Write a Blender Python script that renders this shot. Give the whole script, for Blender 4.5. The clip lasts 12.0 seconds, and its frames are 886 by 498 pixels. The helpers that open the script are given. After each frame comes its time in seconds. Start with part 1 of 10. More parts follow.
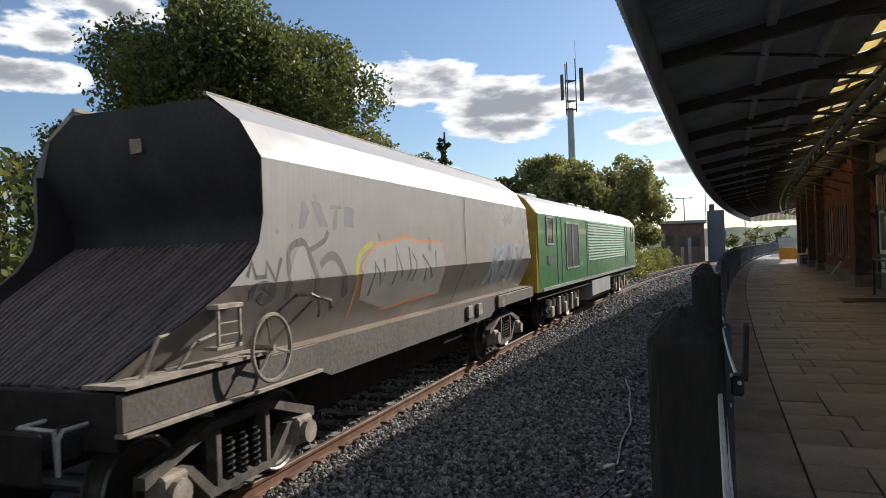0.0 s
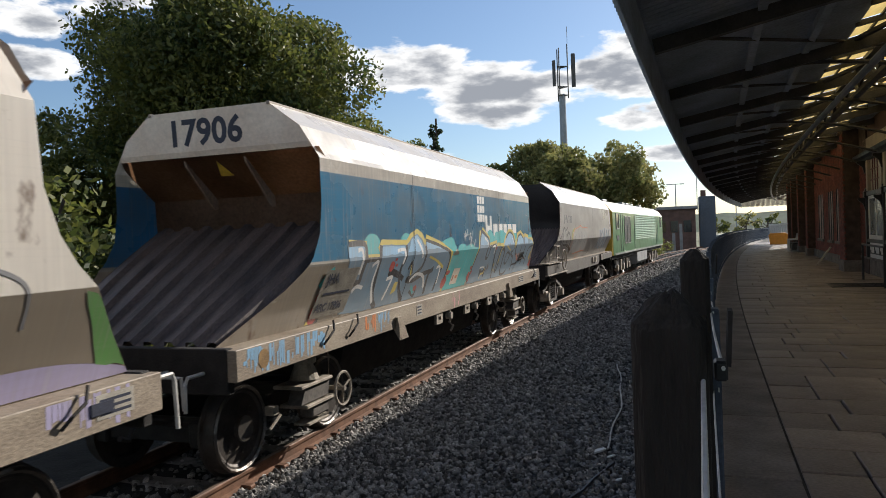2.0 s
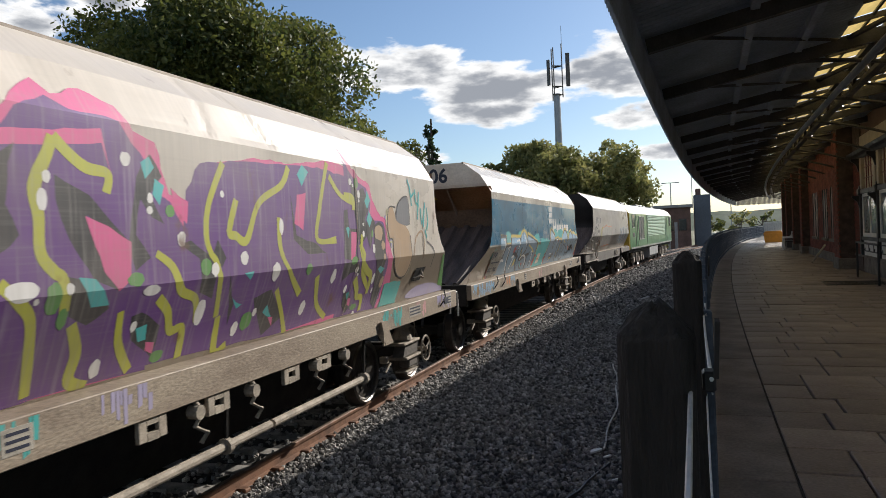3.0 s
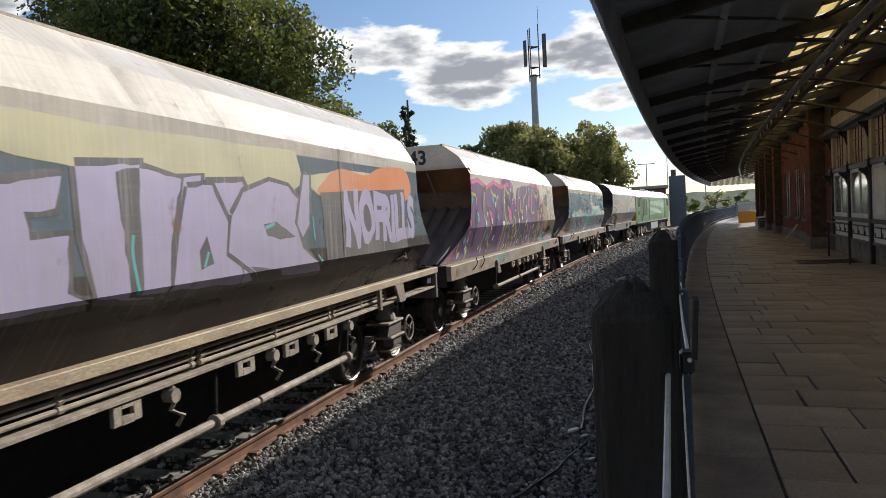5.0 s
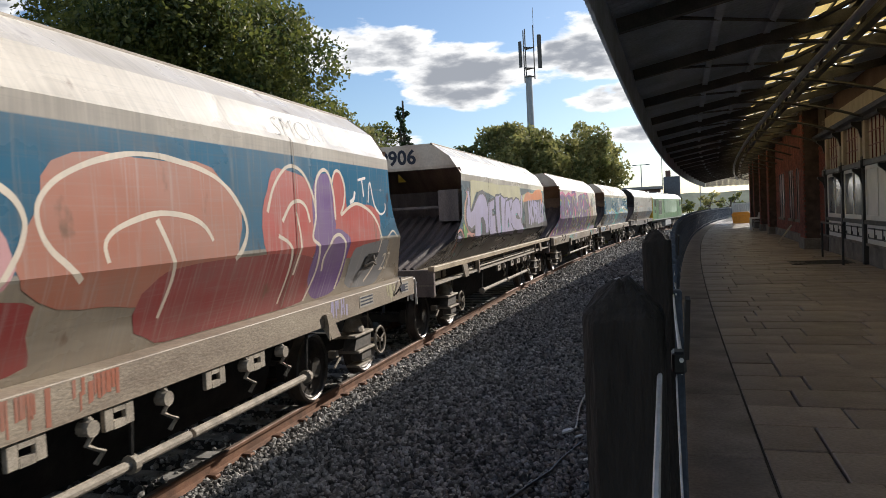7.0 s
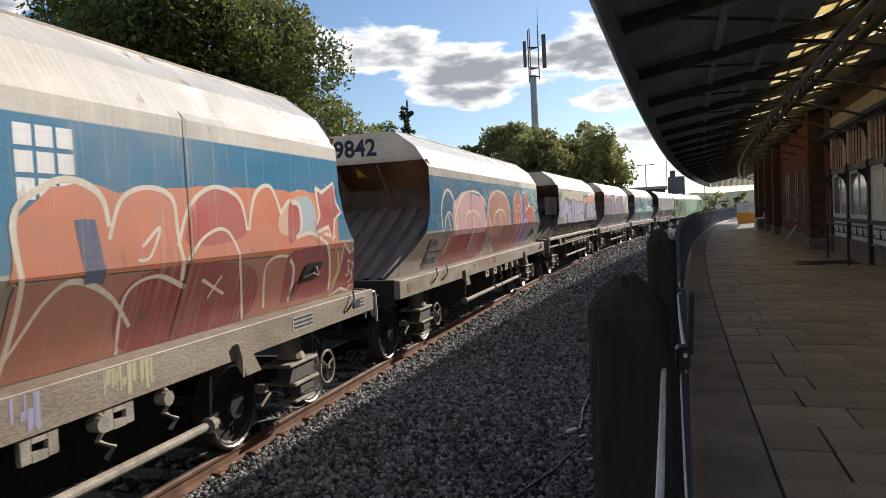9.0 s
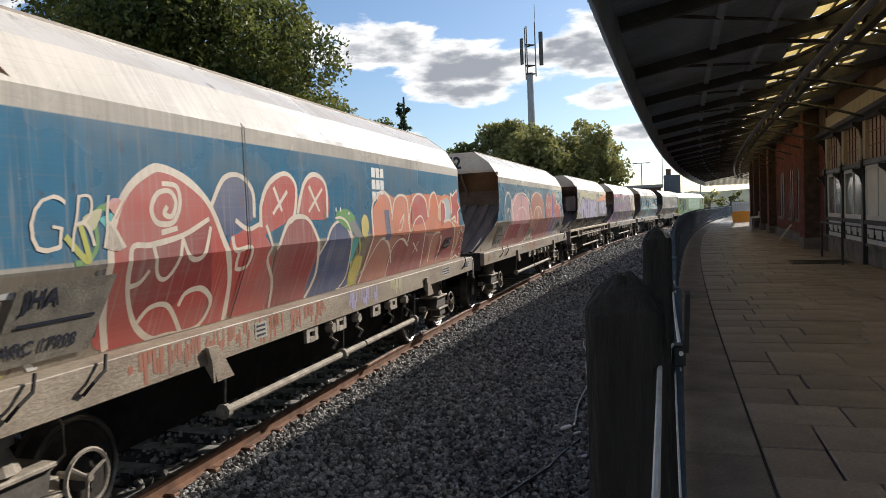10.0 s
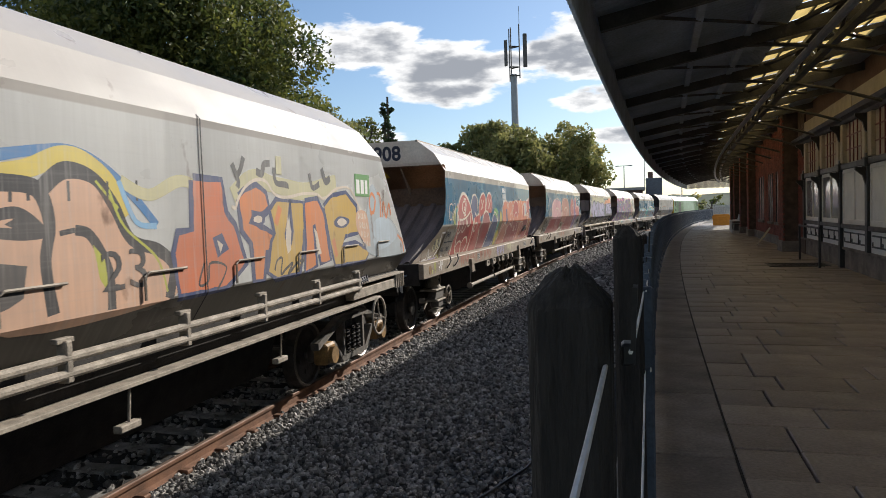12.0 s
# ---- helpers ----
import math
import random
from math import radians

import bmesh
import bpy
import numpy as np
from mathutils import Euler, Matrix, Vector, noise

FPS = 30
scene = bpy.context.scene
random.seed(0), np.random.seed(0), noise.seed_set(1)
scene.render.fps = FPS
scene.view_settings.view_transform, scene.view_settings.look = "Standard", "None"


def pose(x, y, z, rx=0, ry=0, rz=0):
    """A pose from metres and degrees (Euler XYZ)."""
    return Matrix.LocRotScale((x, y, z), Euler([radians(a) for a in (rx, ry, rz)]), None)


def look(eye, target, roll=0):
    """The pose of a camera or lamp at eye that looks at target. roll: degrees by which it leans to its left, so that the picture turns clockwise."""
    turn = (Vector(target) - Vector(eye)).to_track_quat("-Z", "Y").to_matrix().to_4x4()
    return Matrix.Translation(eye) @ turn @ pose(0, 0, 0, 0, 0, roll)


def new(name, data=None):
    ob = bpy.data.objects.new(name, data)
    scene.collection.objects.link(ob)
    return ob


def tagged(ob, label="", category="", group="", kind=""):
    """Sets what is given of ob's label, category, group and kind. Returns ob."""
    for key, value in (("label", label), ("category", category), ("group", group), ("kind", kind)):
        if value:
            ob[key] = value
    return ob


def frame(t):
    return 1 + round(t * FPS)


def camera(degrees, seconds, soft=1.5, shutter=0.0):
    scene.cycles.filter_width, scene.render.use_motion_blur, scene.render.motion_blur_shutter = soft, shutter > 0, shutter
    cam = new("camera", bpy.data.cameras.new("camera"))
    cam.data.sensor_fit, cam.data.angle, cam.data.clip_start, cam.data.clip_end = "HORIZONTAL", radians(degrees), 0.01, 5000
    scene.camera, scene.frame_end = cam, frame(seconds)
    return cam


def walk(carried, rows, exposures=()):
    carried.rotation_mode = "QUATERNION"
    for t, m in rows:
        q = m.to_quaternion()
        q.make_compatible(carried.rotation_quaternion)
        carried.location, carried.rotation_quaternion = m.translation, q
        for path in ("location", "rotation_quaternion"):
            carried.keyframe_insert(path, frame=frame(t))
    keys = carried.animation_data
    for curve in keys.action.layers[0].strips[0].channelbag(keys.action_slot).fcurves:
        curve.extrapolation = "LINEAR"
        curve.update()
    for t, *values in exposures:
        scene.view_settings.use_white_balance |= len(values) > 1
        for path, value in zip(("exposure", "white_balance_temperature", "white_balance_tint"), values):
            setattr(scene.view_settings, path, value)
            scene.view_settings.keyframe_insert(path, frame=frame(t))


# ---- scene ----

# ---------- camera ----------
cam = camera(64.6, 12.0, soft=0.5, shutter=0.08)
PATH = [
    (0.0, pose(-0.022, -0.091, 1.426, 90.13, 1.96, 18.69)),
    (0.5, pose(-0.016, -0.093, 1.434, 89.36, 2.16, 18.55)),
    (1.0, pose(-0.015, -0.079, 1.427, 89.09, 2.10, 18.41)),
    (1.5, pose(-0.016, -0.078, 1.429, 89.04, 2.11, 18.18)),
    (2.0, pose(-0.013, -0.075, 1.424, 89.03, 2.19, 18.06)),
    (2.5, pose(-0.012, -0.067, 1.434, 89.01, 2.27, 17.89)),
    (3.0, pose(-0.002, -0.053, 1.436, 89.02, 2.57, 17.72)),
    (5.0, pose(-0.003, -0.001, 1.428, 87.48, 2.93, 15.90)),
    (5.5, pose(-0.004, -0.006, 1.425, 87.47, 3.10, 15.76)),
    (6.0, pose(-0.007, 0.007, 1.420, 87.50, 2.82, 15.64)),
    (6.5, pose(0.001, 0.010, 1.426, 87.50, 2.89, 15.46)),
    (8.5, pose(-0.003, -0.003, 1.423, 87.57, 2.81, 15.81)),
    (9.0, pose(-0.000, -0.004, 1.422, 87.51, 2.79, 15.84)),
    (9.5, pose(0.000, -0.000, 1.420, 87.40, 2.60, 15.70)),
    (10.0, pose(-0.002, -0.014, 1.424, 87.24, 2.42, 15.50)),
    (10.5, pose(0.007, -0.015, 1.418, 87.26, 2.41, 15.31)),
    (11.0, pose(0.010, 0.015, 1.412, 87.24, 2.24, 15.22)),
    (11.5, pose(0.021, 0.033, 1.412, 87.27, 2.31, 15.00)),
    (12.0, pose(0.035, 0.054, 1.407, 87.25, 1.91, 14.16)),
]
walk(cam, PATH, exposures=[(0.0, 0.34), (1.0, 0.36), (3.0, 0.27), (5.0, 0.32), (8.5, 0.42), (9.5, 0.36), (11.0, 0.46), (12.0, 0.36)])

# ---------- light ----------
SUN_DIR = Vector((0.92, 1.68, 1.0)).normalized()
SUN_EL = math.asin(SUN_DIR.z)
SUN_AZ = math.atan2(SUN_DIR.x, SUN_DIR.y)      # clockwise from +y
sun = new("sun", bpy.data.lights.new("sun", "SUN"))
sun.data.energy, sun.data.angle, sun.data.color = 5.0, radians(0.6), (1.0, 0.945, 0.86)
sun.matrix_world = look((20, 40, 40), Vector((20, 40, 40)) - SUN_DIR)


def make_world():
    w = bpy.data.worlds.new("sky")
    scene.world = w
    w.use_nodes = True
    nt = w.node_tree
    N, L = nt.nodes, nt.links
    bg = N["Background"]
    sky = N.new("ShaderNodeTexSky")
    sky.sky_type, sky.sun_disc = "NISHITA", False
    sky.sun_elevation, sky.sun_rotation = SUN_EL, SUN_AZ
    sky.air_density, sky.dust_density, sky.ozone_density = 1.0, 0.6, 2.0

    def math_node(op, a, b=None, clamp=False):
        n = N.new("ShaderNodeMath")
        n.operation, n.use_clamp = op, clamp
        for i, v in enumerate((a, b)):
            if v is None:
                continue
            if isinstance(v, (int, float)):
                n.inputs[i].default_value = v
            else:
                L.new(v, n.inputs[i])
        return n.outputs[0]

    tc = N.new("ShaderNodeTexCoord")
    sep = N.new("ShaderNodeSeparateXYZ")
    L.new(tc.outputs["Generated"], sep.inputs[0])
    x, y, z = sep.outputs
    az = math_node("ARCTAN2", x, y)
    el = math_node("ARCSINE", z)
    comb = N.new("ShaderNodeCombineXYZ")
    L.new(math_node("MULTIPLY", az, 1.0), comb.inputs[0])
    L.new(math_node("MULTIPLY", el, 2.6), comb.inputs[1])
    fbm = N.new("ShaderNodeTexNoise")
    fbm.inputs["Scale"].default_value, fbm.inputs["Detail"].default_value = 7.0, 9.0
    fbm.inputs["Roughness"].default_value = 0.55
    L.new(comb.outputs[0], fbm.inputs["Vector"])
    # cloud banks: azimuth, elevation, half width, half height (radians)
    banks = CLOUD_BANKS
    best = None
    for a0, e0, wa, we in banks:
        da = math_node("MULTIPLY", math_node("SUBTRACT", az, a0), 1.0 / wa)
        de = math_node("MULTIPLY", math_node("SUBTRACT", el, e0), 1.0 / we)
        d = math_node("SUBTRACT", 1.0, math_node("ADD", math_node("MULTIPLY", da, da), math_node("MULTIPLY", de, de)))
        best = d if best is None else math_node("MAXIMUM", best, d)
    best = math_node("MAXIMUM", best, -1.2)
    field = math_node("ADD", math_node("MULTIPLY", best, 0.75), math_node("MULTIPLY", math_node("SUBTRACT", fbm.outputs[0], 0.5), 3.9))
    cover = N.new("ShaderNodeMapRange")
    cover.interpolation_type = "SMOOTHSTEP"
    cover.inputs["From Min"].default_value, cover.inputs["From Max"].default_value = 0.08, 0.42
    L.new(field, cover.inputs["Value"])
    # grey undersides: thicker parts are darker
    thick = N.new("ShaderNodeMapRange")
    thick.interpolation_type = "SMOOTHSTEP"
    thick.inputs["From Min"].default_value, thick.inputs["From Max"].default_value = 0.22, 1.0
    puff = N.new("ShaderNodeTexNoise")
    puff.inputs["Scale"].default_value, puff.inputs["Detail"].default_value = 16.0, 8.0
    L.new(comb.outputs[0], puff.inputs["Vector"])
    L.new(math_node("ADD", field, math_node("MULTIPLY", math_node("SUBTRACT", puff.outputs[0], 0.5), 1.5)), thick.inputs["Value"])
    tone = N.new("ShaderNodeMix")
    tone.data_type = "RGBA"
    tone.inputs["A"].default_value, tone.inputs["B"].default_value = CLOUD_LIT, CLOUD_GREY
    L.new(thick.outputs[0], tone.inputs["Factor"])
    mix = N.new("ShaderNodeMix")
    mix.data_type = "RGBA"
    L.new(cover.outputs[0], mix.inputs["Factor"])
    # sky radiance brought to the background's unit before the clouds go in
    sc = N.new("ShaderNodeMix")
    sc.data_type, sc.blend_type = "RGBA", "MULTIPLY"
    sc.inputs["Factor"].default_value = 1.0
    sc.inputs["B"].default_value = SKY_GAIN
    L.new(sky.outputs[0], sc.inputs["A"])
    L.new(sc.outputs["Result"], mix.inputs["A"])
    L.new(tone.outputs["Result"], mix.inputs["B"])
    L.new(mix.outputs["Result"], bg.inputs["Color"])
    bg.inputs["Strength"].default_value = 0.1


# azimuth, elevation, half width, half height in radians
# The last nine banks are out of view, added to brighten shaded parts.
CLOUD_BANKS = [(-0.36, 0.236, 0.15, 0.038), (-0.22, 0.208, 0.15, 0.042), (-0.06, 0.215, 0.11, 0.055), (-0.25, 0.172, 0.09, 0.022),
               (-0.03, 0.155, 0.06, 0.025), (-0.86, 0.29, 0.13, 0.032), (-0.86, 0.228, 0.10, 0.022), (-0.74, 0.318, 0.06, 0.02), (0.30, 0.14, 0.3, 0.08),
               (-0.40, 0.115, 0.12, 0.012), (0.02, 0.105, 0.07, 0.015), (1.6, 0.5, 0.6, 0.25), (3.0, 0.6, 0.5, 0.3), (-2.2, 0.5, 0.5, 0.25), (0.3, 0.9, 0.5, 0.25),
               (-1.4, 0.8, 0.5, 0.25), (2.3, 0.95, 0.6, 0.25), (-2.9, 0.3, 0.4, 0.12), (1.1, 0.25, 0.4, 0.1), (2.2, 0.3, 0.4, 0.12)]
CLOUD_LIT = (9.0, 9.0, 9.0, 1)
CLOUD_GREY = (2.9, 3.1, 3.5, 1)
SKY_GAIN = (0.83, 0.90, 0.985, 1)
make_world()

# ---------- curves of the line and of the platform ----------


class Curve:
    """A plan curve of even bend: start, heading to the right of +y, bend in 1/m."""

    def __init__(self, x0, heading, bend):
        self.x0, self.h, self.k = x0, heading, bend

    def at(self, s, off=0.0, z=0.0):
        """The point s metres along and off metres to the right."""
        a = self.h + self.k * s
        x = self.x0 + (math.cos(self.h) - math.cos(a)) / self.k
        y = (math.sin(a) - math.sin(self.h)) / self.k
        return Vector((x + off * math.cos(a), y - off * math.sin(a), z))

    def place(self, s, off=0.0, z=0.0):
        p = self.at(s, off, z)
        return Matrix.Translation(p) @ Matrix.Rotation(-(self.h + self.k * s), 4, "Z")


RAIL_Z = -0.92
TRACK = Curve(-5.08, -0.006, 1 / 427)
PLAT = Curve(0.0, 0.0355, 1 / 500)

# ---------- small tools ----------


def obj(name, bm, material, parent=None, label="", smooth=False):
    me = bpy.data.meshes.new(name)
    bm.to_mesh(me)
    bm.free()
    me.materials.append(material)
    if smooth:
        me.polygons.foreach_set("use_smooth", [True] * len(me.polygons))
    ob = new(name, me)
    if parent:
        ob.parent = parent
    if label:
        ob["label"] = label
    return ob


def part(name, bm, material, parent, label="", smooth=False):
    return obj(name, bm, material, parent, label, smooth)


def share(name, data, parent, m):
    """Another object on the same mesh."""
    ob = new(name, data)
    ob.parent = parent
    ob.matrix_basis = m
    return ob


def thing(name, label, category, group="", kind="", m=None):
    ob = new(name)
    tagged(ob, label, category, group, kind)
    if m is not None:
        ob.matrix_basis = m
    return ob


def box(bm, x0, x1, y0, y1, z0, z1, bevel=0.0, m=None):
    r = bmesh.ops.create_cube(bm, size=1)
    vs = r["verts"]
    for v in vs:
        v.co = Vector((x0 + (v.co.x + 0.5) * (x1 - x0), y0 + (v.co.y + 0.5) * (y1 - y0), z0 + (v.co.z + 0.5) * (z1 - z0)))
    if bevel:
        es = {e for v in vs for e in v.link_edges}
        r2 = bmesh.ops.bevel(bm, geom=list(es), offset=bevel, segments=1, affect="EDGES", profile=0.7)
        vs = list({v for f in r2["faces"] for v in f.verts} | {v for v in vs if v.is_valid})
    if m is not None:
        bmesh.ops.transform(bm, matrix=m, verts=vs)
    return vs


def cyl(bm, p0, p1, r0, r1=None, n=12, caps=True):
    p0, p1 = Vector(p0), Vector(p1)
    r1 = r0 if r1 is None else r1
    d = p1 - p0
    q = d.to_track_quat("Z", "Y").to_matrix().to_4x4()
    r = bmesh.ops.create_cone(bm, cap_ends=caps, segments=n, radius1=max(r0, 1e-4), radius2=max(r1, 1e-4), depth=d.length)
    bmesh.ops.transform(bm, matrix=Matrix.Translation((p0 + p1) / 2) @ q, verts=r["verts"])
    return r["verts"]


def ring(bm, centre, axis, radius, tube, n=28, k=6):
    q = Vector(axis).to_track_quat("Z", "Y").to_matrix()
    c = Vector(centre)
    rows = []
    for i in range(n):
        a = 2 * math.pi * i / n
        row = []
        for j in range(k):
            b = 2 * math.pi * j / k
            rr = radius + tube * math.cos(b)
            row.append(bm.verts.new(c + q @ Vector((rr * math.cos(a), rr * math.sin(a), tube * math.sin(b)))))
        rows.append(row)
    for i in range(n):
        for j in range(k):
            bm.faces.new((rows[i][j], rows[(i + 1) % n][j], rows[(i + 1) % n][(j + 1) % k], rows[i][(j + 1) % k]))


def lathe(bm, prof, axis="X", n=32):
    """prof: (radius, along) pairs round the x axis."""
    rows = []
    for i in range(n):
        a = 2 * math.pi * i / n
        rows.append([bm.verts.new((h, r * math.cos(a), r * math.sin(a))) for r, h in prof])
    for i in range(n):
        for j in range(len(prof) - 1):
            bm.faces.new((rows[i][j], rows[i][j + 1], rows[(i + 1) % n][j + 1], rows[(i + 1) % n][j]))


def tube(bm, pts, r, n=6):
    """A round bar through the points."""
    pts = [Vector(p) for p in pts]
    rings = []
    for i, p in enumerate(pts):
        d = (pts[min(i + 1, len(pts) - 1)] - pts[max(i - 1, 0)]).normalized()
        up = Vector((0, 0, 1)) if abs(d.z) < 0.95 else Vector((1, 0, 0))
        a = d.cross(up).normalized()
        b = a.cross(d)
        rings.append([bm.verts.new(p + (a * math.cos(2 * math.pi * j / n) + b * math.sin(2 * math.pi * j / n)) * r) for j in range(n)])
    for i in range(len(rings) - 1):
        for j in range(n):
            bm.faces.new((rings[i][j], rings[i][(j + 1) % n], rings[i + 1][(j + 1) % n], rings[i + 1][j]))
    bm.faces.new(rings[0][::-1])
    bm.faces.new(rings[-1])


def prism(bm, outline, axis, lo, hi):
    """An outline of 2D points pushed along an axis: 'x' takes (y, z), 'y' takes (x, z), 'z' takes (x, y)."""
    def at(p, h):
        return {"x": (h, p[0], p[1]), "y": (p[0], h, p[1]), "z": (p[0], p[1], h)}[axis]
    a = [bm.verts.new(at(p, lo)) for p in outline]
    b = [bm.verts.new(at(p, hi)) for p in outline]
    n = len(outline)
    fs = [bm.faces.new(a), bm.faces.new(b[::-1])]
    for i in range(n):
        fs.append(bm.faces.new((a[i], b[i], b[(i + 1) % n], a[(i + 1) % n])))
    bmesh.ops.recalc_face_normals(bm, faces=fs)


def sweep(bm, curve, s0, s1, step, section, closed=True):
    """A cross section of (off, z) points carried along a plan curve."""
    n = max(1, int(round((s1 - s0) / step)))
    rows = []
    for i in range(n + 1):
        s = s0 + (s1 - s0) * i / n
        rows.append([bm.verts.new(curve.at(s, o, z)) for o, z in section])
    m = len(section)
    for i in range(n):
        for j in range(m if closed else m - 1):
            bm.faces.new((rows[i][j], rows[i][(j + 1) % m], rows[i + 1][(j + 1) % m], rows[i + 1][j]))
    if closed:
        bm.faces.new(rows[0][::-1])
        bm.faces.new(rows[-1])
    bmesh.ops.recalc_face_normals(bm, faces=bm.faces[:])


# ---------- materials ----------


def mat(name, base, rough=0.7, metal=0.0, var=0.25, scale=6.0, fine=60.0, bump=0.15, tint=None, stretch=(1, 1, 1), spec=0.5, rand=0.0, island=0.0, coat=0.0):
    """A surface with stains at a wide scale, grain at a fine one, and relief."""
    m = bpy.data.materials.new(name)
    m.use_nodes = True
    N, L = m.node_tree.nodes, m.node_tree.links
    b = N["Principled BSDF"]
    tc = N.new("ShaderNodeTexCoord")
    mp = N.new("ShaderNodeMapping")
    mp.inputs["Scale"].default_value = stretch
    L.new(tc.outputs["Object"], mp.inputs[0])
    wide = N.new("ShaderNodeTexNoise")
    wide.inputs["Scale"].default_value, wide.inputs["Detail"].default_value = scale, 5
    grain = N.new("ShaderNodeTexNoise")
    grain.inputs["Scale"].default_value, grain.inputs["Detail"].default_value = fine, 4
    L.new(mp.outputs[0], wide.inputs["Vector"])
    L.new(mp.outputs[0], grain.inputs["Vector"])
    r1 = N.new("ShaderNodeMapRange")
    r1.inputs["From Min"].default_value, r1.inputs["From Max"].default_value = 0.3, 0.7
    L.new(wide.outputs[0], r1.inputs["Value"])
    col = N.new("ShaderNodeMix")
    col.data_type = "RGBA"
    dark = tint or tuple(c * (1 - 1.6 * var) for c in base)
    col.inputs["A"].default_value = (*[max(c, 0.002) for c in dark], 1)
    col.inputs["B"].default_value = (*base, 1)
    L.new(r1.outputs[0], col.inputs["Factor"])
    r2 = N.new("ShaderNodeMapRange")
    r2.inputs["From Min"].default_value, r2.inputs["From Max"].default_value = 0.25, 0.75
    r2.inputs["To Min"].default_value, r2.inputs["To Max"].default_value = 1 - var, 1 + var * 0.6
    L.new(grain.outputs[0], r2.inputs["Value"])
    val = r2.outputs[0]
    if rand or island:
        src = N.new("ShaderNodeObjectInfo").outputs["Random"] if rand else N.new("ShaderNodeNewGeometry").outputs["Random Per Island"]
        r3 = N.new("ShaderNodeMapRange")
        r3.inputs["To Min"].default_value, r3.inputs["To Max"].default_value = 1 - (rand or island), 1 + (rand or island)
        L.new(src, r3.inputs["Value"])
        mu = N.new("ShaderNodeMath")
        mu.operation = "MULTIPLY"
        L.new(val, mu.inputs[0])
        L.new(r3.outputs[0], mu.inputs[1])
        val = mu.outputs[0]
    hsv = N.new("ShaderNodeHueSaturation")
    L.new(col.outputs["Result"], hsv.inputs["Color"])
    L.new(val, hsv.inputs["Value"])
    L.new(hsv.outputs[0], b.inputs["Base Color"])
    rr = N.new("ShaderNodeMapRange")
    rr.inputs["To Min"].default_value, rr.inputs["To Max"].default_value = min(rough + 0.12, 1), max(rough - 0.12, 0.03)
    L.new(wide.outputs[0], rr.inputs["Value"])
    L.new(rr.outputs[0], b.inputs["Roughness"])
    b.inputs["Metallic"].default_value = metal
    b.inputs["Specular IOR Level"].default_value = spec
    b.inputs["Coat Weight"].default_value = coat
    if bump:
        bp = N.new("ShaderNodeBump")
        bp.inputs["Strength"].default_value, bp.inputs["Distance"].default_value = bump, 0.02
        L.new(grain.outputs[0], bp.inputs["Height"])
        L.new(bp.outputs[0], b.inputs["Normal"])
    return m


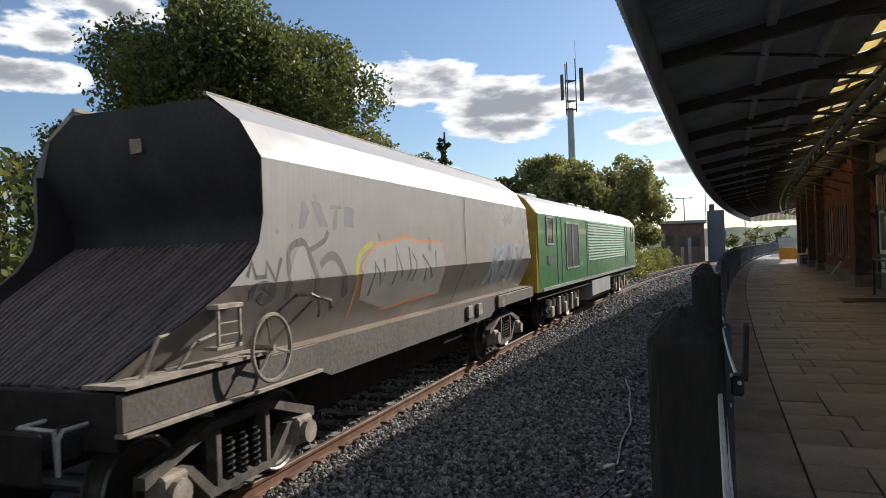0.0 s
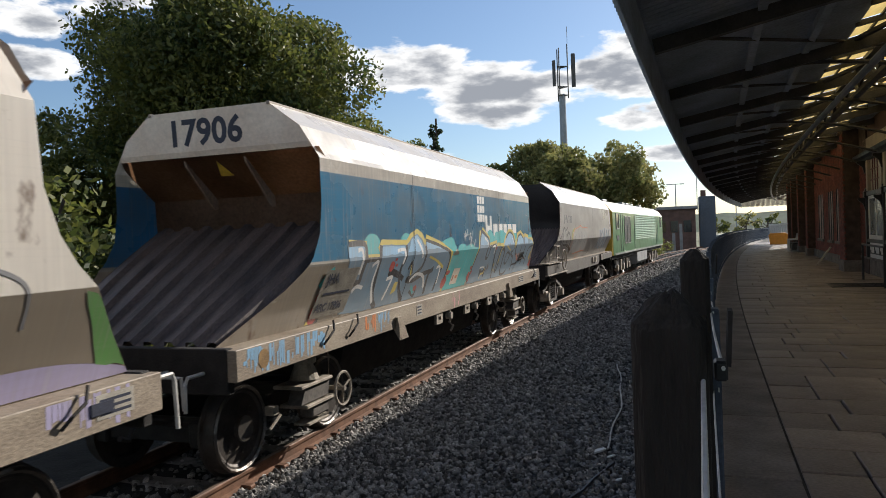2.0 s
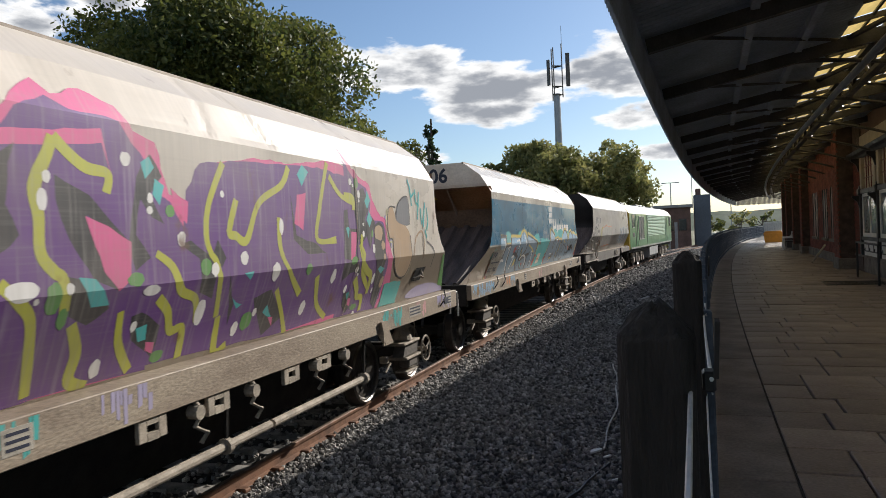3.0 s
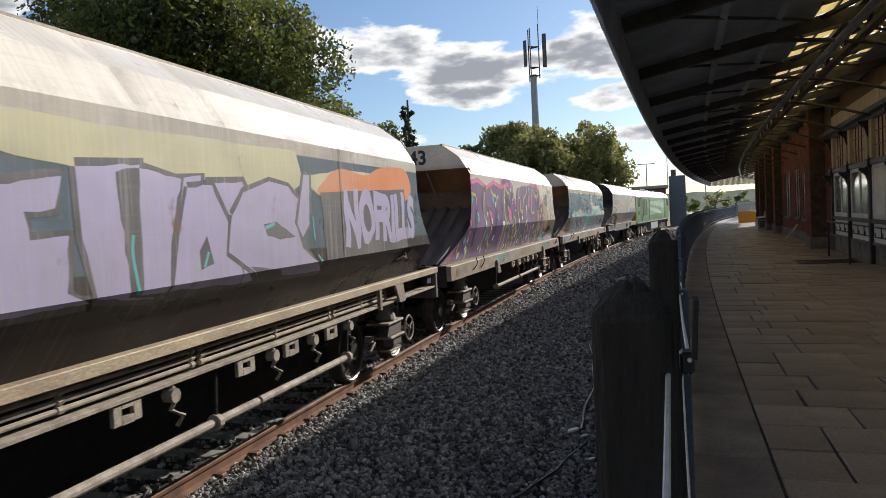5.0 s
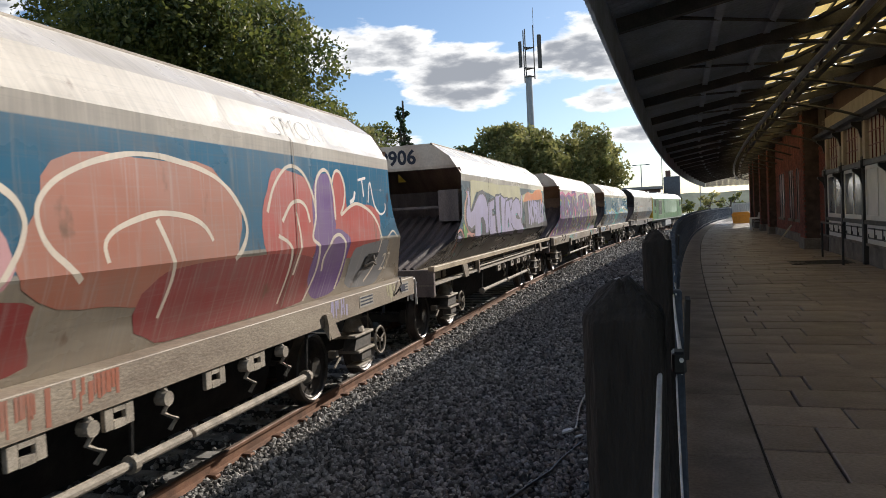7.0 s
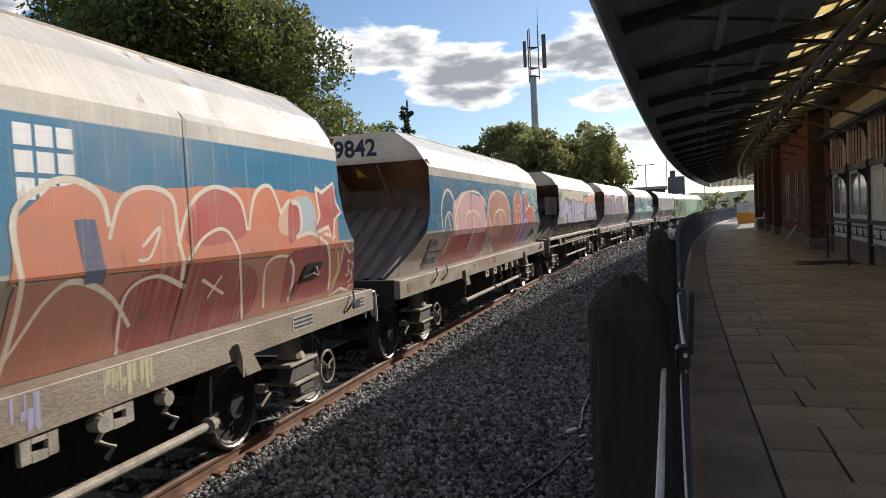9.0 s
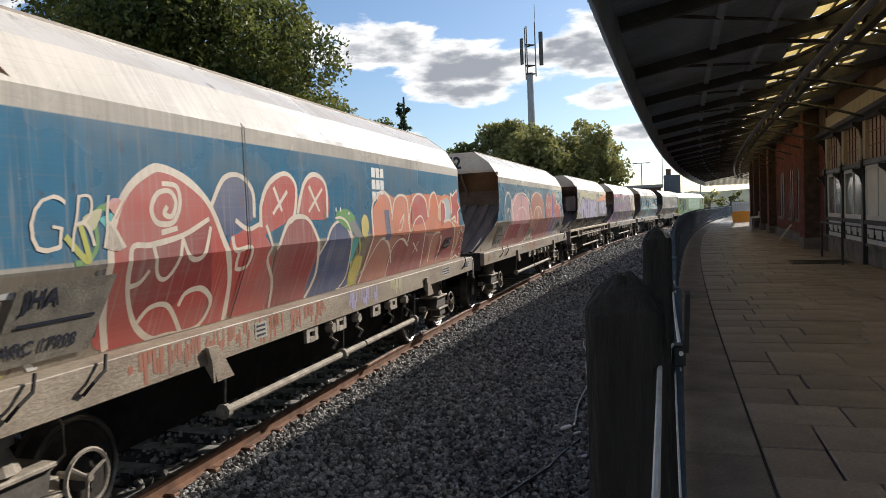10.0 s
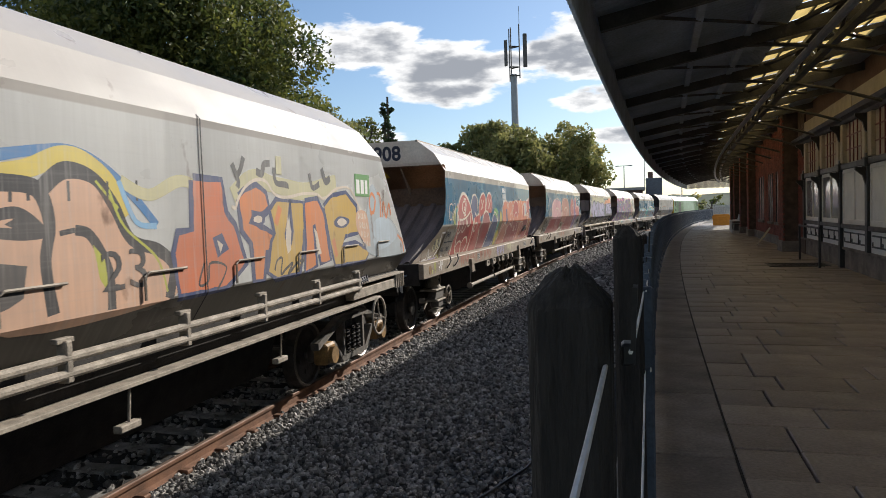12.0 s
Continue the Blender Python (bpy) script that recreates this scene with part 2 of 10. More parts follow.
def livery(name, zones, dirt=(0.16, 0.13, 0.10), dirt_amount=0.5, rough=0.25, streak=0.35, low=1.4, high=2.3):
    """Sheet colour in level zones [(top height, colour), ...] from the bottom up, scratched, streaked and grimed."""
    m = bpy.data.materials.new(name)
    m.use_nodes = True
    N, L = m.node_tree.nodes, m.node_tree.links
    b = N["Principled BSDF"]
    tc = N.new("ShaderNodeTexCoord")
    sep = N.new("ShaderNodeSeparateXYZ")
    L.new(tc.outputs["Object"], sep.inputs[0])
    z = sep.outputs[2]
    out = None
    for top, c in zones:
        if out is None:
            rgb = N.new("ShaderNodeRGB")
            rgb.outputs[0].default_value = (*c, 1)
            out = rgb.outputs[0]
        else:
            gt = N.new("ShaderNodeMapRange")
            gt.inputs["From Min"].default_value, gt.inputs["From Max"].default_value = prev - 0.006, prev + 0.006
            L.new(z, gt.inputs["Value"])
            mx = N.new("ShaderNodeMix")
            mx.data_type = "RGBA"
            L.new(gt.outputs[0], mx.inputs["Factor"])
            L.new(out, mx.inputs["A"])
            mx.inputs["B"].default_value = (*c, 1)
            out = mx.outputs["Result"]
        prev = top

    def noise_of(sx, sy, sz, detail=4, scale=1.0):
        mp = N.new("ShaderNodeMapping")
        mp.inputs["Scale"].default_value = (sx, sy, sz)
        L.new(tc.outputs["Object"], mp.inputs[0])
        n = N.new("ShaderNodeTexNoise")
        n.inputs["Scale"].default_value, n.inputs["Detail"].default_value = scale, detail
        L.new(mp.outputs[0], n.inputs["Vector"])
        return n.outputs[0]

    def ranged(v, a, c, lo, hi):
        n = N.new("ShaderNodeMapRange")
        n.inputs["From Min"].default_value, n.inputs["From Max"].default_value = a, c
        n.inputs["To Min"].default_value, n.inputs["To Max"].default_value = lo, hi
        L.new(v, n.inputs["Value"])
        return n.outputs[0]

    def blend(fac, a, c, kind="MIX"):
        n = N.new("ShaderNodeMix")
        n.data_type, n.blend_type = "RGBA", kind
        L.new(fac, n.inputs["Factor"])
        L.new(a, n.inputs["A"])
        n.inputs["B"].default_value = (*c, 1)
        return n.outputs["Result"]

    scratch = noise_of(1, 26, 1.1, 5)
    brush = noise_of(1, 1.2, 55, 3)
    cloudy = noise_of(1.1, 0.9, 1.5, 6)
    rust = noise_of(3, 3.5, 2.2, 8)
    out = blend(ranged(scratch, 0.56, 0.75, 0, streak), out, (0.62, 0.60, 0.56))
    out = blend(ranged(brush, 0.52, 0.8, 0, streak * 0.7), out, (0.30, 0.29, 0.27))
    out = blend(ranged(cloudy, 0.42, 0.72, 0, dirt_amount), out, dirt)
    grime = N.new("ShaderNodeMath")
    grime.operation = "MULTIPLY"
    L.new(ranged(scratch, 0.35, 0.6, 0.25, 1.0), grime.inputs[0])
    L.new(ranged(cloudy, 0.3, 0.65, 0.1, dirt_amount), grime.inputs[1])
    out = blend(grime.outputs[0], out, dirt)
    out = blend(ranged(rust, 0.66, 0.74, 0, 0.8), out, (0.13, 0.06, 0.03))
    L.new(out, b.inputs["Base Color"])
    L.new(ranged(cloudy, 0.3, 0.7, rough - 0.08, rough + 0.16), b.inputs["Roughness"])
    bp = N.new("ShaderNodeBump")
    bp.inputs["Strength"].default_value, bp.inputs["Distance"].default_value = 0.35, 0.05
    L.new(noise_of(1, 0.8, 1.3, 2), bp.inputs["Height"])
    L.new(bp.outputs[0], b.inputs["Normal"])
    return m

M_BALLAST = mat("ballast_stone", (0.36, 0.34, 0.315), 0.85, var=0.45, scale=9, fine=70, bump=0.4, island=0.8)
# Bed far darker than the stones: shade between them is put into its colour.
M_BED = mat("shade_dark_ballast_bed", (0.03, 0.027, 0.025), 0.95, var=0.45, scale=3, fine=26, bump=1.0)
M_EARTH = mat("dry_earth", (0.20, 0.17, 0.11), 0.95, var=0.35, scale=0.5, fine=7, bump=0.6, tint=(0.09, 0.12, 0.04))
M_RAIL = mat("rusty_rail", (0.21, 0.10, 0.055), 0.75, 0.2, var=0.35, scale=5, fine=90)
M_RAILHEAD = mat("worn_rail_head", (0.22, 0.15, 0.115), 0.6, 0.3, var=0.25, scale=5, fine=90)
M_SLEEPER = mat("concrete_sleeper", (0.28, 0.26, 0.24), 0.9, var=0.3)
M_SLAB = mat("worn_paving", (0.35, 0.29, 0.255), 0.45, var=0.28, scale=2.2, fine=45, bump=0.25, rand=0.22)
M_SLABS = mat("worn_paving_far", (0.35, 0.29, 0.255), 0.45, var=0.28, scale=2.2, fine=45, bump=0.25, island=0.22)
M_COPING = mat("coping_stone", (0.27, 0.235, 0.21), 0.7, var=0.3, scale=2.5, fine=45, bump=0.3, rand=0.15)
M_MORTAR = mat("dirty_joint", (0.05, 0.045, 0.04), 0.95, var=0.4)
M_BRICKWALL = mat("platform_face_brick", (0.20, 0.13, 0.10), 0.9, var=0.4, scale=4, fine=30)
M_BRICK = mat("red_brick", (0.26, 0.065, 0.045), 0.85, var=0.3, scale=3, fine=40, bump=0.3, rand=0.25)
M_BRICKS = mat("red_brick_far", (0.26, 0.065, 0.045), 0.85, var=0.3, scale=3, fine=40, bump=0.3, island=0.25)
M_LIME = mat("brick_joint", (0.12, 0.085, 0.07), 0.95, var=0.3)
M_STONE = mat("plinth_stone", (0.24, 0.21, 0.185), 0.85, var=0.35, scale=3, fine=30, bump=0.35)
M_CREAM = mat("cream_paint", (0.45, 0.39, 0.30), 0.55, var=0.14, scale=3, fine=40, bump=0.08)
M_MAROON = mat("maroon_paint", (0.17, 0.03, 0.025), 0.45, var=0.2, scale=3, fine=40, bump=0.08)
M_BLACK = mat("black_paint", (0.022, 0.022, 0.024), 0.45, var=0.25, scale=5, fine=50, bump=0.1)
M_WHITE = mat("white_paint", (0.78, 0.77, 0.74), 0.5, var=0.08, scale=3, fine=40, bump=0.05)
M_SOFFIT = mat("grey_canopy_sheet", (0.50, 0.58, 0.68), 0.75, var=0.25, scale=1.5, fine=25, bump=0.15)
M_CANIRON = mat("canopy_iron", (0.11, 0.105, 0.10), 0.5, 0.3, var=0.3, scale=4, fine=50)
M_TIMBER = mat("weathered_timber", (0.038, 0.032, 0.027), 0.9, var=0.45, scale=3, fine=26, bump=0.9, stretch=(3, 3, 0.5))
M_FENCE = mat("blue_grey_rail_paint", (0.10, 0.13, 0.18), 0.45, 0.2, var=0.3, scale=8, fine=60)
M_WIRE = mat("bright_wire", (0.85, 0.84, 0.82), 0.35, 0.2, var=0.15)
M_ORANGE = mat("yellow_plastic", (0.80, 0.36, 0.05), 0.5, var=0.12)
M_CONC = mat("grey_concrete", (0.33, 0.33, 0.33), 0.8, var=0.2, scale=1.2, fine=14)
M_BROWNBRICK = mat("brown_brick", (0.17, 0.10, 0.08), 0.85, var=0.25, scale=1.5, fine=20)
M_STEEL = mat("galvanised_steel", (0.33, 0.35, 0.38), 0.5, 0.5, var=0.15, scale=2, fine=30)
M_WHITEBAR = mat("pale_trunking", (0.60, 0.58, 0.54), 0.55, var=0.2)


def glass(name, tint, rough=0.05, trans=1.0):
    m = bpy.data.materials.new(name)
    m.use_nodes = True
    b = m.node_tree.nodes["Principled BSDF"]
    b.inputs["Base Color"].default_value = (*tint, 1)
    b.inputs["Roughness"].default_value = rough
    b.inputs["Transmission Weight"].default_value = trans
    b.inputs["IOR"].default_value = 1.45
    return m


M_GLASS = glass("window_glass", (0.9, 0.95, 0.95))
M_PANE = mat("window_pane_reflecting", (0.30, 0.31, 0.32), 0.08, var=0.15, scale=2, fine=20, bump=0.0, spec=0.9)
M_DARKGLASS = mat("dark_glass", (0.015, 0.018, 0.022), 0.12, var=0.1, bump=0.0, spec=0.8)


def translucent(name, c):
    m = bpy.data.materials.new(name)
    m.use_nodes = True
    N, L = m.node_tree.nodes, m.node_tree.links
    out = N["Material Output"]
    tr = N.new("ShaderNodeBsdfTranslucent")
    ns = N.new("ShaderNodeTexNoise")
    ns.inputs["Scale"].default_value, ns.inputs["Detail"].default_value = 3.0, 6
    rp = N.new("ShaderNodeMix")
    rp.data_type = "RGBA"
    rp.inputs["A"].default_value = (*[v * 0.45 for v in c], 1)
    rp.inputs["B"].default_value = (*c, 1)
    L.new(ns.outputs[0], rp.inputs["Factor"])
    L.new(rp.outputs["Result"], tr.inputs["Color"])
    L.new(tr.outputs[0], out.inputs["Surface"])
    return m


M_ROOFLIGHT = translucent("yellowed_rooflight", (0.95, 0.68, 0.24))

# ---------- ground, ballast, track ----------


def build_ground():
    # one sheet to the horizon
    bm = bmesh.new()
    rad = [0, 8, 16, 30, 60, 120, 250, 600, 1500, 3500]
    n = 48
    rows = []
    for r in rad:
        row = []
        for i in range(n):
            a = 2 * math.pi * i / n
            row.append(bm.verts.new((r * math.sin(a), 30 + r * math.cos(a), -1.28)) if r else None)
        rows.append(row)
    c = bm.verts.new((0, 30, -1.28))
    for i in range(n):
        bm.faces.new((c, rows[1][(i + 1) % n], rows[1][i]))
    for k in range(1, len(rad) - 1):
        for i in range(n):
            bm.faces.new((rows[k][i], rows[k][(i + 1) % n], rows[k + 1][(i + 1) % n], rows[k + 1][i]))
    bmesh.ops.recalc_face_normals(bm, faces=bm.faces[:])
    tagged(obj("ground", bm, M_EARTH), "dry earth and scrub grass beside the railway", "ground", kind="structure")
    # ballast bed, near-black: the shade in the gaps between stones is in its colour
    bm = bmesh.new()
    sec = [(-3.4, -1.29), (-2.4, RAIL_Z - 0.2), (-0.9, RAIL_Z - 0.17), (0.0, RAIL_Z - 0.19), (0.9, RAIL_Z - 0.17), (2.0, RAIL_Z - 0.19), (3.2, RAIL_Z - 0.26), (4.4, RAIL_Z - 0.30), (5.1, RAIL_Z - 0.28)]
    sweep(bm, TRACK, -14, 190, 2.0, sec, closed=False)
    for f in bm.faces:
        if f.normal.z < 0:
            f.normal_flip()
    tagged(obj("shade_dark_ballast_bed", bm, M_BED), "ballast bed under the track, near-black with the shade between stones", "ballast", kind="structure")


def sec_z(off):
    xs = [-3.4, -2.4, -0.9, 0.0, 0.9, 2.0, 3.2, 4.4, 5.1]
    zs = [-1.29, RAIL_Z - 0.2, RAIL_Z - 0.17, RAIL_Z - 0.19, RAIL_Z - 0.17, RAIL_Z - 0.19, RAIL_Z - 0.26, RAIL_Z - 0.30, RAIL_Z - 0.28]
    return float(np.interp(off, xs, zs))


def build_stones():
    """Broken stone, laid close by the camera and sparser beyond."""
    rng = np.random.default_rng(7)
    bm = bmesh.new()
    bmesh.ops.create_icosphere(bm, subdivisions=1, radius=1)
    base = np.array([v.co[:] for v in bm.verts])
    faces = np.array([[v.index for v in f.verts] for f in bm.faces])
    bm.free()
    V, Fc, count = [], [], 0
    for s0, s1, o0, o1, per, size in ((-4.0, 3.0, 0.82, 4.7, 170, 0.045), (3.0, 12.0, 0.82, 4.75, 760, 0.026), (12.0, 22.0, 0.82, 4.9, 380, 0.032), (22.0, 45.0, 0.82, 5.0, 90, 0.05), (3, 20, -0.6, 0.65, 80, 0.036), (45.0, 80.0, -2.3, 5.0, 24, 0.07)):
        n = int((s1 - s0) * (o1 - o0) * per)
        S = rng.uniform(s0, s1, n)
        O = rng.uniform(o0, o1, n)
        K = size * rng.uniform(0.55, 1.35, n)
        for s, o, k in zip(S, O, K):
            p = TRACK.at(s, o)
            q = base * rng.uniform(0.6, 1.25, (12, 1)) * (k * rng.uniform(0.7, 1.3, 3))
            a, b2 = rng.uniform(0, 6.28, 2)
            ca, sa, cb, sb = math.cos(a), math.sin(a), math.cos(b2), math.sin(b2)
            q = q @ np.array([[ca, -sa, 0], [sa, ca, 0], [0, 0, 1]]) @ np.array([[1, 0, 0], [0, cb, -sb], [0, sb, cb]])
            V.append(q + (p.x, p.y, sec_z(o) + k * rng.uniform(-0.2, 0.8)))
            Fc.append(faces + count)
            count += 12
    V, Fc = np.concatenate(V), np.concatenate(Fc)
    me = bpy.data.meshes.new("ballast_stones")
    me.from_pydata(V.tolist(), [], Fc.tolist())
    me.materials.append(M_BALLAST)
    ob = new("ballast_stones", me)
    tagged(ob, "loose broken grey ballast stones beside the rails", "ballast", kind="stuff")


def build_track():
    t = thing("railway_track", "rusty rails on concrete sleepers in stone ballast", "railway track", kind="structure")
    for side in (-1, 1):
        c = side * 0.7525
        bm = bmesh.new()
        sec = [(-0.07, -0.159), (0.07, -0.159), (0.065, -0.148), (0.012, -0.13), (0.010, -0.05), (0.034, -0.036), (0.036, -0.006), (0.028, 0.0), (-0.028, 0.0), (-0.036, -0.006), (-0.034, -0.036), (-0.010, -0.05), (-0.012, -0.13), (-0.065, -0.148)]
        sweep(bm, TRACK, -14, 190, 1.5, [(c + o, RAIL_Z + z) for o, z in sec])
        r = part("rail", bm, M_RAIL, t)
        bm = bmesh.new()
        sweep(bm, TRACK, -14, 190, 1.5, [(c - 0.026, RAIL_Z + 0.0), (c + 0.026, RAIL_Z + 0.0), (c + 0.024, RAIL_Z + 0.003), (c - 0.024, RAIL_Z + 0.003)])
        part("rail_head", bm, M_RAILHEAD, r, "worn bright running surface")
    bm = bmesh.new()
    box(bm, -1.27, 1.27, -0.13, 0.13, -0.33, -0.165, 0.02)
    first = part("sleeper", bm, M_SLEEPER, t)
    first.matrix_basis = TRACK.place(-3.0, 0, RAIL_Z)
    for i in range(1, 150):
        share("sleeper", first.data, t, TRACK.place(-3.0 + 0.65 * i, 0, RAIL_Z))
    # rail clips on the platform side
    bm = bmesh.new()
    box(bm, 0.775, 0.90, -0.05, 0.05, -0.165, -0.12, 0.012)
    clip = part("rail_clip", bm, M_RAIL, t)
    clip.matrix_basis = TRACK.place(2.85, 0, RAIL_Z)
    for i in range(1, 45):
        share("rail_clip", clip.data, t, TRACK.place(2.85 + 0.65 * i, 0, RAIL_Z))


def build_litter():
    for nm, pts, m, r, label in (("cable", ((13.9, 3.86), (12.6, 4.02), (11.4, 4.15), (10.6, 4.2), (9.9, 4.23), (9.1, 4.2), (8.3, 4.22)), M_WHITEBAR, 0.012, "loose pale cable lying on the ballast"),
                                 ("cable", ((7.95, 4.36), (7.4, 4.2), (7.0, 4.12), (6.3, 3.86), (5.4, 3.5), (4.4, 3.3)), M_BLACK, 0.014, "loose black cable lying on the ballast")):
        bm = bmesh.new()
        path = []
        for i in range(len(pts) - 1):
            for k in range(6):
                u = k / 6
                s = pts[i][0] + (pts[i + 1][0] - pts[i][0]) * u
                o = pts[i][1] + (pts[i + 1][1] - pts[i][1]) * u + 0.02 * math.sin(3.1 * s)
                path.append(TRACK.at(s, o, sec_z(o) + 0.045 + 0.012 * math.sin(4 * s)))
        tube(bm, path, r, 6)
        tagged(obj(nm, bm, m), label, "cable")
    rng = random.Random(5)
    for s, o, k in ((8.3, 4.15, 0.09), (8.15, 4.3, 0.06), (26.9, 3.55, 0.16), (27.6, 3.9, 0.09), (7.4, 4.45, 0.05), (10.6, 4.4, 0.04), (9.4, 4.5, 0.05), (30.3, 3.9, 0.1)):
        bm = bmesh.new()
        pr = [(math.cos(a) * k * rng.uniform(0.6, 1.1), math.sin(a) * k * rng.uniform(0.4, 0.8)) for a in [i * 1.047 for i in range(6)]]
        prism(bm, pr, "z", 0, k * 0.25)
        for v in bm.verts:
            v.co.z += 0.3 * v.co.x
        ob = obj("litter", bm, M_WHITE)
        ob.matrix_basis = TRACK.place(s, o, sec_z(o) + 0.05)
        tagged(ob, "scrap of pale litter on the ballast", "litter", "litter on the ballast")


# ---------- platform ----------
COPE = 0.47


def build_platform():
    bm = bmesh.new()
    sweep(bm, PLAT, -10, 110, 2.0, [(-0.12, -1.3), (-0.12, -0.035), (9.0, -0.035), (9.0, -1.3)])
    tagged(obj("platform", bm, M_MORTAR), "raised station platform of dark worn paving", "platform", kind="structure")
    base = bpy.data.objects["platform"]
    rng = random.Random(3)
    # coping stones along the edge
    made = {}
    s = -6.6
    while s < 70:
        n = rng.choice((1.0, 1.2, 1.4))
        if n not in made:
            bm = bmesh.new()
            box(bm, -0.17, COPE - 0.005, 0.006, n - 0.006, -0.05, 0.0, 0.006)
            ob = part("coping_stone", bm, M_COPING, base)
            made[n] = ob.data
        else:
            ob = new("coping_stone", made[n])
            ob.parent = base
        ob.matrix_basis = PLAT.place(s, 0, rng.uniform(-0.004, 0.004))
        s += n
    # paving in courses across the platform
    lens = {}
    s, k = 1.05 - 0.475 * 15, 0
    far = bmesh.new()
    while s < 62:
        d = 0.475
        off = COPE + 0.004
        first = rng.choice((0.35, 0.6, 0.85, 0.5))
        while off < 4.6 if s < 60 else off < 3:
            n = first if off < COPE + 0.1 else rng.choice((0.5, 0.6, 0.75, 0.9, 1.05))
            if k < 290 and 1.0 < s < 24:
                if n not in lens:
                    bm = bmesh.new()
                    box(bm, 0.008, n - 0.008, 0.008, d - 0.008, -0.05, 0.0, 0.005)
                    ob = part("paving_slab", bm, M_SLAB, base)
                    lens[n] = ob.data
                else:
                    ob = new("paving_slab", lens[n])
                    ob.parent = base
                ob.matrix_basis = PLAT.place(s, off, rng.uniform(-0.006, 0.005)) @ pose(0, 0, 0, rng.uniform(-0.3, 0.3), rng.uniform(-0.3, 0.3), 0)
                k += 1
            else:
                box(far, 0.009, n - 0.009, 0.009, d - 0.009, -0.05, 0.0, 0, PLAT.place(s, off, rng.uniform(-0.005, 0.004)))
            off += n
        s += d
    ob = part("paving", far, M_SLABS, base)
    ob["kind"] = "stuff"
    # dark tarred joint between coping and paving
    bm = bmesh.new()
    sweep(bm, PLAT, -6.4, 62, 1.0, [(COPE - 0.006, -0.03), (COPE - 0.006, -0.008), (COPE + 0.010, -0.008), (COPE + 0.010, -0.03)])
    part("joint_strip", bm, M_MORTAR, base)
    # cellar light grating and coal hatch
    g = thing("floor_grating", "dark iron grating set in the paving", "grating", m=pose(3.95, 17.6, 0.0, 0, 0, -4))
    bm = bmesh.new()
    box(bm, -0.62, 0.62, -0.5, -0.45, -0.01, 0.012)
    box(bm, -0.62, 0.62, 0.45, 0.5, -0.01, 0.012)
    box(bm, -0.62, -0.57, -0.45, 0.45, -0.01, 0.012)
    box(bm, 0.57, 0.62, -0.45, 0.45, -0.01, 0.012)
    part("frame", bm, M_BLACK, g)
    bm = bmesh.new()
    box(bm, -0.57, 0.57, -0.02, 0.02, -0.01, 0.008)
    f = part("bar", bm, M_BLACK, g)
    for i in range(9):
        if i == 0:
            f.matrix_basis = pose(0, -0.40, 0)
        else:
            share("bar", f.data, g, pose(0, -0.40 + 0.1 * i, 0))


# ---------- fence ----------


def timber_post(m, w, h, label):
    t = thing("timber_post", label, "fence post", "timber posts", m=m)
    bm = bmesh.new()
    k = w / 2
    rng = random.Random(int(h * 1000))
    levels = [(-1.2, 1.0, 1.0), (-0.3, 1.02, 1.0), (0.3, 1.0, 0.99), (h - 0.040, 1.0, 1.0), (h - 0.036, 0.97, 0.97), (h - 0.014, 0.60, 0.66), (h, 0.22, 0.34)]
    rows = []
    for z, fx, fy in levels:
        row = []
        for i in range(16):
            a = 2 * math.pi * (i + 0.5) / 16
            c, s = math.cos(a), math.sin(a)
            r = 1 / max(abs(c), abs(s)) ** 0.98
            row.append(bm.verts.new((k * fx * c * r * rng.uniform(0.97, 1.02), k * fy * s * r * rng.uniform(0.97, 1.02), z + (rng.uniform(-0.006, 0.006) if z > h - 0.06 else 0))))
        rows.append(row)
    for a, b in zip(rows, rows[1:]):
        for i in range(16):
            bm.faces.new((a[i], a[(i + 1) % 16], b[(i + 1) % 16], b[i]))
    bm.faces.new(rows[-1])
    part("post_body", bm, M_TIMBER, t)
    bm = bmesh.new()
    box(bm, -0.0025, 0.0025, -k * 1.01, -k * 0.2, h - 0.08, h - 0.016, 0, pose(0, 0, 0, 0, 3, 0))
    part("split", bm, M_MORTAR, t, "dark drying crack in the top")
    return t


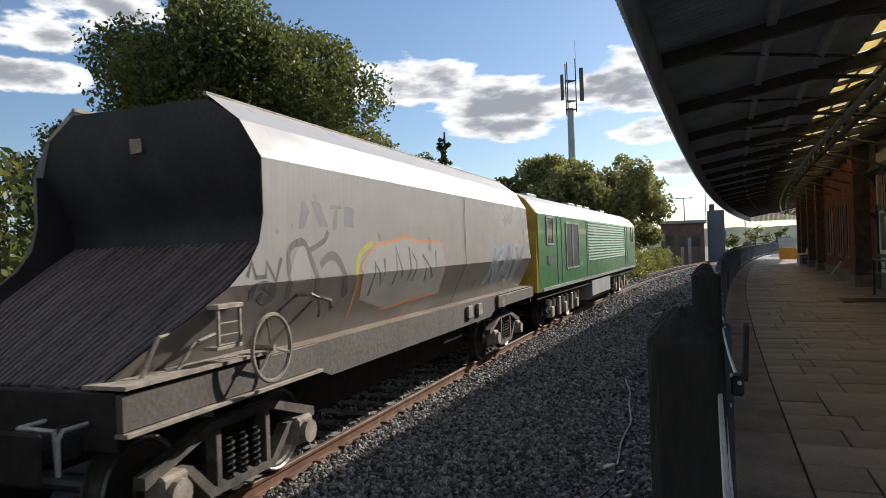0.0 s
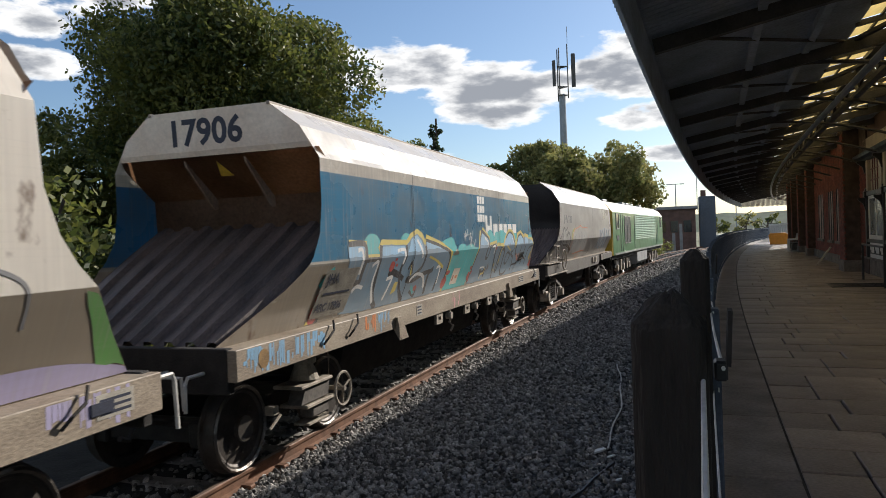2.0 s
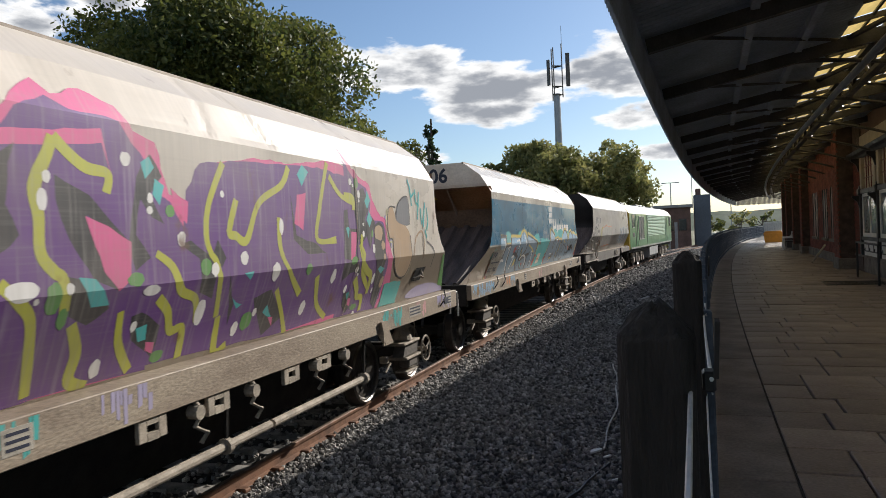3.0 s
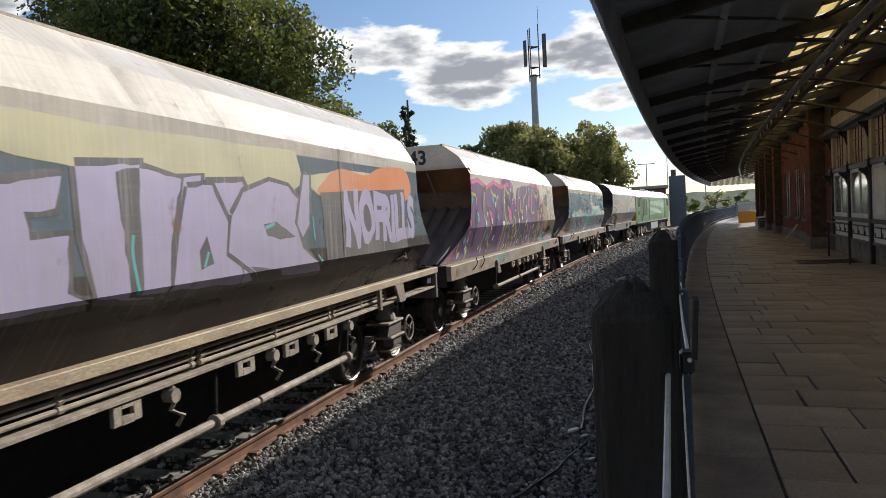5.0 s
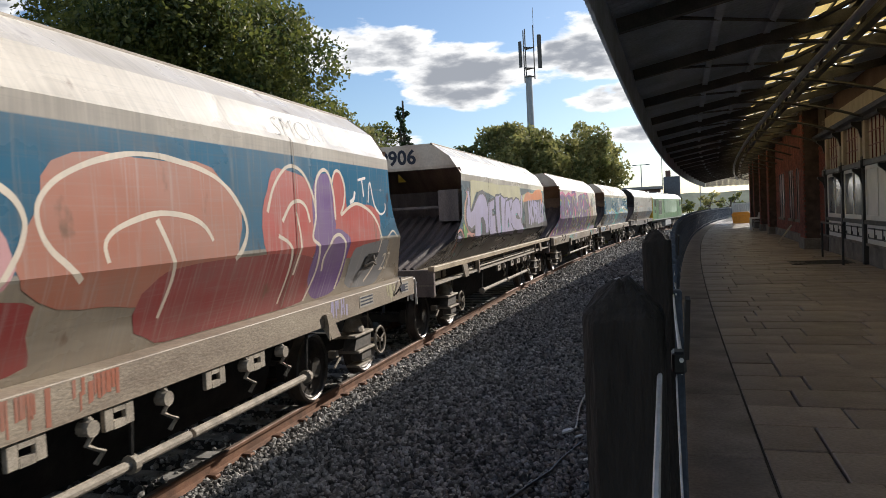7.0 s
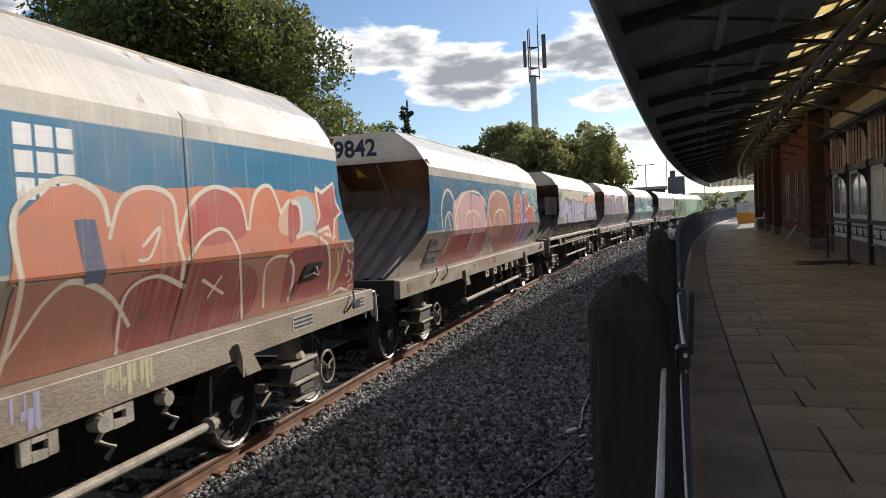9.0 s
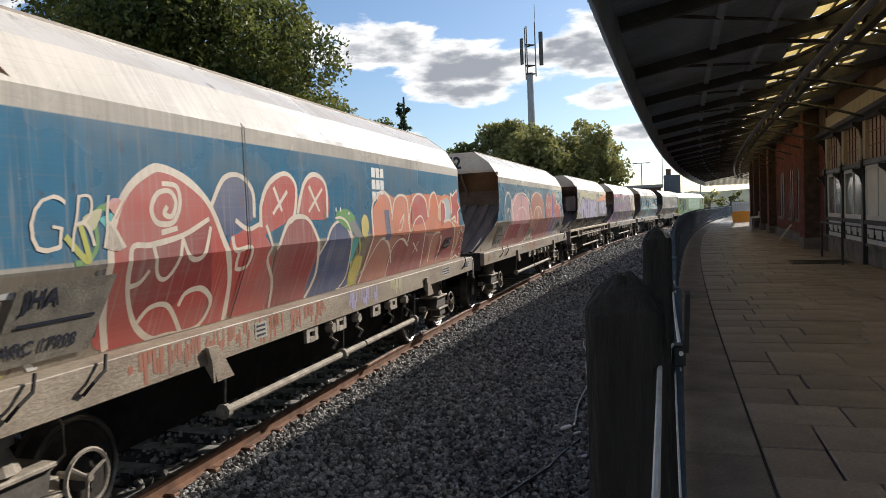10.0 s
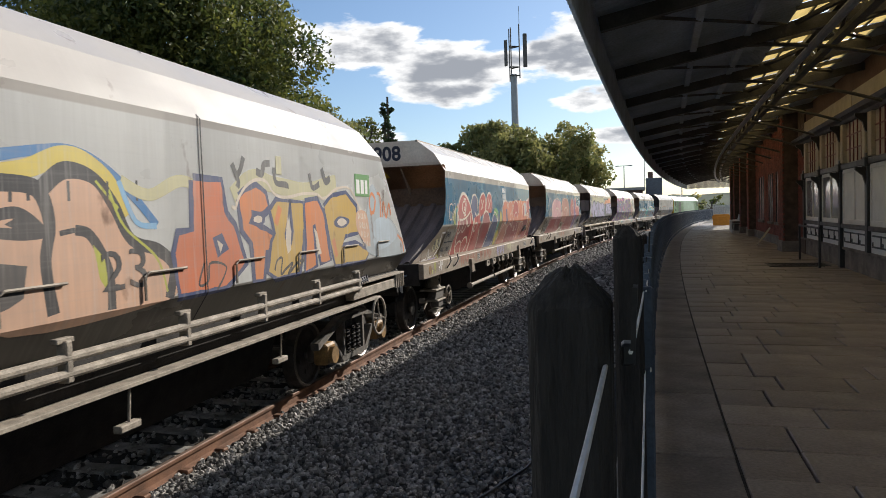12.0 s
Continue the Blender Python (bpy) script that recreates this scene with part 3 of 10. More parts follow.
def build_fence():
    rng = random.Random(11)
    for i, (s, off, w, h) in enumerate(((0.83, -0.05, 0.089, 1.345), (2.44, -0.035, 0.094, 1.35), (4.05, -0.05, 0.094, 1.16), (5.65, -0.05, 0.094, 1.14), (7.25, -0.05, 0.094, 1.15))):
        timber_post(PLAT.place(s, off, 0.0), w, h, "weathered square timber post with a split, peaked top")
    # steel railing panels
    step = 1.5
    bm = bmesh.new()
    box(bm, -0.009, 0.009, -0.009, 0.009, 0.06, 1.12)
    me_bar = bpy.data.meshes.new("bar")
    bm.to_mesh(me_bar)
    bm.free()
    me_bar.materials.append(M_FENCE)
    bm = bmesh.new()
    box(bm, -0.02, 0.02, 0, step, 1.03, 1.06)
    me_rail = bpy.data.meshes.new("rail")
    bm.to_mesh(me_rail)
    bm.free()
    me_rail.materials.append(M_FENCE)
    bm = bmesh.new()
    box(bm, -0.03, 0.03, -0.03, 0.03, -0.05, 1.14, 0.006)
    me_post = bpy.data.meshes.new("post")
    bm.to_mesh(me_post)
    bm.free()
    me_post.materials.append(M_FENCE)
    s = 2.55
    while s < 96:
        t = thing("railing_panel", "blue-grey steel railing with close upright bars", "railing", "railing along the platform edge", m=PLAT.place(s, 0.01, 0))
        share("post", me_post, t, pose(0, 0, 0))
        share("rail", me_rail, t, pose(0, 0, 0))
        share("rail", me_rail, t, pose(0, 0, -0.9))
        n = 12
        for i in range(1, n):
            share("bar", me_bar, t, pose(rng.uniform(-0.004, 0.004), i * step / n, rng.uniform(-0.01, 0.01), rng.uniform(-0.6, 0.6), rng.uniform(-0.6, 0.6), 0))
        s += step
    # bright wire slung between the posts on the platform side
    w = thing("wire_rope", "bright slack wire strung along the railing posts", "wire")
    for a, b, za, zb, off, sag in ((0.28, 0.86, 1.235, 1.247, -0.012, 0.004), (0.86, 2.44, 1.247, 1.135, 0.012, 0.012), (2.44, 4.05, 1.135, 1.10, 0.02, 0.02), (1.0, 2.44, 0.855, 0.87, 0.012, 0.02), (2.44, 4.05, 0.87, 0.86, 0.03, 0.03)):
        bm = bmesh.new()
        tube(bm, [PLAT.at(a + (b - a) * i / 13, off, za + (zb - za) * i / 13 - sag * 4 * (i / 13) * (1 - i / 13)) for i in range(14)], 0.0028, 6)
        part("strand", bm, M_WIRE, w)
    bm = bmesh.new()
    p = PLAT.at(0.88, 0.008, 1.243)
    box(bm, p.x - 0.007, p.x + 0.009, p.y - 0.014, p.y + 0.014, p.z - 0.014, p.z + 0.012, 0.003)
    part("clamp", bm, M_BLACK, w, "black wire clamp")


# ---------- station building ----------
B0 = Vector((4.66, 16.85, 0.0))
B_YAW = -4.3


def BP(u, out=0.0, z=0.0):
    """u metres along the front from its datum, out metres towards the platform."""
    return Matrix.Translation(B0) @ pose(0, 0, 0, 0, 0, B_YAW) @ Matrix.Translation((-out, u, z))


def brick_face(name, parent, u0, u1, z0, z1, out, near=False, holes=()):
    """A skin of bricks on the platform side of a wall, as parts or joined."""
    rows = int((z1 - z0) / 0.075)
    far = None if near else bmesh.new()
    mesh = None
    for r in range(rows):
        z = z0 + r * 0.075
        u = u0 + (0.1125 if r % 2 else 0.0)
        while u < u1 - 0.1:
            n = min(0.215, u1 - u)
            cu, cz = u + n / 2, z + 0.033
            if not any(h[0] < cu < h[1] and h[2] < cz < h[3] for h in holes):
                if near:
                    if mesh is None:
                        bm = bmesh.new()
                        box(bm, -0.012, 0.03, 0, 0.215, 0, 0.065, 0.003)
                        mesh = bpy.data.meshes.new("brick")
                        bm.to_mesh(mesh)
                        bm.free()
                        mesh.materials.append(M_BRICK)
                    share("brick", mesh, parent, BP(u, out, z))
                else:
                    box(far, -0.012, 0.03, 0, n - 0.01, 0, 0.065, 0, BP(u, out, z))
            u += 0.225
    if far is not None:
        ob = part(name, far, M_BRICKS, parent)
        ob["kind"] = "stuff"


def build_building():
    END = 29.0
    w = thing("wall_station", "red brick station building front with stone plinth", "wall", kind="structure")
    bm = bmesh.new()
    box(bm, 0.0, 0.35, 5.6, END, -0.05, 4.3, 0, BP(0))
    part("wall_core", bm, M_LIME, w)
    bm = bmesh.new()
    box(bm, -0.08, 0.0, 5.6, END, -0.05, 0.30, 0.01, BP(0))
    part("plinth", bm, M_STONE, w)
    # piers stand proud of the wall
    for u in (5.6, 17.2, 21.5, 25.5, 28.4):
        p = 0.40 if u < 10 else 0.30
        n = 1.0 if u < 10 else 0.6
        bm = bmesh.new()
        box(bm, -p, 0.0, u, u + n, -0.05, 4.3, 0.0, BP(0))
        part("pier", bm, M_LIME, w)
        bm = bmesh.new()
        box(bm, -p - 0.05, 0.0, u - 0.05, u + n + 0.05, -0.05, 0.32, 0.012, BP(0))
        part("pier_plinth", bm, M_STONE, w)
        brick_face("brickwork", w, u, u + n, 0.33, 4.0, p + 0.002, False)
    holes = [(9.2, 10.3, 0.78, 2.55), (11.2, 12.4, 0.78, 2.55), (14.0, 15.6, 0.78, 2.55), (18.6, 19.6, 0.78, 2.55), (23.2, 24.4, 0.0, 2.4)]
    brick_face("brickwork", w, 6.65, 17.2, 0.30, 4.0, 0.002, False, holes)
    brick_face("brickwork", w, 17.85, END - 0.6, 0.30, 3.6, 0.002, False, holes)
    for a, b, z0, z1 in holes[:4]:
        t = thing("window_blind", "blocked station window with maroon boards and stone sill", "window", "blocked windows", "structure")
        bm = bmesh.new()
        box(bm, -0.004, 0.02, a, b, z0, z1, 0, BP(0))
        part("board", bm, M_MAROON, t)
        bm = bmesh.new()
        box(bm, -0.09, 0.0, a - 0.1, b + 0.1, z0 - 0.10, z0, 0.012, BP(0))
        part("window_sill", bm, M_STONE, t)
        for u in (a, (a + b) / 2 - 0.03, b - 0.06):
            bm = bmesh.new()
            box(bm, -0.03, -0.004, u, u + 0.06, z0, z1, 0.005, BP(0))
            part("mullion", bm, M_BLACK, t)
    # glazed timber screen of bays
    scr = thing("wall_screen", "dark timber and cream glazed screen front on a stone plinth", "screen wall", kind="structure")
    U0, U1 = -16.0, 5.6
    T1, T2 = 2.08, 2.20          # transom
    H1, H2 = 3.02, 3.62          # cornice, top of frieze
    bm = bmesh.new()
    box(bm, 0.02, 0.3, U0, U1, -0.05, 0.46, 0, BP(0))
    part("plinth", bm, M_STONE, scr)
    bm = bmesh.new()
    box(bm, -0.03, 0.02, U0, U1, 0.40, 0.46, 0.01, BP(0))
    part("plinth_cap", bm, M_STONE, scr)
    for i, u in enumerate(range(-16, 5, 3)):
        bm = bmesh.new()
        box(bm, 0.0, 0.25, u + 0.01, min(u + 2.99, U1), H1 + 0.20, H2, 0.012, BP(0))
        part("frieze_panel", bm, M_CREAM, scr)
    bm = bmesh.new()
    box(bm, 0.04, 0.25, U0, U1, H2, 4.4, 0, BP(0))
    part("upper_wall", bm, M_BROWNBRICK, scr)
    bm = bmesh.new()
    prism(bm, [(-0.05, H1), (-0.08, H1 + 0.06), (-0.15, H1 + 0.12), (-0.18, H1 + 0.20), (0.02, H1 + 0.20), (0.02, H1)], "y", U0, U1)
    bmesh.ops.transform(bm, matrix=BP(0), verts=bm.verts[:])
    part("cornice", bm, M_BLACK, scr)
    bay = 2.25
    u = 4.35
    k = 0
    while u - bay > U0:
        a, b = u - bay, u
        w1 = thing("window_screen_bay", "tall station window with cream panels, multi-pane fanlight and dark posts", "window", "bays of the glazed screen", "structure")
        bm = bmesh.new()
        box(bm, -0.07, 0.08, b - 0.09, b + 0.09, 0.0 if k in (2,) else 0.46, T2 + 0.1, 0.015, BP(0))
        part("post", bm, M_BLACK, w1)
        bm = bmesh.new()
        box(bm, -0.11, 0.08, b - 0.13, b + 0.13, T1 - 0.04, T2 + 0.02, 0.02, BP(0))
        part("post_cap", bm, M_BLACK, w1)
        for y in (a + 0.10, b - 0.34):
            bm = bmesh.new()
            box(bm, -0.06, 0.05, y, y + 0.24, T2 + 0.02, H1, 0.012, BP(0))
            part("pilaster", bm, M_CREAM, w1)
        bm = bmesh.new()
        box(bm, -0.02, 0.05, b - 0.10, b + 0.10, T2 + 0.02, H1, 0.0, BP(0))
        part("gap_panel", bm, M_BLACK, w1)
        for z0 in (T1 - 0.04, H1):
            bm = bmesh.new()
            prism(bm, [(-0.24, z0), (-0.24, z0 - 0.05), (-0.12, z0 - 0.16), (-0.07, z0 - 0.34), (-0.05, z0 - 0.34), (-0.05, z0)], "y", b - 0.035, b + 0.035)
            bmesh.ops.transform(bm, matrix=BP(0), verts=bm.verts[:])
            part("bracket", bm, M_BLACK, w1)
        for z0, z1 in ((T1, T2), (0.86, 0.95)):
            bm = bmesh.new()
            box(bm, -0.06, 0.06, a + 0.09, b - 0.09, z0, z1, 0.012, BP(0))
            part("transom", bm, M_BLACK, w1)
        bm = bmesh.new()
        box(bm, 0.0, 0.05, a + 0.09, b - 0.09, 0.46, 0.86, 0, BP(0))
        part("lower_panel", bm, M_WHITE, w1)
        n = (bay - 0.3) / 3
        for i in range(3):
            c0 = a + 0.17 + i * n
            bm = bmesh.new()
            for q in ((c0, c0 + n - 0.08, 0.76, 0.79), (c0, c0 + n - 0.08, 0.56, 0.59), (c0, c0 + 0.03, 0.59, 0.76), (c0 + n - 0.11, c0 + n - 0.08, 0.59, 0.66)):
                box(bm, -0.016, 0.0, *q, 0, BP(0))
            part("panel_moulding", bm, M_BLACK, w1)
        frosted = k in (2, 3, 5, 6)
        bm = bmesh.new()
        m0, m1 = (a + b) / 2 - 0.03, (a + b) / 2 + 0.03
        for q in ((a + 0.09, a + 0.17, 0.95, T1), (b - 0.17, b - 0.09, 0.95, T1), (a + 0.17, b - 0.17, 0.95, 1.05), (a + 0.17, b - 0.17, T1 - 0.08, T1), (m0, m1, 1.05, T1 - 0.08)):
            box(bm, -0.02, 0.03, *q, 0.004, BP(0))
        part("sash", bm, M_WHITE, w1)
        for q in ((a + 0.17, m0), (m1, b - 0.17)):
            bm = bmesh.new()
            box(bm, 0.0, 0.008, q[0], q[1], 1.05, T1 - 0.08, 0, BP(0))
            part("pane", bm, M_WHITE if frosted else M_PANE, w1, "painted-over white pane" if frosted else "clear window pane")
        bm = bmesh.new()
        box(bm, 0.02, 0.03, a + 0.34, b - 0.34, T2, H1, 0, BP(0))
        part("fanlight_glass", bm, M_CREAM, w1, "cream obscured fanlight glass")
        for i in range(1, 5):
            y = a + 0.34 + (bay - 0.68) * i / 5
            bm = bmesh.new()
            box(bm, 0.0, 0.02, y - 0.012, y + 0.012, T2, H1, 0, BP(0))
            part("glazing_bar", bm, M_MAROON, w1)
        for z in (T2 + 0.28, T2 + 0.56):
            bm = bmesh.new()
            box(bm, 0.002, 0.018, a + 0.34, b - 0.34, z - 0.012, z + 0.012, 0, BP(0))
            part("glazing_bar", bm, M_MAROON, w1)
        u -= bay
        k += 1
    # red brick pilaster at the end of the screen
    bm = bmesh.new()
    box(bm, 0.0, 0.3, 4.5, 5.6, -0.05, 4.3, 0, BP(0))
    part("end_pier", bm, M_LIME, scr)
    brick_face("brick", scr, 4.5, 5.55, 0.46, 3.1, 0.002, True)
    # floor, ends, back and roof close the rooms behind the windows
    for nm, q in (("wall_back", (5.0, 5.3, -16, END)), ("wall_end", (0.35, 5.0, END - 0.3, END)), ("wall_gable", (0.3, 5.0, -16.3, -16)), ("wall_inner", (0.35, 5.0, 5.6, 5.8))):
        bm = bmesh.new()
        box(bm, *q, -0.05, 4.4, 0, BP(0))
        tagged(obj(nm, bm, M_BROWNBRICK if nm != "wall_back" else M_CREAM), "plain wall of the station building", "wall", kind="structure")
    bm = bmesh.new()
    box(bm, 0.0, 5.3, -16.3, END, 4.4, 4.6, 0, BP(0))
    tagged(obj("roof_station", bm, M_SOFFIT), "plain grey station roof", "roof", kind="structure")
    # handrail by the grating
    h = thing("handrail", "black iron handrail by the cellar steps", "handrail", m=pose(4.25, 17.4, 0, 0, 0, B_YAW))
    for y in (-0.7, 1.9):
        bm = bmesh.new()
        cyl(bm, (0, y, 0), (0, y, 0.86), 0.025, n=10)
        part("upright", bm, M_BLACK, h)
    bm = bmesh.new()
    cyl(bm, (0, -0.75, 0.86), (0, 1.95, 0.86), 0.025, n=10)
    part("top_rail", bm, M_BLACK, h)


# ---------- canopy ----------
EDGE_Z = 2.88


def build_canopy():
    c = thing("canopy", "long grey platform canopy with saw-tooth valance and yellowed rooflights", "canopy", kind="structure")
    S0, S1 = -16.0, 61.0
    E0 = -0.46
    prof = [(E0, 3.32), (1.75, 3.78), (2.9, 4.02), (4.0, 4.1)]

    def zz(o):
        return float(np.interp(o, [p[0] for p in prof], [p[1] for p in prof]))

    def across(bm, s, o0, o1, dz, hw, z0, z1, s1=None):
        a, b = PLAT.at(s, o0, zz(o0) + dz), PLAT.at(s if s1 is None else s1, o1, zz(o1) + dz)
        d = b - a
        box(bm, 0, d.length, -hw, hw, z0, z1, 0, Matrix.Translation(a) @ d.to_track_quat("X", "Z").to_matrix().to_4x4())

    for o0, o1 in ((E0 - 0.02, 1.70), (3.30, 4.6)):
        bm = bmesh.new()
        sweep(bm, PLAT, S0, S1, 1.5, [(o0, zz(o0)), (o1, zz(o1)), (o1, zz(o1) + 0.05), (o0, zz(o0) + 0.05)])
        part("roof_sheet", bm, M_SOFFIT, c)
    # close boarding under the sheet
    s = 1.0
    bm = bmesh.new()
    while s < S1:
        across(bm, s, E0 + 0.02, 1.74, -0.012, 0.055, -0.008, 0.008)
        s += 0.125
    ob = part("soffit_board", bm, M_SOFFIT, c)
    ob["kind"] = "stuff"
    # two long purlins
    for o in (0.55, 1.2):
        bm = bmesh.new()
        sweep(bm, PLAT, S0, S1, 1.5, [(o - 0.04, zz(o) - 0.12), (o + 0.04, zz(o) - 0.12), (o + 0.04, zz(o) - 0.02), (o - 0.04, zz(o) - 0.02)])
        part("long_purlin", bm, M_SOFFIT, c)
    # rooflights: long panes between bars
    s = 2.4
    while s < S1 - 1:
        for o0, o1 in ((1.70, 2.23), (2.25, 2.77), (2.79, 3.30)):
            bm = bmesh.new()
            bm.faces.new([bm.verts.new(PLAT.at(s + a, o, zz(o))) for a, o in ((0.05, o0), (0.05, o1), (0.83, o1), (0.83, o0))])
            part("rooflight", bm, M_ROOFLIGHT, c, "yellowed translucent rooflight pane")
        bm = bmesh.new()
        across(bm, s, 1.70, 3.30, -0.03, 0.03, -0.03, 0.03)
        part("glazing_bar", bm, M_CANIRON, c)
        s += 0.88
    for o in (1.96, 2.5, 3.05):
        bm = bmesh.new()
        sweep(bm, PLAT, S0, S1, 1.5, [(o - 0.014, zz(o) - 0.03), (o + 0.014, zz(o) - 0.03), (o + 0.014, zz(o) - 0.004), (o - 0.014, zz(o) - 0.004)])
        part("purlin", bm, M_CANIRON, c)
    # cross ribs, curved braces, wind braces
    s = 1.75
    while s < S1:
        bm = bmesh.new()
        across(bm, s, E0 + 0.03, 3.9, -0.11, 0.045, -0.08, 0.06)
        part("rib", bm, M_CANIRON, c)
        bm = bmesh.new()
        tube(bm, [PLAT.at(s, 1.0 + 2.4 * u, 3.45 - 0.05 * u - 0.45 * u * u) for u in [i / 6 for i in range(7)]], 0.028, 6)
        part("brace", bm, M_CANIRON, c)
        bm = bmesh.new()
        tube(bm, [PLAT.at(s, 2.4, 3.8), PLAT.at(s, 2.0, 3.4)], 0.02, 6)
        part("strut", bm, M_CANIRON, c)
        bm = bmesh.new()
        tube(bm, [PLAT.at(s, E0 + 0.25, 3.27), PLAT.at(s + 2.7, 1.65, 3.65)], 0.02, 5)
        part("diagonal", bm, M_CANIRON, c)
        for u0, u1 in ((1.75, 3.25), (3.25, 1.75)):
            bm = bmesh.new()
            tube(bm, [PLAT.at(s, u0, zz(u0) - 0.13), PLAT.at(s + 2.7, u1, zz(u1) - 0.13)], 0.035, 5)
            part("cross_brace", bm, M_CANIRON, c)
        s += 2.7
    # long lattice girder under the glass
    for z in (3.40, 3.78):
        bm = bmesh.new()
        sweep(bm, PLAT, S0, S1, 1.5, [(2.19, z), (2.29, z), (2.29, z + 0.06), (2.19, z + 0.06)])
        part("girder_chord", bm, M_CANIRON, c)
    s, up = 1.0, False
    while s < S1:
        bm = bmesh.new()
        z0, z1 = (3.43, 3.81) if up else (3.81, 3.43)
        tube(bm, [PLAT.at(s, 2.24, z0), PLAT.at(s + 0.68, 2.24, z1)], 0.028, 5)
        part("lattice_bar", bm, M_CANIRON, c)
        up = not up
        s += 0.68
    bm = bmesh.new()
    sweep(bm, PLAT, S0, S1, 1.5, [(1.94 + 0.05 * math.cos(a), 3.35 + 0.05 * math.sin(a)) for a in [i * math.pi / 4 for i in range(8)]])
    part("downpipe", bm, M_STEEL, c, "grey rainwater pipe along the girder")
    # valance boards with saw-tooth ends
    bm = bmesh.new()
    w = 0.09
    s = S0
    while s < S1:
        q = [(0, EDGE_Z + 0.055), (0, 3.40), (w - 0.004, 3.40), (w - 0.004, EDGE_Z + 0.055), (w / 2, EDGE_Z)]
        vs = [[bm.verts.new(PLAT.at(s + a, off, z)) for a, z in q] for off in (E0 - 0.05, E0 - 0.025)]
        bm.faces.new(vs[0])
        bm.faces.new(vs[1][::-1])
        for i in range(5):
            bm.faces.new((vs[0][i], vs[1][i], vs[1][(i + 1) % 5], vs[0][(i + 1) % 5]))
        s += w
    ob = part("valance", bm, M_SOFFIT, c, "saw-tooth timber valance")
    ob["kind"] = "stuff"
    bm = bmesh.new()
    o = E0
    while o < 3.9:
        z1 = zz(o)
        q = [(0, EDGE_Z + 0.06), (0, z1 + 0.05), (w - 0.01, z1 + 0.05), (w - 0.01, EDGE_Z + 0.06), (w / 2, EDGE_Z - 0.02)]
        vs = [[bm.verts.new(PLAT.at(S1 + d, o + a, z)) for a, z in q] for d in (0, 0.03)]
        bm.faces.new(vs[0])
        bm.faces.new(vs[1][::-1])
        for i in range(5):
            bm.faces.new((vs[0][i], vs[1][i], vs[1][(i + 1) % 5], vs[0][(i + 1) % 5]))
        o += w
    ob = part("end_valance", bm, M_WHITE, c, "white saw-tooth end valance")
    ob["kind"] = "stuff"


# ---------- things on the platform ----------


def build_platform_things():
    for i, u in enumerate((19.5, 21.6)):
        t = thing("bench", "black slatted platform bench with white arm ends", "bench", "platform benches", m=PLAT.place(39.5 + 1.9 * i, 2.95, 0))
        for y in (0, 0.7, 1.4):
            bm = bmesh.new()
            pts = [(-0.25, y, 0.0), (-0.25, y, 0.6), (0.15, y, 0.62), (0.22, y, 0.9)]
            tube(bm, pts, 0.035, 6)
            part("arm", bm, M_WHITE, t, "white cast arm end")
        for k in range(4):
            bm = bmesh.new()
            box(bm, -0.22 + 0.11 * k, -0.13 + 0.11 * k, -0.1, 1.5, 0.42, 0.45, 0.006)
            part("slat", bm, M_BLACK, t)
        for k in range(3):
            bm = bmesh.new()
            box(bm, 0.2, 0.225, -0.1, 1.5, 0.52 + 0.13 * k, 0.62 + 0.13 * k, 0.006)
            part("slat", bm, M_BLACK, t)
    g = thing("grit_bin", "yellow-orange plastic grit bin on the platform", "grit bin", m=PLAT.place(56, 2.2, 0))
    bm = bmesh.new()
    prism(bm, [(-0.55, 0), (0.55, 0), (0.62, 0.62), (-0.62, 0.62)], "y", -0.35, 0.35)
    part("body", bm, M_ORANGE, g)
    bm = bmesh.new()
    prism(bm, [(-0.66, 0.625), (0.66, 0.625), (0.5, 0.82), (-0.5, 0.80)], "y", -0.4, 0.4)
    part("lid", bm, M_ORANGE, g)
    # pale close-boarded fence across the platform's end
    f = thing("fence_end", "pale grey palisade fence closing the platform end", "fence", kind="structure")
    for i in range(60):
        p = PLAT.place(80 + 0.16 * i * 0.3, 0.4 + 0.16 * i, 0)
        bm = bmesh.new()
        box(bm, 0, 0.145, -0.012, 0.012, 0.05, 1.5)
        part("pale", bm, M_WHITEBAR, f).matrix_basis = p
    broom = thing("prop_pole", "pale pole leaning against the brick pier", "pole")
    bm = bmesh.new()
    a = BP(9.3, 0.75, 0.03).translation
    b = BP(10.6, 0.2, 0.55).translation
    tube(bm, [a, b], 0.035, 6)
    part("shaft", bm, M_WHITEBAR, broom)


build_ground()
build_track()
build_platform()
build_fence()
build_building()
build_canopy()
build_platform_things()
build_litter()

# ---------- the train ----------
M_IRON = mat("brake_dusted_iron", (0.032, 0.027, 0.024), 0.85, 0.1, var=0.35, scale=6, fine=50, bump=0.3)
M_DUST = mat("pale_dusted_iron", (0.40, 0.34, 0.27), 0.8, 0.0, var=0.3, scale=7, fine=60, bump=0.25)
M_TYRE = mat("wheel_steel", (0.10, 0.085, 0.075), 0.55, 0.5, var=0.3, scale=6, fine=60)
M_TREAD = mat("bright_wheel_rim", (0.20, 0.18, 0.16), 0.35, 0.8, var=0.2, scale=6, fine=60)
M_SLOPE = mat("scoured_slope_sheet", (0.15, 0.115, 0.105), 0.55, 0.25, var=0.45, scale=1.2, fine=22, bump=0.25, stretch=(5, 1, 1), tint=(0.05, 0.042, 0.042))
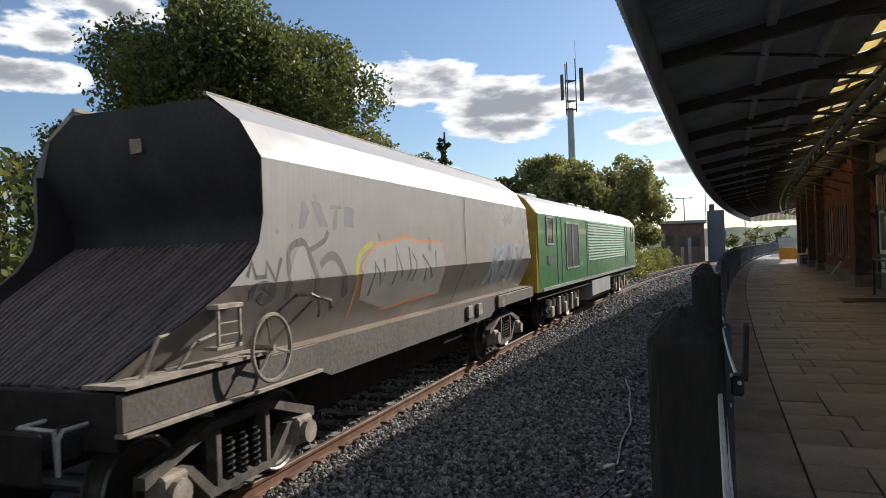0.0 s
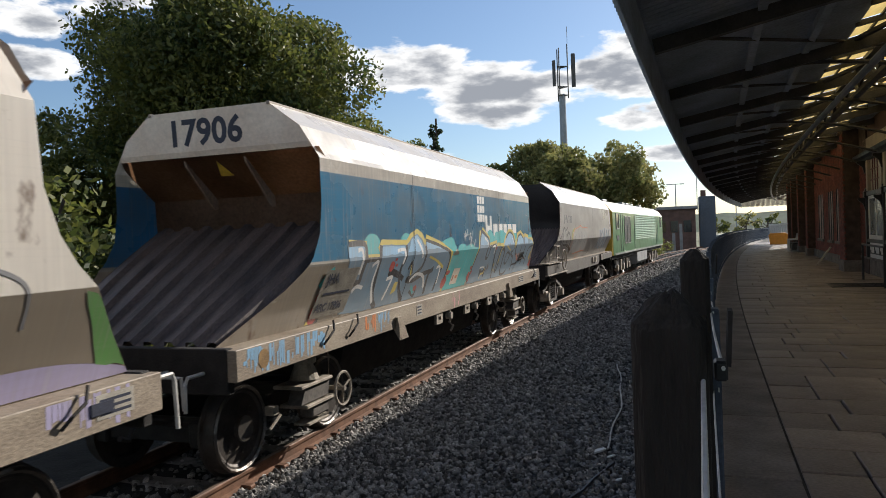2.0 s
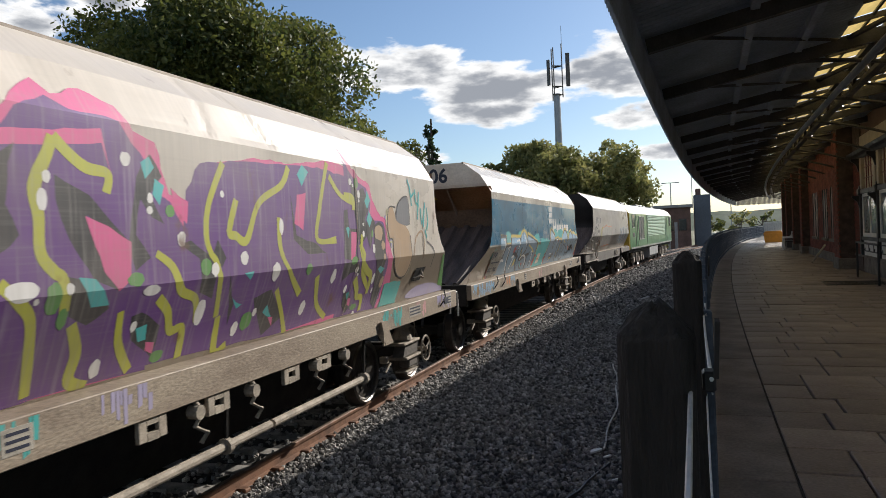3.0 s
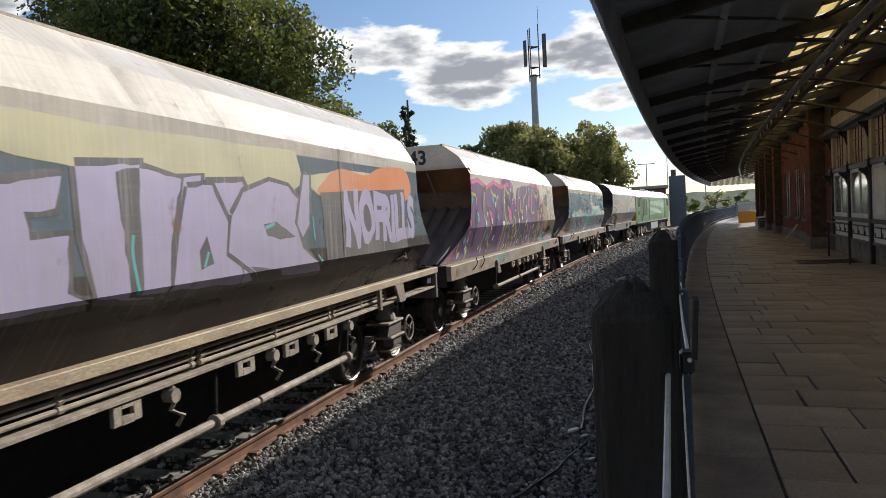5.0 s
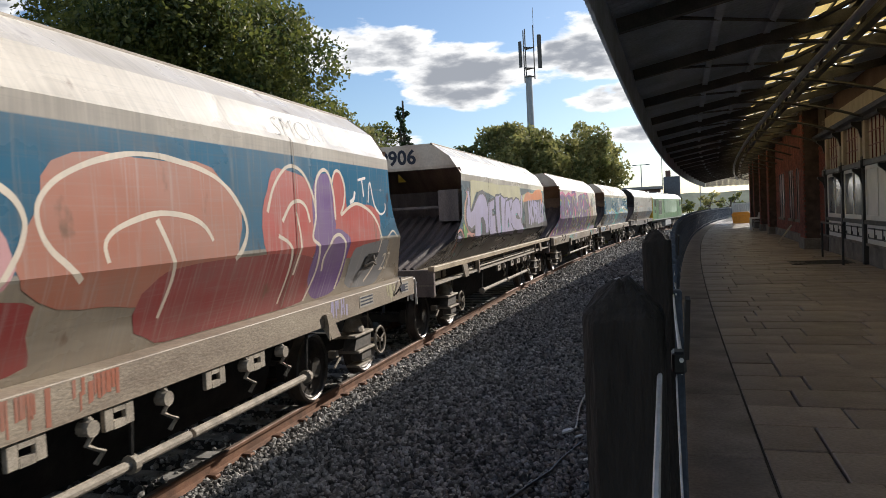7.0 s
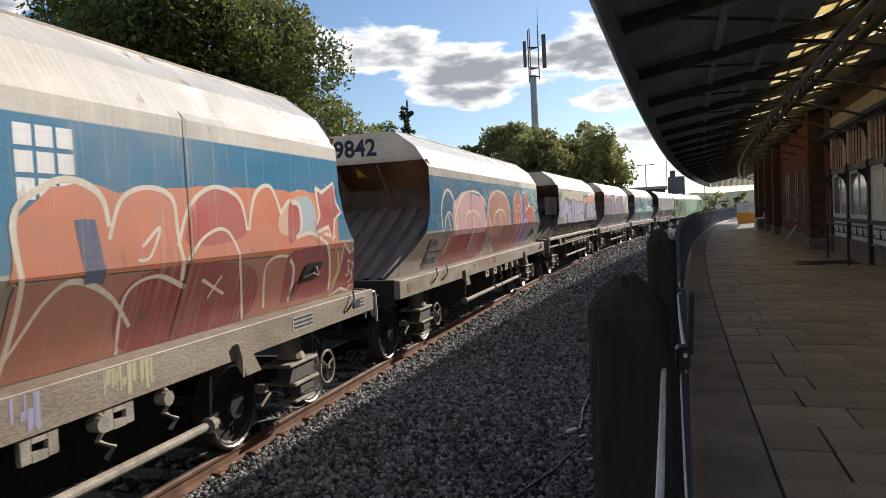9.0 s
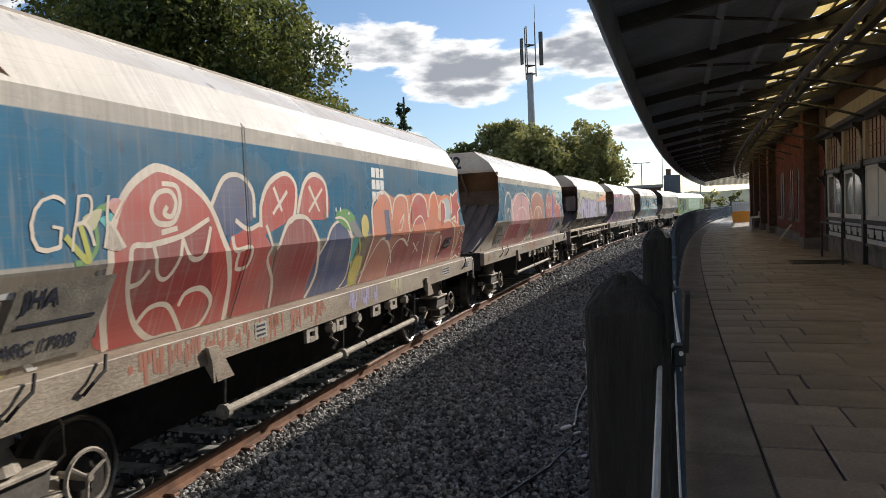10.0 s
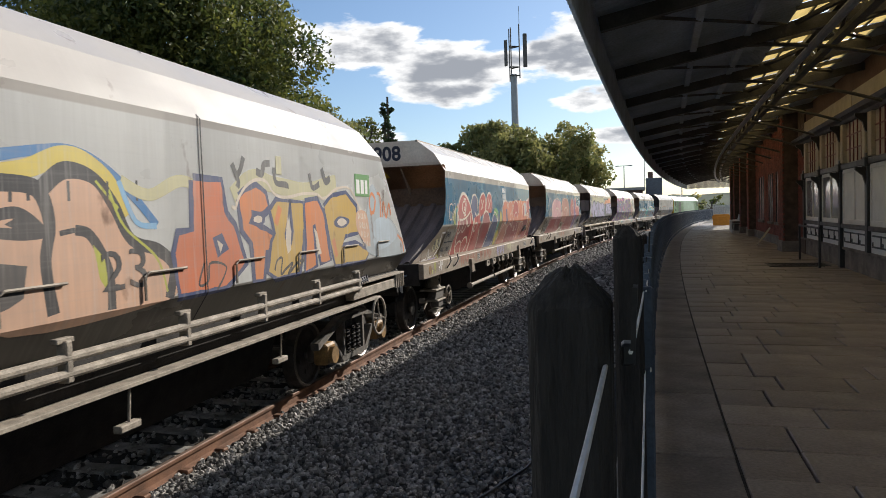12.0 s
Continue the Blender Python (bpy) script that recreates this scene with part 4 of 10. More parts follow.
M_SLOPE_PALE = mat("dusty_slope_sheet", (0.20, 0.155, 0.14), 0.65, 0.1, var=0.4, scale=1.2, fine=22, bump=0.25, stretch=(5, 1, 1), tint=(0.10, 0.08, 0.075))
M_ENDCREAM = mat("grimed_cream_end", (0.74, 0.65, 0.55), 0.55, var=0.14, scale=1.6, fine=25, bump=0.15, tint=(0.52, 0.40, 0.31))
M_TUCK = mat("rust_stained_end", (0.36, 0.26, 0.19), 0.6, var=0.3, scale=1.6, fine=25, bump=0.15, tint=(0.19, 0.125, 0.085))
M_ENDDARK = mat("near_black_end", (0.035, 0.032, 0.034), 0.7, var=0.4, scale=1.6, fine=25, bump=0.2)
M_INK = mat("navy_lettering", (0.018, 0.022, 0.045), 0.6, var=0.2)
M_SOLE = mat("grimed_solebar", (0.34, 0.28, 0.21), 0.6, var=0.3, scale=1.4, fine=22, bump=0.2, stretch=(1, 1, 2.5), tint=(0.20, 0.15, 0.11))
M_FRAME = mat("dark_grimed_frame", (0.12, 0.105, 0.09), 0.7, var=0.4, scale=1.4, fine=22, bump=0.2, tint=(0.08, 0.065, 0.055))
M_BEAM = mat("tan_grimed_beam", (0.50, 0.40, 0.27), 0.6, var=0.3, scale=1.4, fine=22, bump=0.2, stretch=(1, 1, 2.5), tint=(0.28, 0.21, 0.14))
M_CAST = mat("dusty_cast_steel", (0.17, 0.145, 0.12), 0.8, var=0.4, scale=5, fine=50, bump=0.3, tint=(0.05, 0.045, 0.04))
M_PLATE = mat("data_panel", (0.42, 0.38, 0.32), 0.6, var=0.25)
M_YELLOW = mat("hazard_yellow", (0.75, 0.50, 0.06), 0.5, var=0.2)
M_GOLD = mat("yellow_axlebox", (0.34, 0.19, 0.06), 0.6, var=0.4)

LEN = 13.25
FOLD, SHOULDER, KNEE, RIM = 2.10, 3.27, 3.64, 3.93


def paint(name, c, worn=0.35):
    return livery("spray_" + name, [(9, c)], dirt=(0.17, 0.14, 0.115), dirt_amount=0.27, rough=0.5, streak=0.24)


PAINT = {n: paint(n, c) for n, c in {
    "black": (0.025, 0.025, 0.03), "grey": (0.16, 0.16, 0.17), "cream": (0.66, 0.56, 0.45), "white": (0.75, 0.73, 0.70), "red": (0.40, 0.048, 0.036),
    "deepred": (0.24, 0.022, 0.022), "rust": (0.36, 0.12, 0.07), "orange": (0.62, 0.20, 0.06), "peach": (0.60, 0.36, 0.24), "yellow": (0.58, 0.45, 0.09), "lime": (0.42, 0.42, 0.05),
    "purple": (0.115, 0.04, 0.19), "lavender": (0.37, 0.33, 0.50), "teal": (0.05, 0.36, 0.34), "blue": (0.05, 0.17, 0.36), "skyblue": (0.22, 0.40, 0.58),
    "navy": (0.03, 0.05, 0.14), "pink": (0.62, 0.10, 0.26), "rose": (0.55, 0.27, 0.28), "green": (0.09, 0.26, 0.06), "tan": (0.42, 0.29, 0.18), "straw": (0.50, 0.46, 0.27),
    "aqua": (0.05, 0.40, 0.40), "steel": (0.15, 0.235, 0.31), "powder": (0.27, 0.45, 0.62), "salmon": (0.55, 0.24, 0.19), "char": (0.055, 0.055, 0.065),
    "haze": (0.36, 0.41, 0.44), "haze2": (0.42, 0.50, 0.56), "mustard": (0.52, 0.33, 0.07), "vermilion": (0.56, 0.15, 0.06), "smoke": (0.07, 0.07, 0.07), "silver": (0.34, 0.325, 0.305)}.items()}

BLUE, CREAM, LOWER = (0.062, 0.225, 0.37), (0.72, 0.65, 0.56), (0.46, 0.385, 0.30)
# Every livery is darker below the fold.
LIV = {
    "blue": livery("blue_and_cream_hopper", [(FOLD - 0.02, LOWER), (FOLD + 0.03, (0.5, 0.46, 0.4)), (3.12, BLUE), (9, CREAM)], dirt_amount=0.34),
    # pale, grey, sage: sides paler than tops, sunlight on them put into the colour
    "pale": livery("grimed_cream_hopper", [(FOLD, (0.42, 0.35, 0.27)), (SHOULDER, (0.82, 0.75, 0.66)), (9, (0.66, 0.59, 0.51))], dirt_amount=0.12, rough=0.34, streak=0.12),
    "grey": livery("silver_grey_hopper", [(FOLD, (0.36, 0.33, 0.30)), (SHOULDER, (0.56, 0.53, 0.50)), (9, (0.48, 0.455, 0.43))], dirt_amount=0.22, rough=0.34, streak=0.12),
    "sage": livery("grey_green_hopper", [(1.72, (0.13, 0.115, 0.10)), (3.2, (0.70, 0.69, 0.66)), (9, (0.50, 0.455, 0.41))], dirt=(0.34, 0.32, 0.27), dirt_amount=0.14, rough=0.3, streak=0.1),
    # near-black below the fold, dull blue above it, cream on top
    "dark_low": livery("blue_cream_dark_low_hopper", [(FOLD - 0.02, (0.085, 0.075, 0.085)), (3.12, (0.18, 0.25, 0.30)), (9, (0.80, 0.73, 0.63))], dirt_amount=0.3),
}


class Hopper:
    """Numbers of one hopper's shape: how its sheets lie."""

    def __init__(self, fold=FOLD, low_x=1.14, rear=None, front=None, bottom=1.41):
        self.fold, self.low_x, self.bottom = fold, low_x, bottom
        # (distance from the headstock, height), bottom to top
        self.rear = rear or [(0.02, 1.41), (0.44, 1.61), (0.96, 1.86), (1.21, 2.03), (1.39, 2.18), (1.55, 2.43), (1.61, 2.76), (1.61, SHOULDER), (1.56, RIM)]
        self.front = front or [(0.06, 1.41), (0.34, 1.75), (0.60, FOLD), (0.76, 2.26), (0.89, 2.45), (1.00, 2.75), (1.04, SHOULDER), (1.12, RIM)]

    def x(self, z):
        return float(np.interp(z, [self.bottom, self.fold, SHOULDER, KNEE, RIM], [self.low_x, 1.42, 1.42, 1.20, 0.82]))


DENT_RNG = random.Random(77)


def sheet(shape, sign, dented=False):
    """One side of the hopper as a folded sheet, cut to the ends' outline."""
    bm = bmesh.new()
    zs = sorted({z for _, z in shape.rear} | {z for _, z in shape.front} | {shape.fold, SHOULDER, KNEE, RIM} | ({3.34, 3.42, 3.50, 3.57, 3.74, 3.84} if dented else set()))
    creases = [(DENT_RNG.uniform(1.8, LEN - 1.6), DENT_RNG.uniform(-0.7, 0.7), DENT_RNG.uniform(0.006, 0.018), DENT_RNG.uniform(0.07, 0.22)) for _ in range(11)] if dented else []
    def end_at(line, z):
        return float(np.interp(z, [p[1] for p in line], [p[0] for p in line]))
    cols = 170 if dented else 15
    rows = []
    for z in zs:
        a, b = end_at(shape.rear, z), LEN - end_at(shape.front, z)
        row = []
        for i in range(cols):
            y = a + (b - a) * i / (cols - 1)
            dent = 0.0
            if dented and SHOULDER < z < RIM and 1 < i < cols - 2:
                dent = -0.008 * abs(noise.noise((y * 1.1, z * 2.3, shape.low_x * 9)))
                for yc, lean, deep, wide in creases:
                    dent -= deep * math.exp(-((y - yc - lean * (z - KNEE)) / wide) ** 2)
            row.append(bm.verts.new((sign * (shape.x(z) + dent), y, z)))
        rows.append(row)
    for r0, r1 in zip(rows, rows[1:]):
        for i in range(cols - 1):
            f = (r0[i], r0[i + 1], r1[i + 1], r1[i])
            bm.faces.new(f if sign > 0 else f[::-1])
    # thickness
    bmesh.ops.solidify(bm, geom=bm.faces[:], thickness=0.012)
    out = max(abs(v.co.x) for v in bm.verts) - 1.42
    for v in bm.verts:
        v.co.x -= sign * out
    return bm


def corrugated(shape, x0, x1, y0, z0, y1, z1, ribs, depth):
    """A sloping sheet with raised ribs running down it."""
    bm = bmesh.new()
    prof = []
    n = ribs
    w = (x1 - x0) / n
    for i in range(n):
        a = x0 + i * w
        prof += [(a, 0), (a + w * 0.30, 0), (a + w * 0.42, depth), (a + w * 0.72, depth), (a + w * 0.84, 0)]
    prof.append((x1, 0))
    d = Vector((0, y1 - y0, z1 - z0)).normalized()
    nrm = Vector((0, -d.z, d.y))
    rows = []
    for u in (0, 0.25, 0.5, 0.75, 1):
        y, z = y0 + (y1 - y0) * u, z0 + (z1 - z0) * u
        narrow = min(1.0, (shape.x(max(z, shape.bottom)) - 0.03) / x1)
        rows.append([bm.verts.new(Vector((x * narrow, y, z)) + nrm * h) for x, h in prof])
    for r0, r1 in zip(rows, rows[1:]):
        for i in range(len(prof) - 1):
            bm.faces.new((r0[i], r0[i + 1], r1[i + 1], r1[i]))
    return bm


def text_mesh(body, size, fat=0.0, width=1.0):
    cu = bpy.data.curves.new("letters", "FONT")
    cu.body, cu.size, cu.offset, cu.resolution_u = body, size, fat, 3
    cu.space_character = width
    ob = bpy.data.objects.new("letters", cu)
    scene.collection.objects.link(ob)
    dg = bpy.context.evaluated_depsgraph_get()
    me = bpy.data.meshes.new_from_object(ob.evaluated_get(dg))
    bpy.data.objects.remove(ob)
    bpy.data.curves.remove(cu)
    return me


def lay(bm, shape, lift):
    """Fold a flat (y, z) drawing, held in x and y of the bmesh, round the hopper's side."""
    for z in (shape.fold, SHOULDER, KNEE):
        bmesh.ops.bisect_plane(bm, geom=bm.verts[:] + bm.edges[:] + bm.faces[:], plane_co=(0, z, 0), plane_no=(0, 1, 0))
    def end_at(line, z):
        return float(np.interp(z, [p[1] for p in line], [p[0] for p in line]))
    ys = [v.co.x for v in bm.verts]
    if ys and (min(ys) < 1.7 or max(ys) > LEN - 1.7):
        for z in [p[1] for p in (shape.rear if min(ys) < 1.7 else shape.front)]:
            bmesh.ops.bisect_plane(bm, geom=bm.verts[:] + bm.edges[:] + bm.faces[:], plane_co=(0, z, 0), plane_no=(0, 1, 0))
    for v in bm.verts:
        y, z = v.co.x, v.co.y
        y = min(max(y, end_at(shape.rear, z) + 0.008), LEN - end_at(shape.front, z) - 0.008)
        nx = lift if z <= SHOULDER else lift * 1.2
        v.co = Vector((shape.x(z) + nx, y, z + (lift * 0.8 if z > SHOULDER else 0)))
    bmesh.ops.recalc_face_normals(bm, faces=bm.faces[:])
    for f in bm.faces:
        if f.normal.x < 0:
            f.normal_flip()


class Side:
    """Paint laid on the platform side of one wagon, coat upon coat."""

    def __init__(self, wagon, shape):
        self.w, self.shape, self.coat = wagon, shape, 0

    def lift(self):
        self.coat += 1
        return 0.0016 + 0.00003 * self.coat

    def put(self, bm, colour, name="graffiti", clip=True):
        z0, z1 = self.shape.bottom + 0.01, RIM - 0.02
        if clip:
            for z, s in ((z0, -1), (z1, 1)):
                bmesh.ops.bisect_plane(bm, geom=bm.verts[:] + bm.edges[:] + bm.faces[:], plane_co=(0, z, 0), plane_no=(0, s, 0), clear_outer=True)
        lay(bm, self.shape, self.lift())
        return part(name, bm, PAINT[colour] if isinstance(colour, str) else colour, self.w)

    def blob(self, y, z, ry, rz, colour, power=2.0, wob=0.06, seed=0, cut=None):
        bm = bmesh.new()
        vs = []
        for i in range(30):
            a = 2 * math.pi * i / 30
            k = 1 + wob * noise.noise((math.cos(a) * 1.7 + seed, math.sin(a) * 1.7, seed * 3.1)) * 3
            c, s = math.cos(a), math.sin(a)
            vs.append(bm.verts.new((y + ry * k * math.copysign(abs(c) ** (2 / power), c), z + rz * k * math.copysign(abs(s) ** (2 / power), s), 0)))
        bm.faces.new(vs)
        return self.put(bm, colour)

    def fill(self, pts, colour, smooth=False):
        """A sprayed patch inside an outline, its edge a little uneven."""
        p = [Vector((a, b, 0)) for a, b in pts]
        q = []
        m = len(p)
        for i in range(m):
            p0, p1, p2, p3 = p[i - 1], p[i], p[(i + 1) % m], p[(i + 2) % m]
            steps = 6 if smooth else max(1, min(8, int((p2 - p1).length / 0.09)))
            for k in range(steps):
                t = k / steps
                if smooth:
                    a = 0.5 * ((2 * p1) + (p2 - p0) * t + (2 * p0 - 5 * p1 + 4 * p2 - p3) * t * t + (3 * p1 - p0 - 3 * p2 + p3) * t ** 3)
                else:
                    a = p1.lerp(p2, t) + Vector((noise.noise(p1 * 3 + Vector((k, 0, 0))), noise.noise(p1 * 3 + Vector((0, k, 5))), 0)) * (0.022 if k else 0.0)
                q.append(a)
        bm = bmesh.new()
        f = bm.faces.new([bm.verts.new(a) for a in q])
        bmesh.ops.triangulate(bm, faces=[f])
        return self.put(bm, colour)

    def line(self, pts, w, colour, smooth=True):
        """A spray stroke through the points."""
        p = [Vector((a, b, 0)) for a, b in pts]
        if smooth and len(p) > 2:
            q = []
            for i in range(len(p) - 1):
                p0, p1, p2, p3 = p[max(i - 1, 0)], p[i], p[i + 1], p[min(i + 2, len(p) - 1)]
                for k in range(7):
                    t = k / 7
                    q.append(0.5 * ((2 * p1) + (p2 - p0) * t + (2 * p0 - 5 * p1 + 4 * p2 - p3) * t * t + (3 * p1 - p0 - 3 * p2 + p3) * t ** 3))
            q.append(p[-1])
            p = q
        bm = bmesh.new()
        left, right = [], []
        for i, a in enumerate(p):
            d = (p[min(i + 1, len(p) - 1)] - p[max(i - 1, 0)])
            d = d.normalized() if d.length else Vector((1, 0, 0))
            n = Vector((-d.y, d.x, 0)) * (w / 2) * (0.85 + 0.3 * noise.noise(a * 2.3))
            left.append(bm.verts.new(a + n))
            right.append(bm.verts.new(a - n))
        for i in range(len(p) - 1):
            bm.faces.new((left[i], left[i + 1], right[i + 1], right[i]))
        return self.put(bm, colour)

    def ringline(self, y, z, ry, rz, w, colour, a0=0, a1=360, wob=0.0, seed=1):
        pts = []
        n = 18
        for i in range(n + 1):
            a = radians(a0 + (a1 - a0) * i / n)
            k = 1 + wob * noise.noise((math.cos(a) + seed, math.sin(a), 0)) * 2
            pts.append((y + ry * k * math.cos(a), z + rz * k * math.sin(a)))
        return self.line(pts, w, colour)

    def word(self, body, y, z, height, width, colours, slant=0.0, wob=0.05, fats=(0.06, 0.03), seed=0):
        """Fat letters with outline coats: colours from the widest coat up."""
        for fat, col in zip(fats, colours):
            me = text_mesh(body, 1.0, fat)
            bm = bmesh.new()
            bm.from_mesh(me)
            bpy.data.meshes.remove(me)
            bmesh.ops.subdivide_edges(bm, edges=[e for e in bm.edges if e.calc_length() > 0.15], cuts=2)
            bmesh.ops.triangulate(bm, faces=bm.faces[:])
            xs = [v.co.x for v in bm.verts]
            lo, hi = (min(xs) + fat), (max(xs) - fat)
            for v in bm.verts:
                px, py = (v.co.x - lo) / (hi - lo), v.co.y / 0.70
                px += slant * py + wob * 0.5 * noise.noise((px * 5 + seed, py * 2, 0.0))
                py += wob * 2.2 * noise.noise((px * 4 + seed, py * 1.5, 4.0))
                v.co = Vector((y + px * width, z + py * height, 0))
            self.put(bm, col)


def decal_end(wagon, body, size, y, z, xc, tilt=0.0):
    me = text_mesh(body, size, 0.012)
    bm = bmesh.new()
    bm.from_mesh(me)
    bpy.data.meshes.remove(me)
    xs = [v.co.x for v in bm.verts]
    c = (min(xs) + max(xs)) / 2
    for v in bm.verts:
        v.co = Vector((v.co.x - c + xc, y + float(np.interp(z + v.co.y, [3.46, KNEE, RIM], [1.60, 1.59, 1.57])) - 0.003, z + v.co.y))
    return part("wagon_number", bm, M_INK, wagon, "navy painted wagon number " + body)


def side_text(wagon, shape, body, size, y, z, material, lift=0.02, solebar=None, name="lettering"):
    me = text_mesh(body, size, 0.004)
    bm = bmesh.new()
    bm.from_mesh(me)
    bpy.data.meshes.remove(me)
    for v in bm.verts:
        yy, zz = y + v.co.x, z + v.co.y
        v.co = Vector(((solebar if solebar else shape.x(zz)) + lift, yy, zz))
    return part(name, bm, material, wagon)


def make_wheelset(parent, y, name="wheelset"):
    bm = bmesh.new()
    for s in (-1, 1):
        a = bmesh.new()
        prof = [(0.0, 0.10), (0.09, 0.10), (0.11, 0.05), (0.36, 0.035), (0.385, 0.055), (0.455, 0.06), (0.46, -0.06), (0.49, -0.075), (0.49, -0.095), (0.385, -0.085), (0.36, -0.02), (0.11, -0.03), (0.0, -0.05)]
        lathe(a, prof, n=28)
        for v in a.verts:
            v.co.x = s * (0.745 + v.co.x)
        me = bpy.data.meshes.new("tmp")
        a.to_mesh(me)
        a.free()
        bm.from_mesh(me)
        bpy.data.meshes.remove(me)
    cyl(bm, (-0.7, 0, 0), (0.7, 0, 0), 0.085, n=12)
    bmesh.ops.remove_doubles(bm, verts=bm.verts[:], dist=1e-5)
    bmesh.ops.recalc_face_normals(bm, faces=bm.faces[:])
    # bolts and lightening marks show that it turns
    for s in (-1, 1):
        for i in range(6):
            a = i * math.pi / 3
            cyl(bm, (s * 0.80, 0.24 * math.cos(a), 0.24 * math.sin(a)), (s * 0.785, 0.24 * math.cos(a), 0.24 * math.sin(a)), 0.035, n=8)
    old = set(bm.faces)
    for s in (-1, 1):
        ring(bm, (s * 0.807, 0, 0), (1, 0, 0), 0.425, 0.02, 28, 4)
        cyl(bm, (s * 0.84, 0, 0), (s * 0.862, 0, 0), 0.13, n=18)
    for f in bm.faces:
        if f not in old:
            f.material_index = 1
    ws = part(name, bm, M_TYRE, parent)
    ws.data.materials.append(M_TREAD)
    ws.matrix_basis = pose(0, y, 0.46)
    return ws


WHEEL_CACHE = {}


def wheelset(parent, y):
    if "mesh" not in WHEEL_CACHE:
        ws = make_wheelset(parent, y)
        WHEEL_CACHE["mesh"] = ws.data
    else:
        ws = new("wheelset", WHEEL_CACHE["mesh"])
        ws.parent = parent
        ws.matrix_basis = pose(0, y, 0.46)
    WHEELS.append(ws)
    return ws


WHEELS = []


def bogie_inside(wagon, y, wheel_side):
    """Inside-framed bogie: bare wheels outside, one rubber spring stack at the middle of each side."""
    bm = bmesh.new()
    for s in (-1, 1):
        box(bm, s * 0.60 - 0.09, s * 0.60 + 0.09, -1.35, 1.35, 0.36, 0.62, 0.02)
    box(bm, -0.7, 0.7, -0.28, 0.28, 0.36, 0.66, 0.02)
    box(bm, -0.65, 0.65, -1.3, -1.15, 0.40, 0.56, 0.01)
    box(bm, -0.65, 0.65, 1.15, 1.3, 0.40, 0.56, 0.01)
    b = part("bogie", bm, M_IRON, wagon)
    b.matrix_basis = pose(0, y, 0)
    for dy in (-0.9, 0.9):
        wheelset(b, dy)
    for s in (1,):
        x = 1.03
        bm = bmesh.new()
        cyl(bm, (x, 0, 0.80), (x, 0, 0.98), 0.17, 0.10, n=14)
        cyl(bm, (x, 0, 0.98), (x, 0, 1.05), 0.14, n=14)
        part("rubber_spring", bm, M_DUST, b, "pale dusted rubber spring")
        bm = bmesh.new()
        box(bm, x - 0.2, x + 0.17, -0.34, 0.36, 0.735, 0.775, 0.01)
        part("spring_seat", bm, M_DUST, b)
        bm = bmesh.new()
        prism(bm, [(-0.3, 0.56), (0.3, 0.56), (0.34, 0.73), (-0.2, 0.73)], "x", x - 0.05, x + 0.13)
        part("bolster_end", bm, M_FRAME, b)
        bm = bmesh.new()
        box(bm, x - 0.2, x + 0.16, -0.22, 0.42, 0.50, 0.54, 0.008)
        part("spring_plank", bm, M_DUST, b)
        bm = bmesh.new()
        box(bm, x - 0.05, x + 0.12, -0.05, 0.34, 0.36, 0.50, 0.02)
        part("damper", bm, M_FRAME, b)
        bm = bmesh.new()
        box(bm, x - 0.1, x + 0.1, -0.1, 0.45, 0.28, 0.31, 0.006)
        part("foot_plate", bm, M_DUST, b)
        # small brake wheel and pipes
        bm = bmesh.new()
        ring(bm, (x + 0.16, wheel_side * 0.62, 0.56), (1, 0, 0), 0.2, 0.018, 24, 5)
        for i in range(3):
            a = i * 2.094 + 0.4
            cyl(bm, (x + 0.16, wheel_side * 0.62, 0.56), (x + 0.16, wheel_side * 0.62 + 0.2 * math.cos(a), 0.56 + 0.2 * math.sin(a)), 0.014, n=5)
        cyl(bm, (x - 0.1, wheel_side * 0.62, 0.56), (x + 0.19, wheel_side * 0.62, 0.56), 0.03, n=8)
        part("brake_wheel", bm, M_DUST, b)
        bm = bmesh.new()
        tube(bm, [(0.95, 0.5, 0.62), (1.0, 0.62, 0.72), (1.02, 0.6, 0.95), (1.0, 0.52, 1.12)], 0.012, 5)
        part("brake_pipe", bm, M_DUST, b)
        bm = bmesh.new()
        tube(bm, [(0.95, -0.45, 0.45), (1.05, -0.55, 0.52), (1.05, -0.75, 0.42)], 0.016, 5)
        part("brake_pipe", bm, M_DUST, b)
        for q in ((0.9, 1.04, 0.42, 0.52, 0.34, 0.60), (0.9, 1.02, -0.62, -0.52, 0.52, 0.62)):
            bm = bmesh.new()
            box(bm, *q, 0.01)
            part("brake_block", bm, M_DUST, b)
    return b


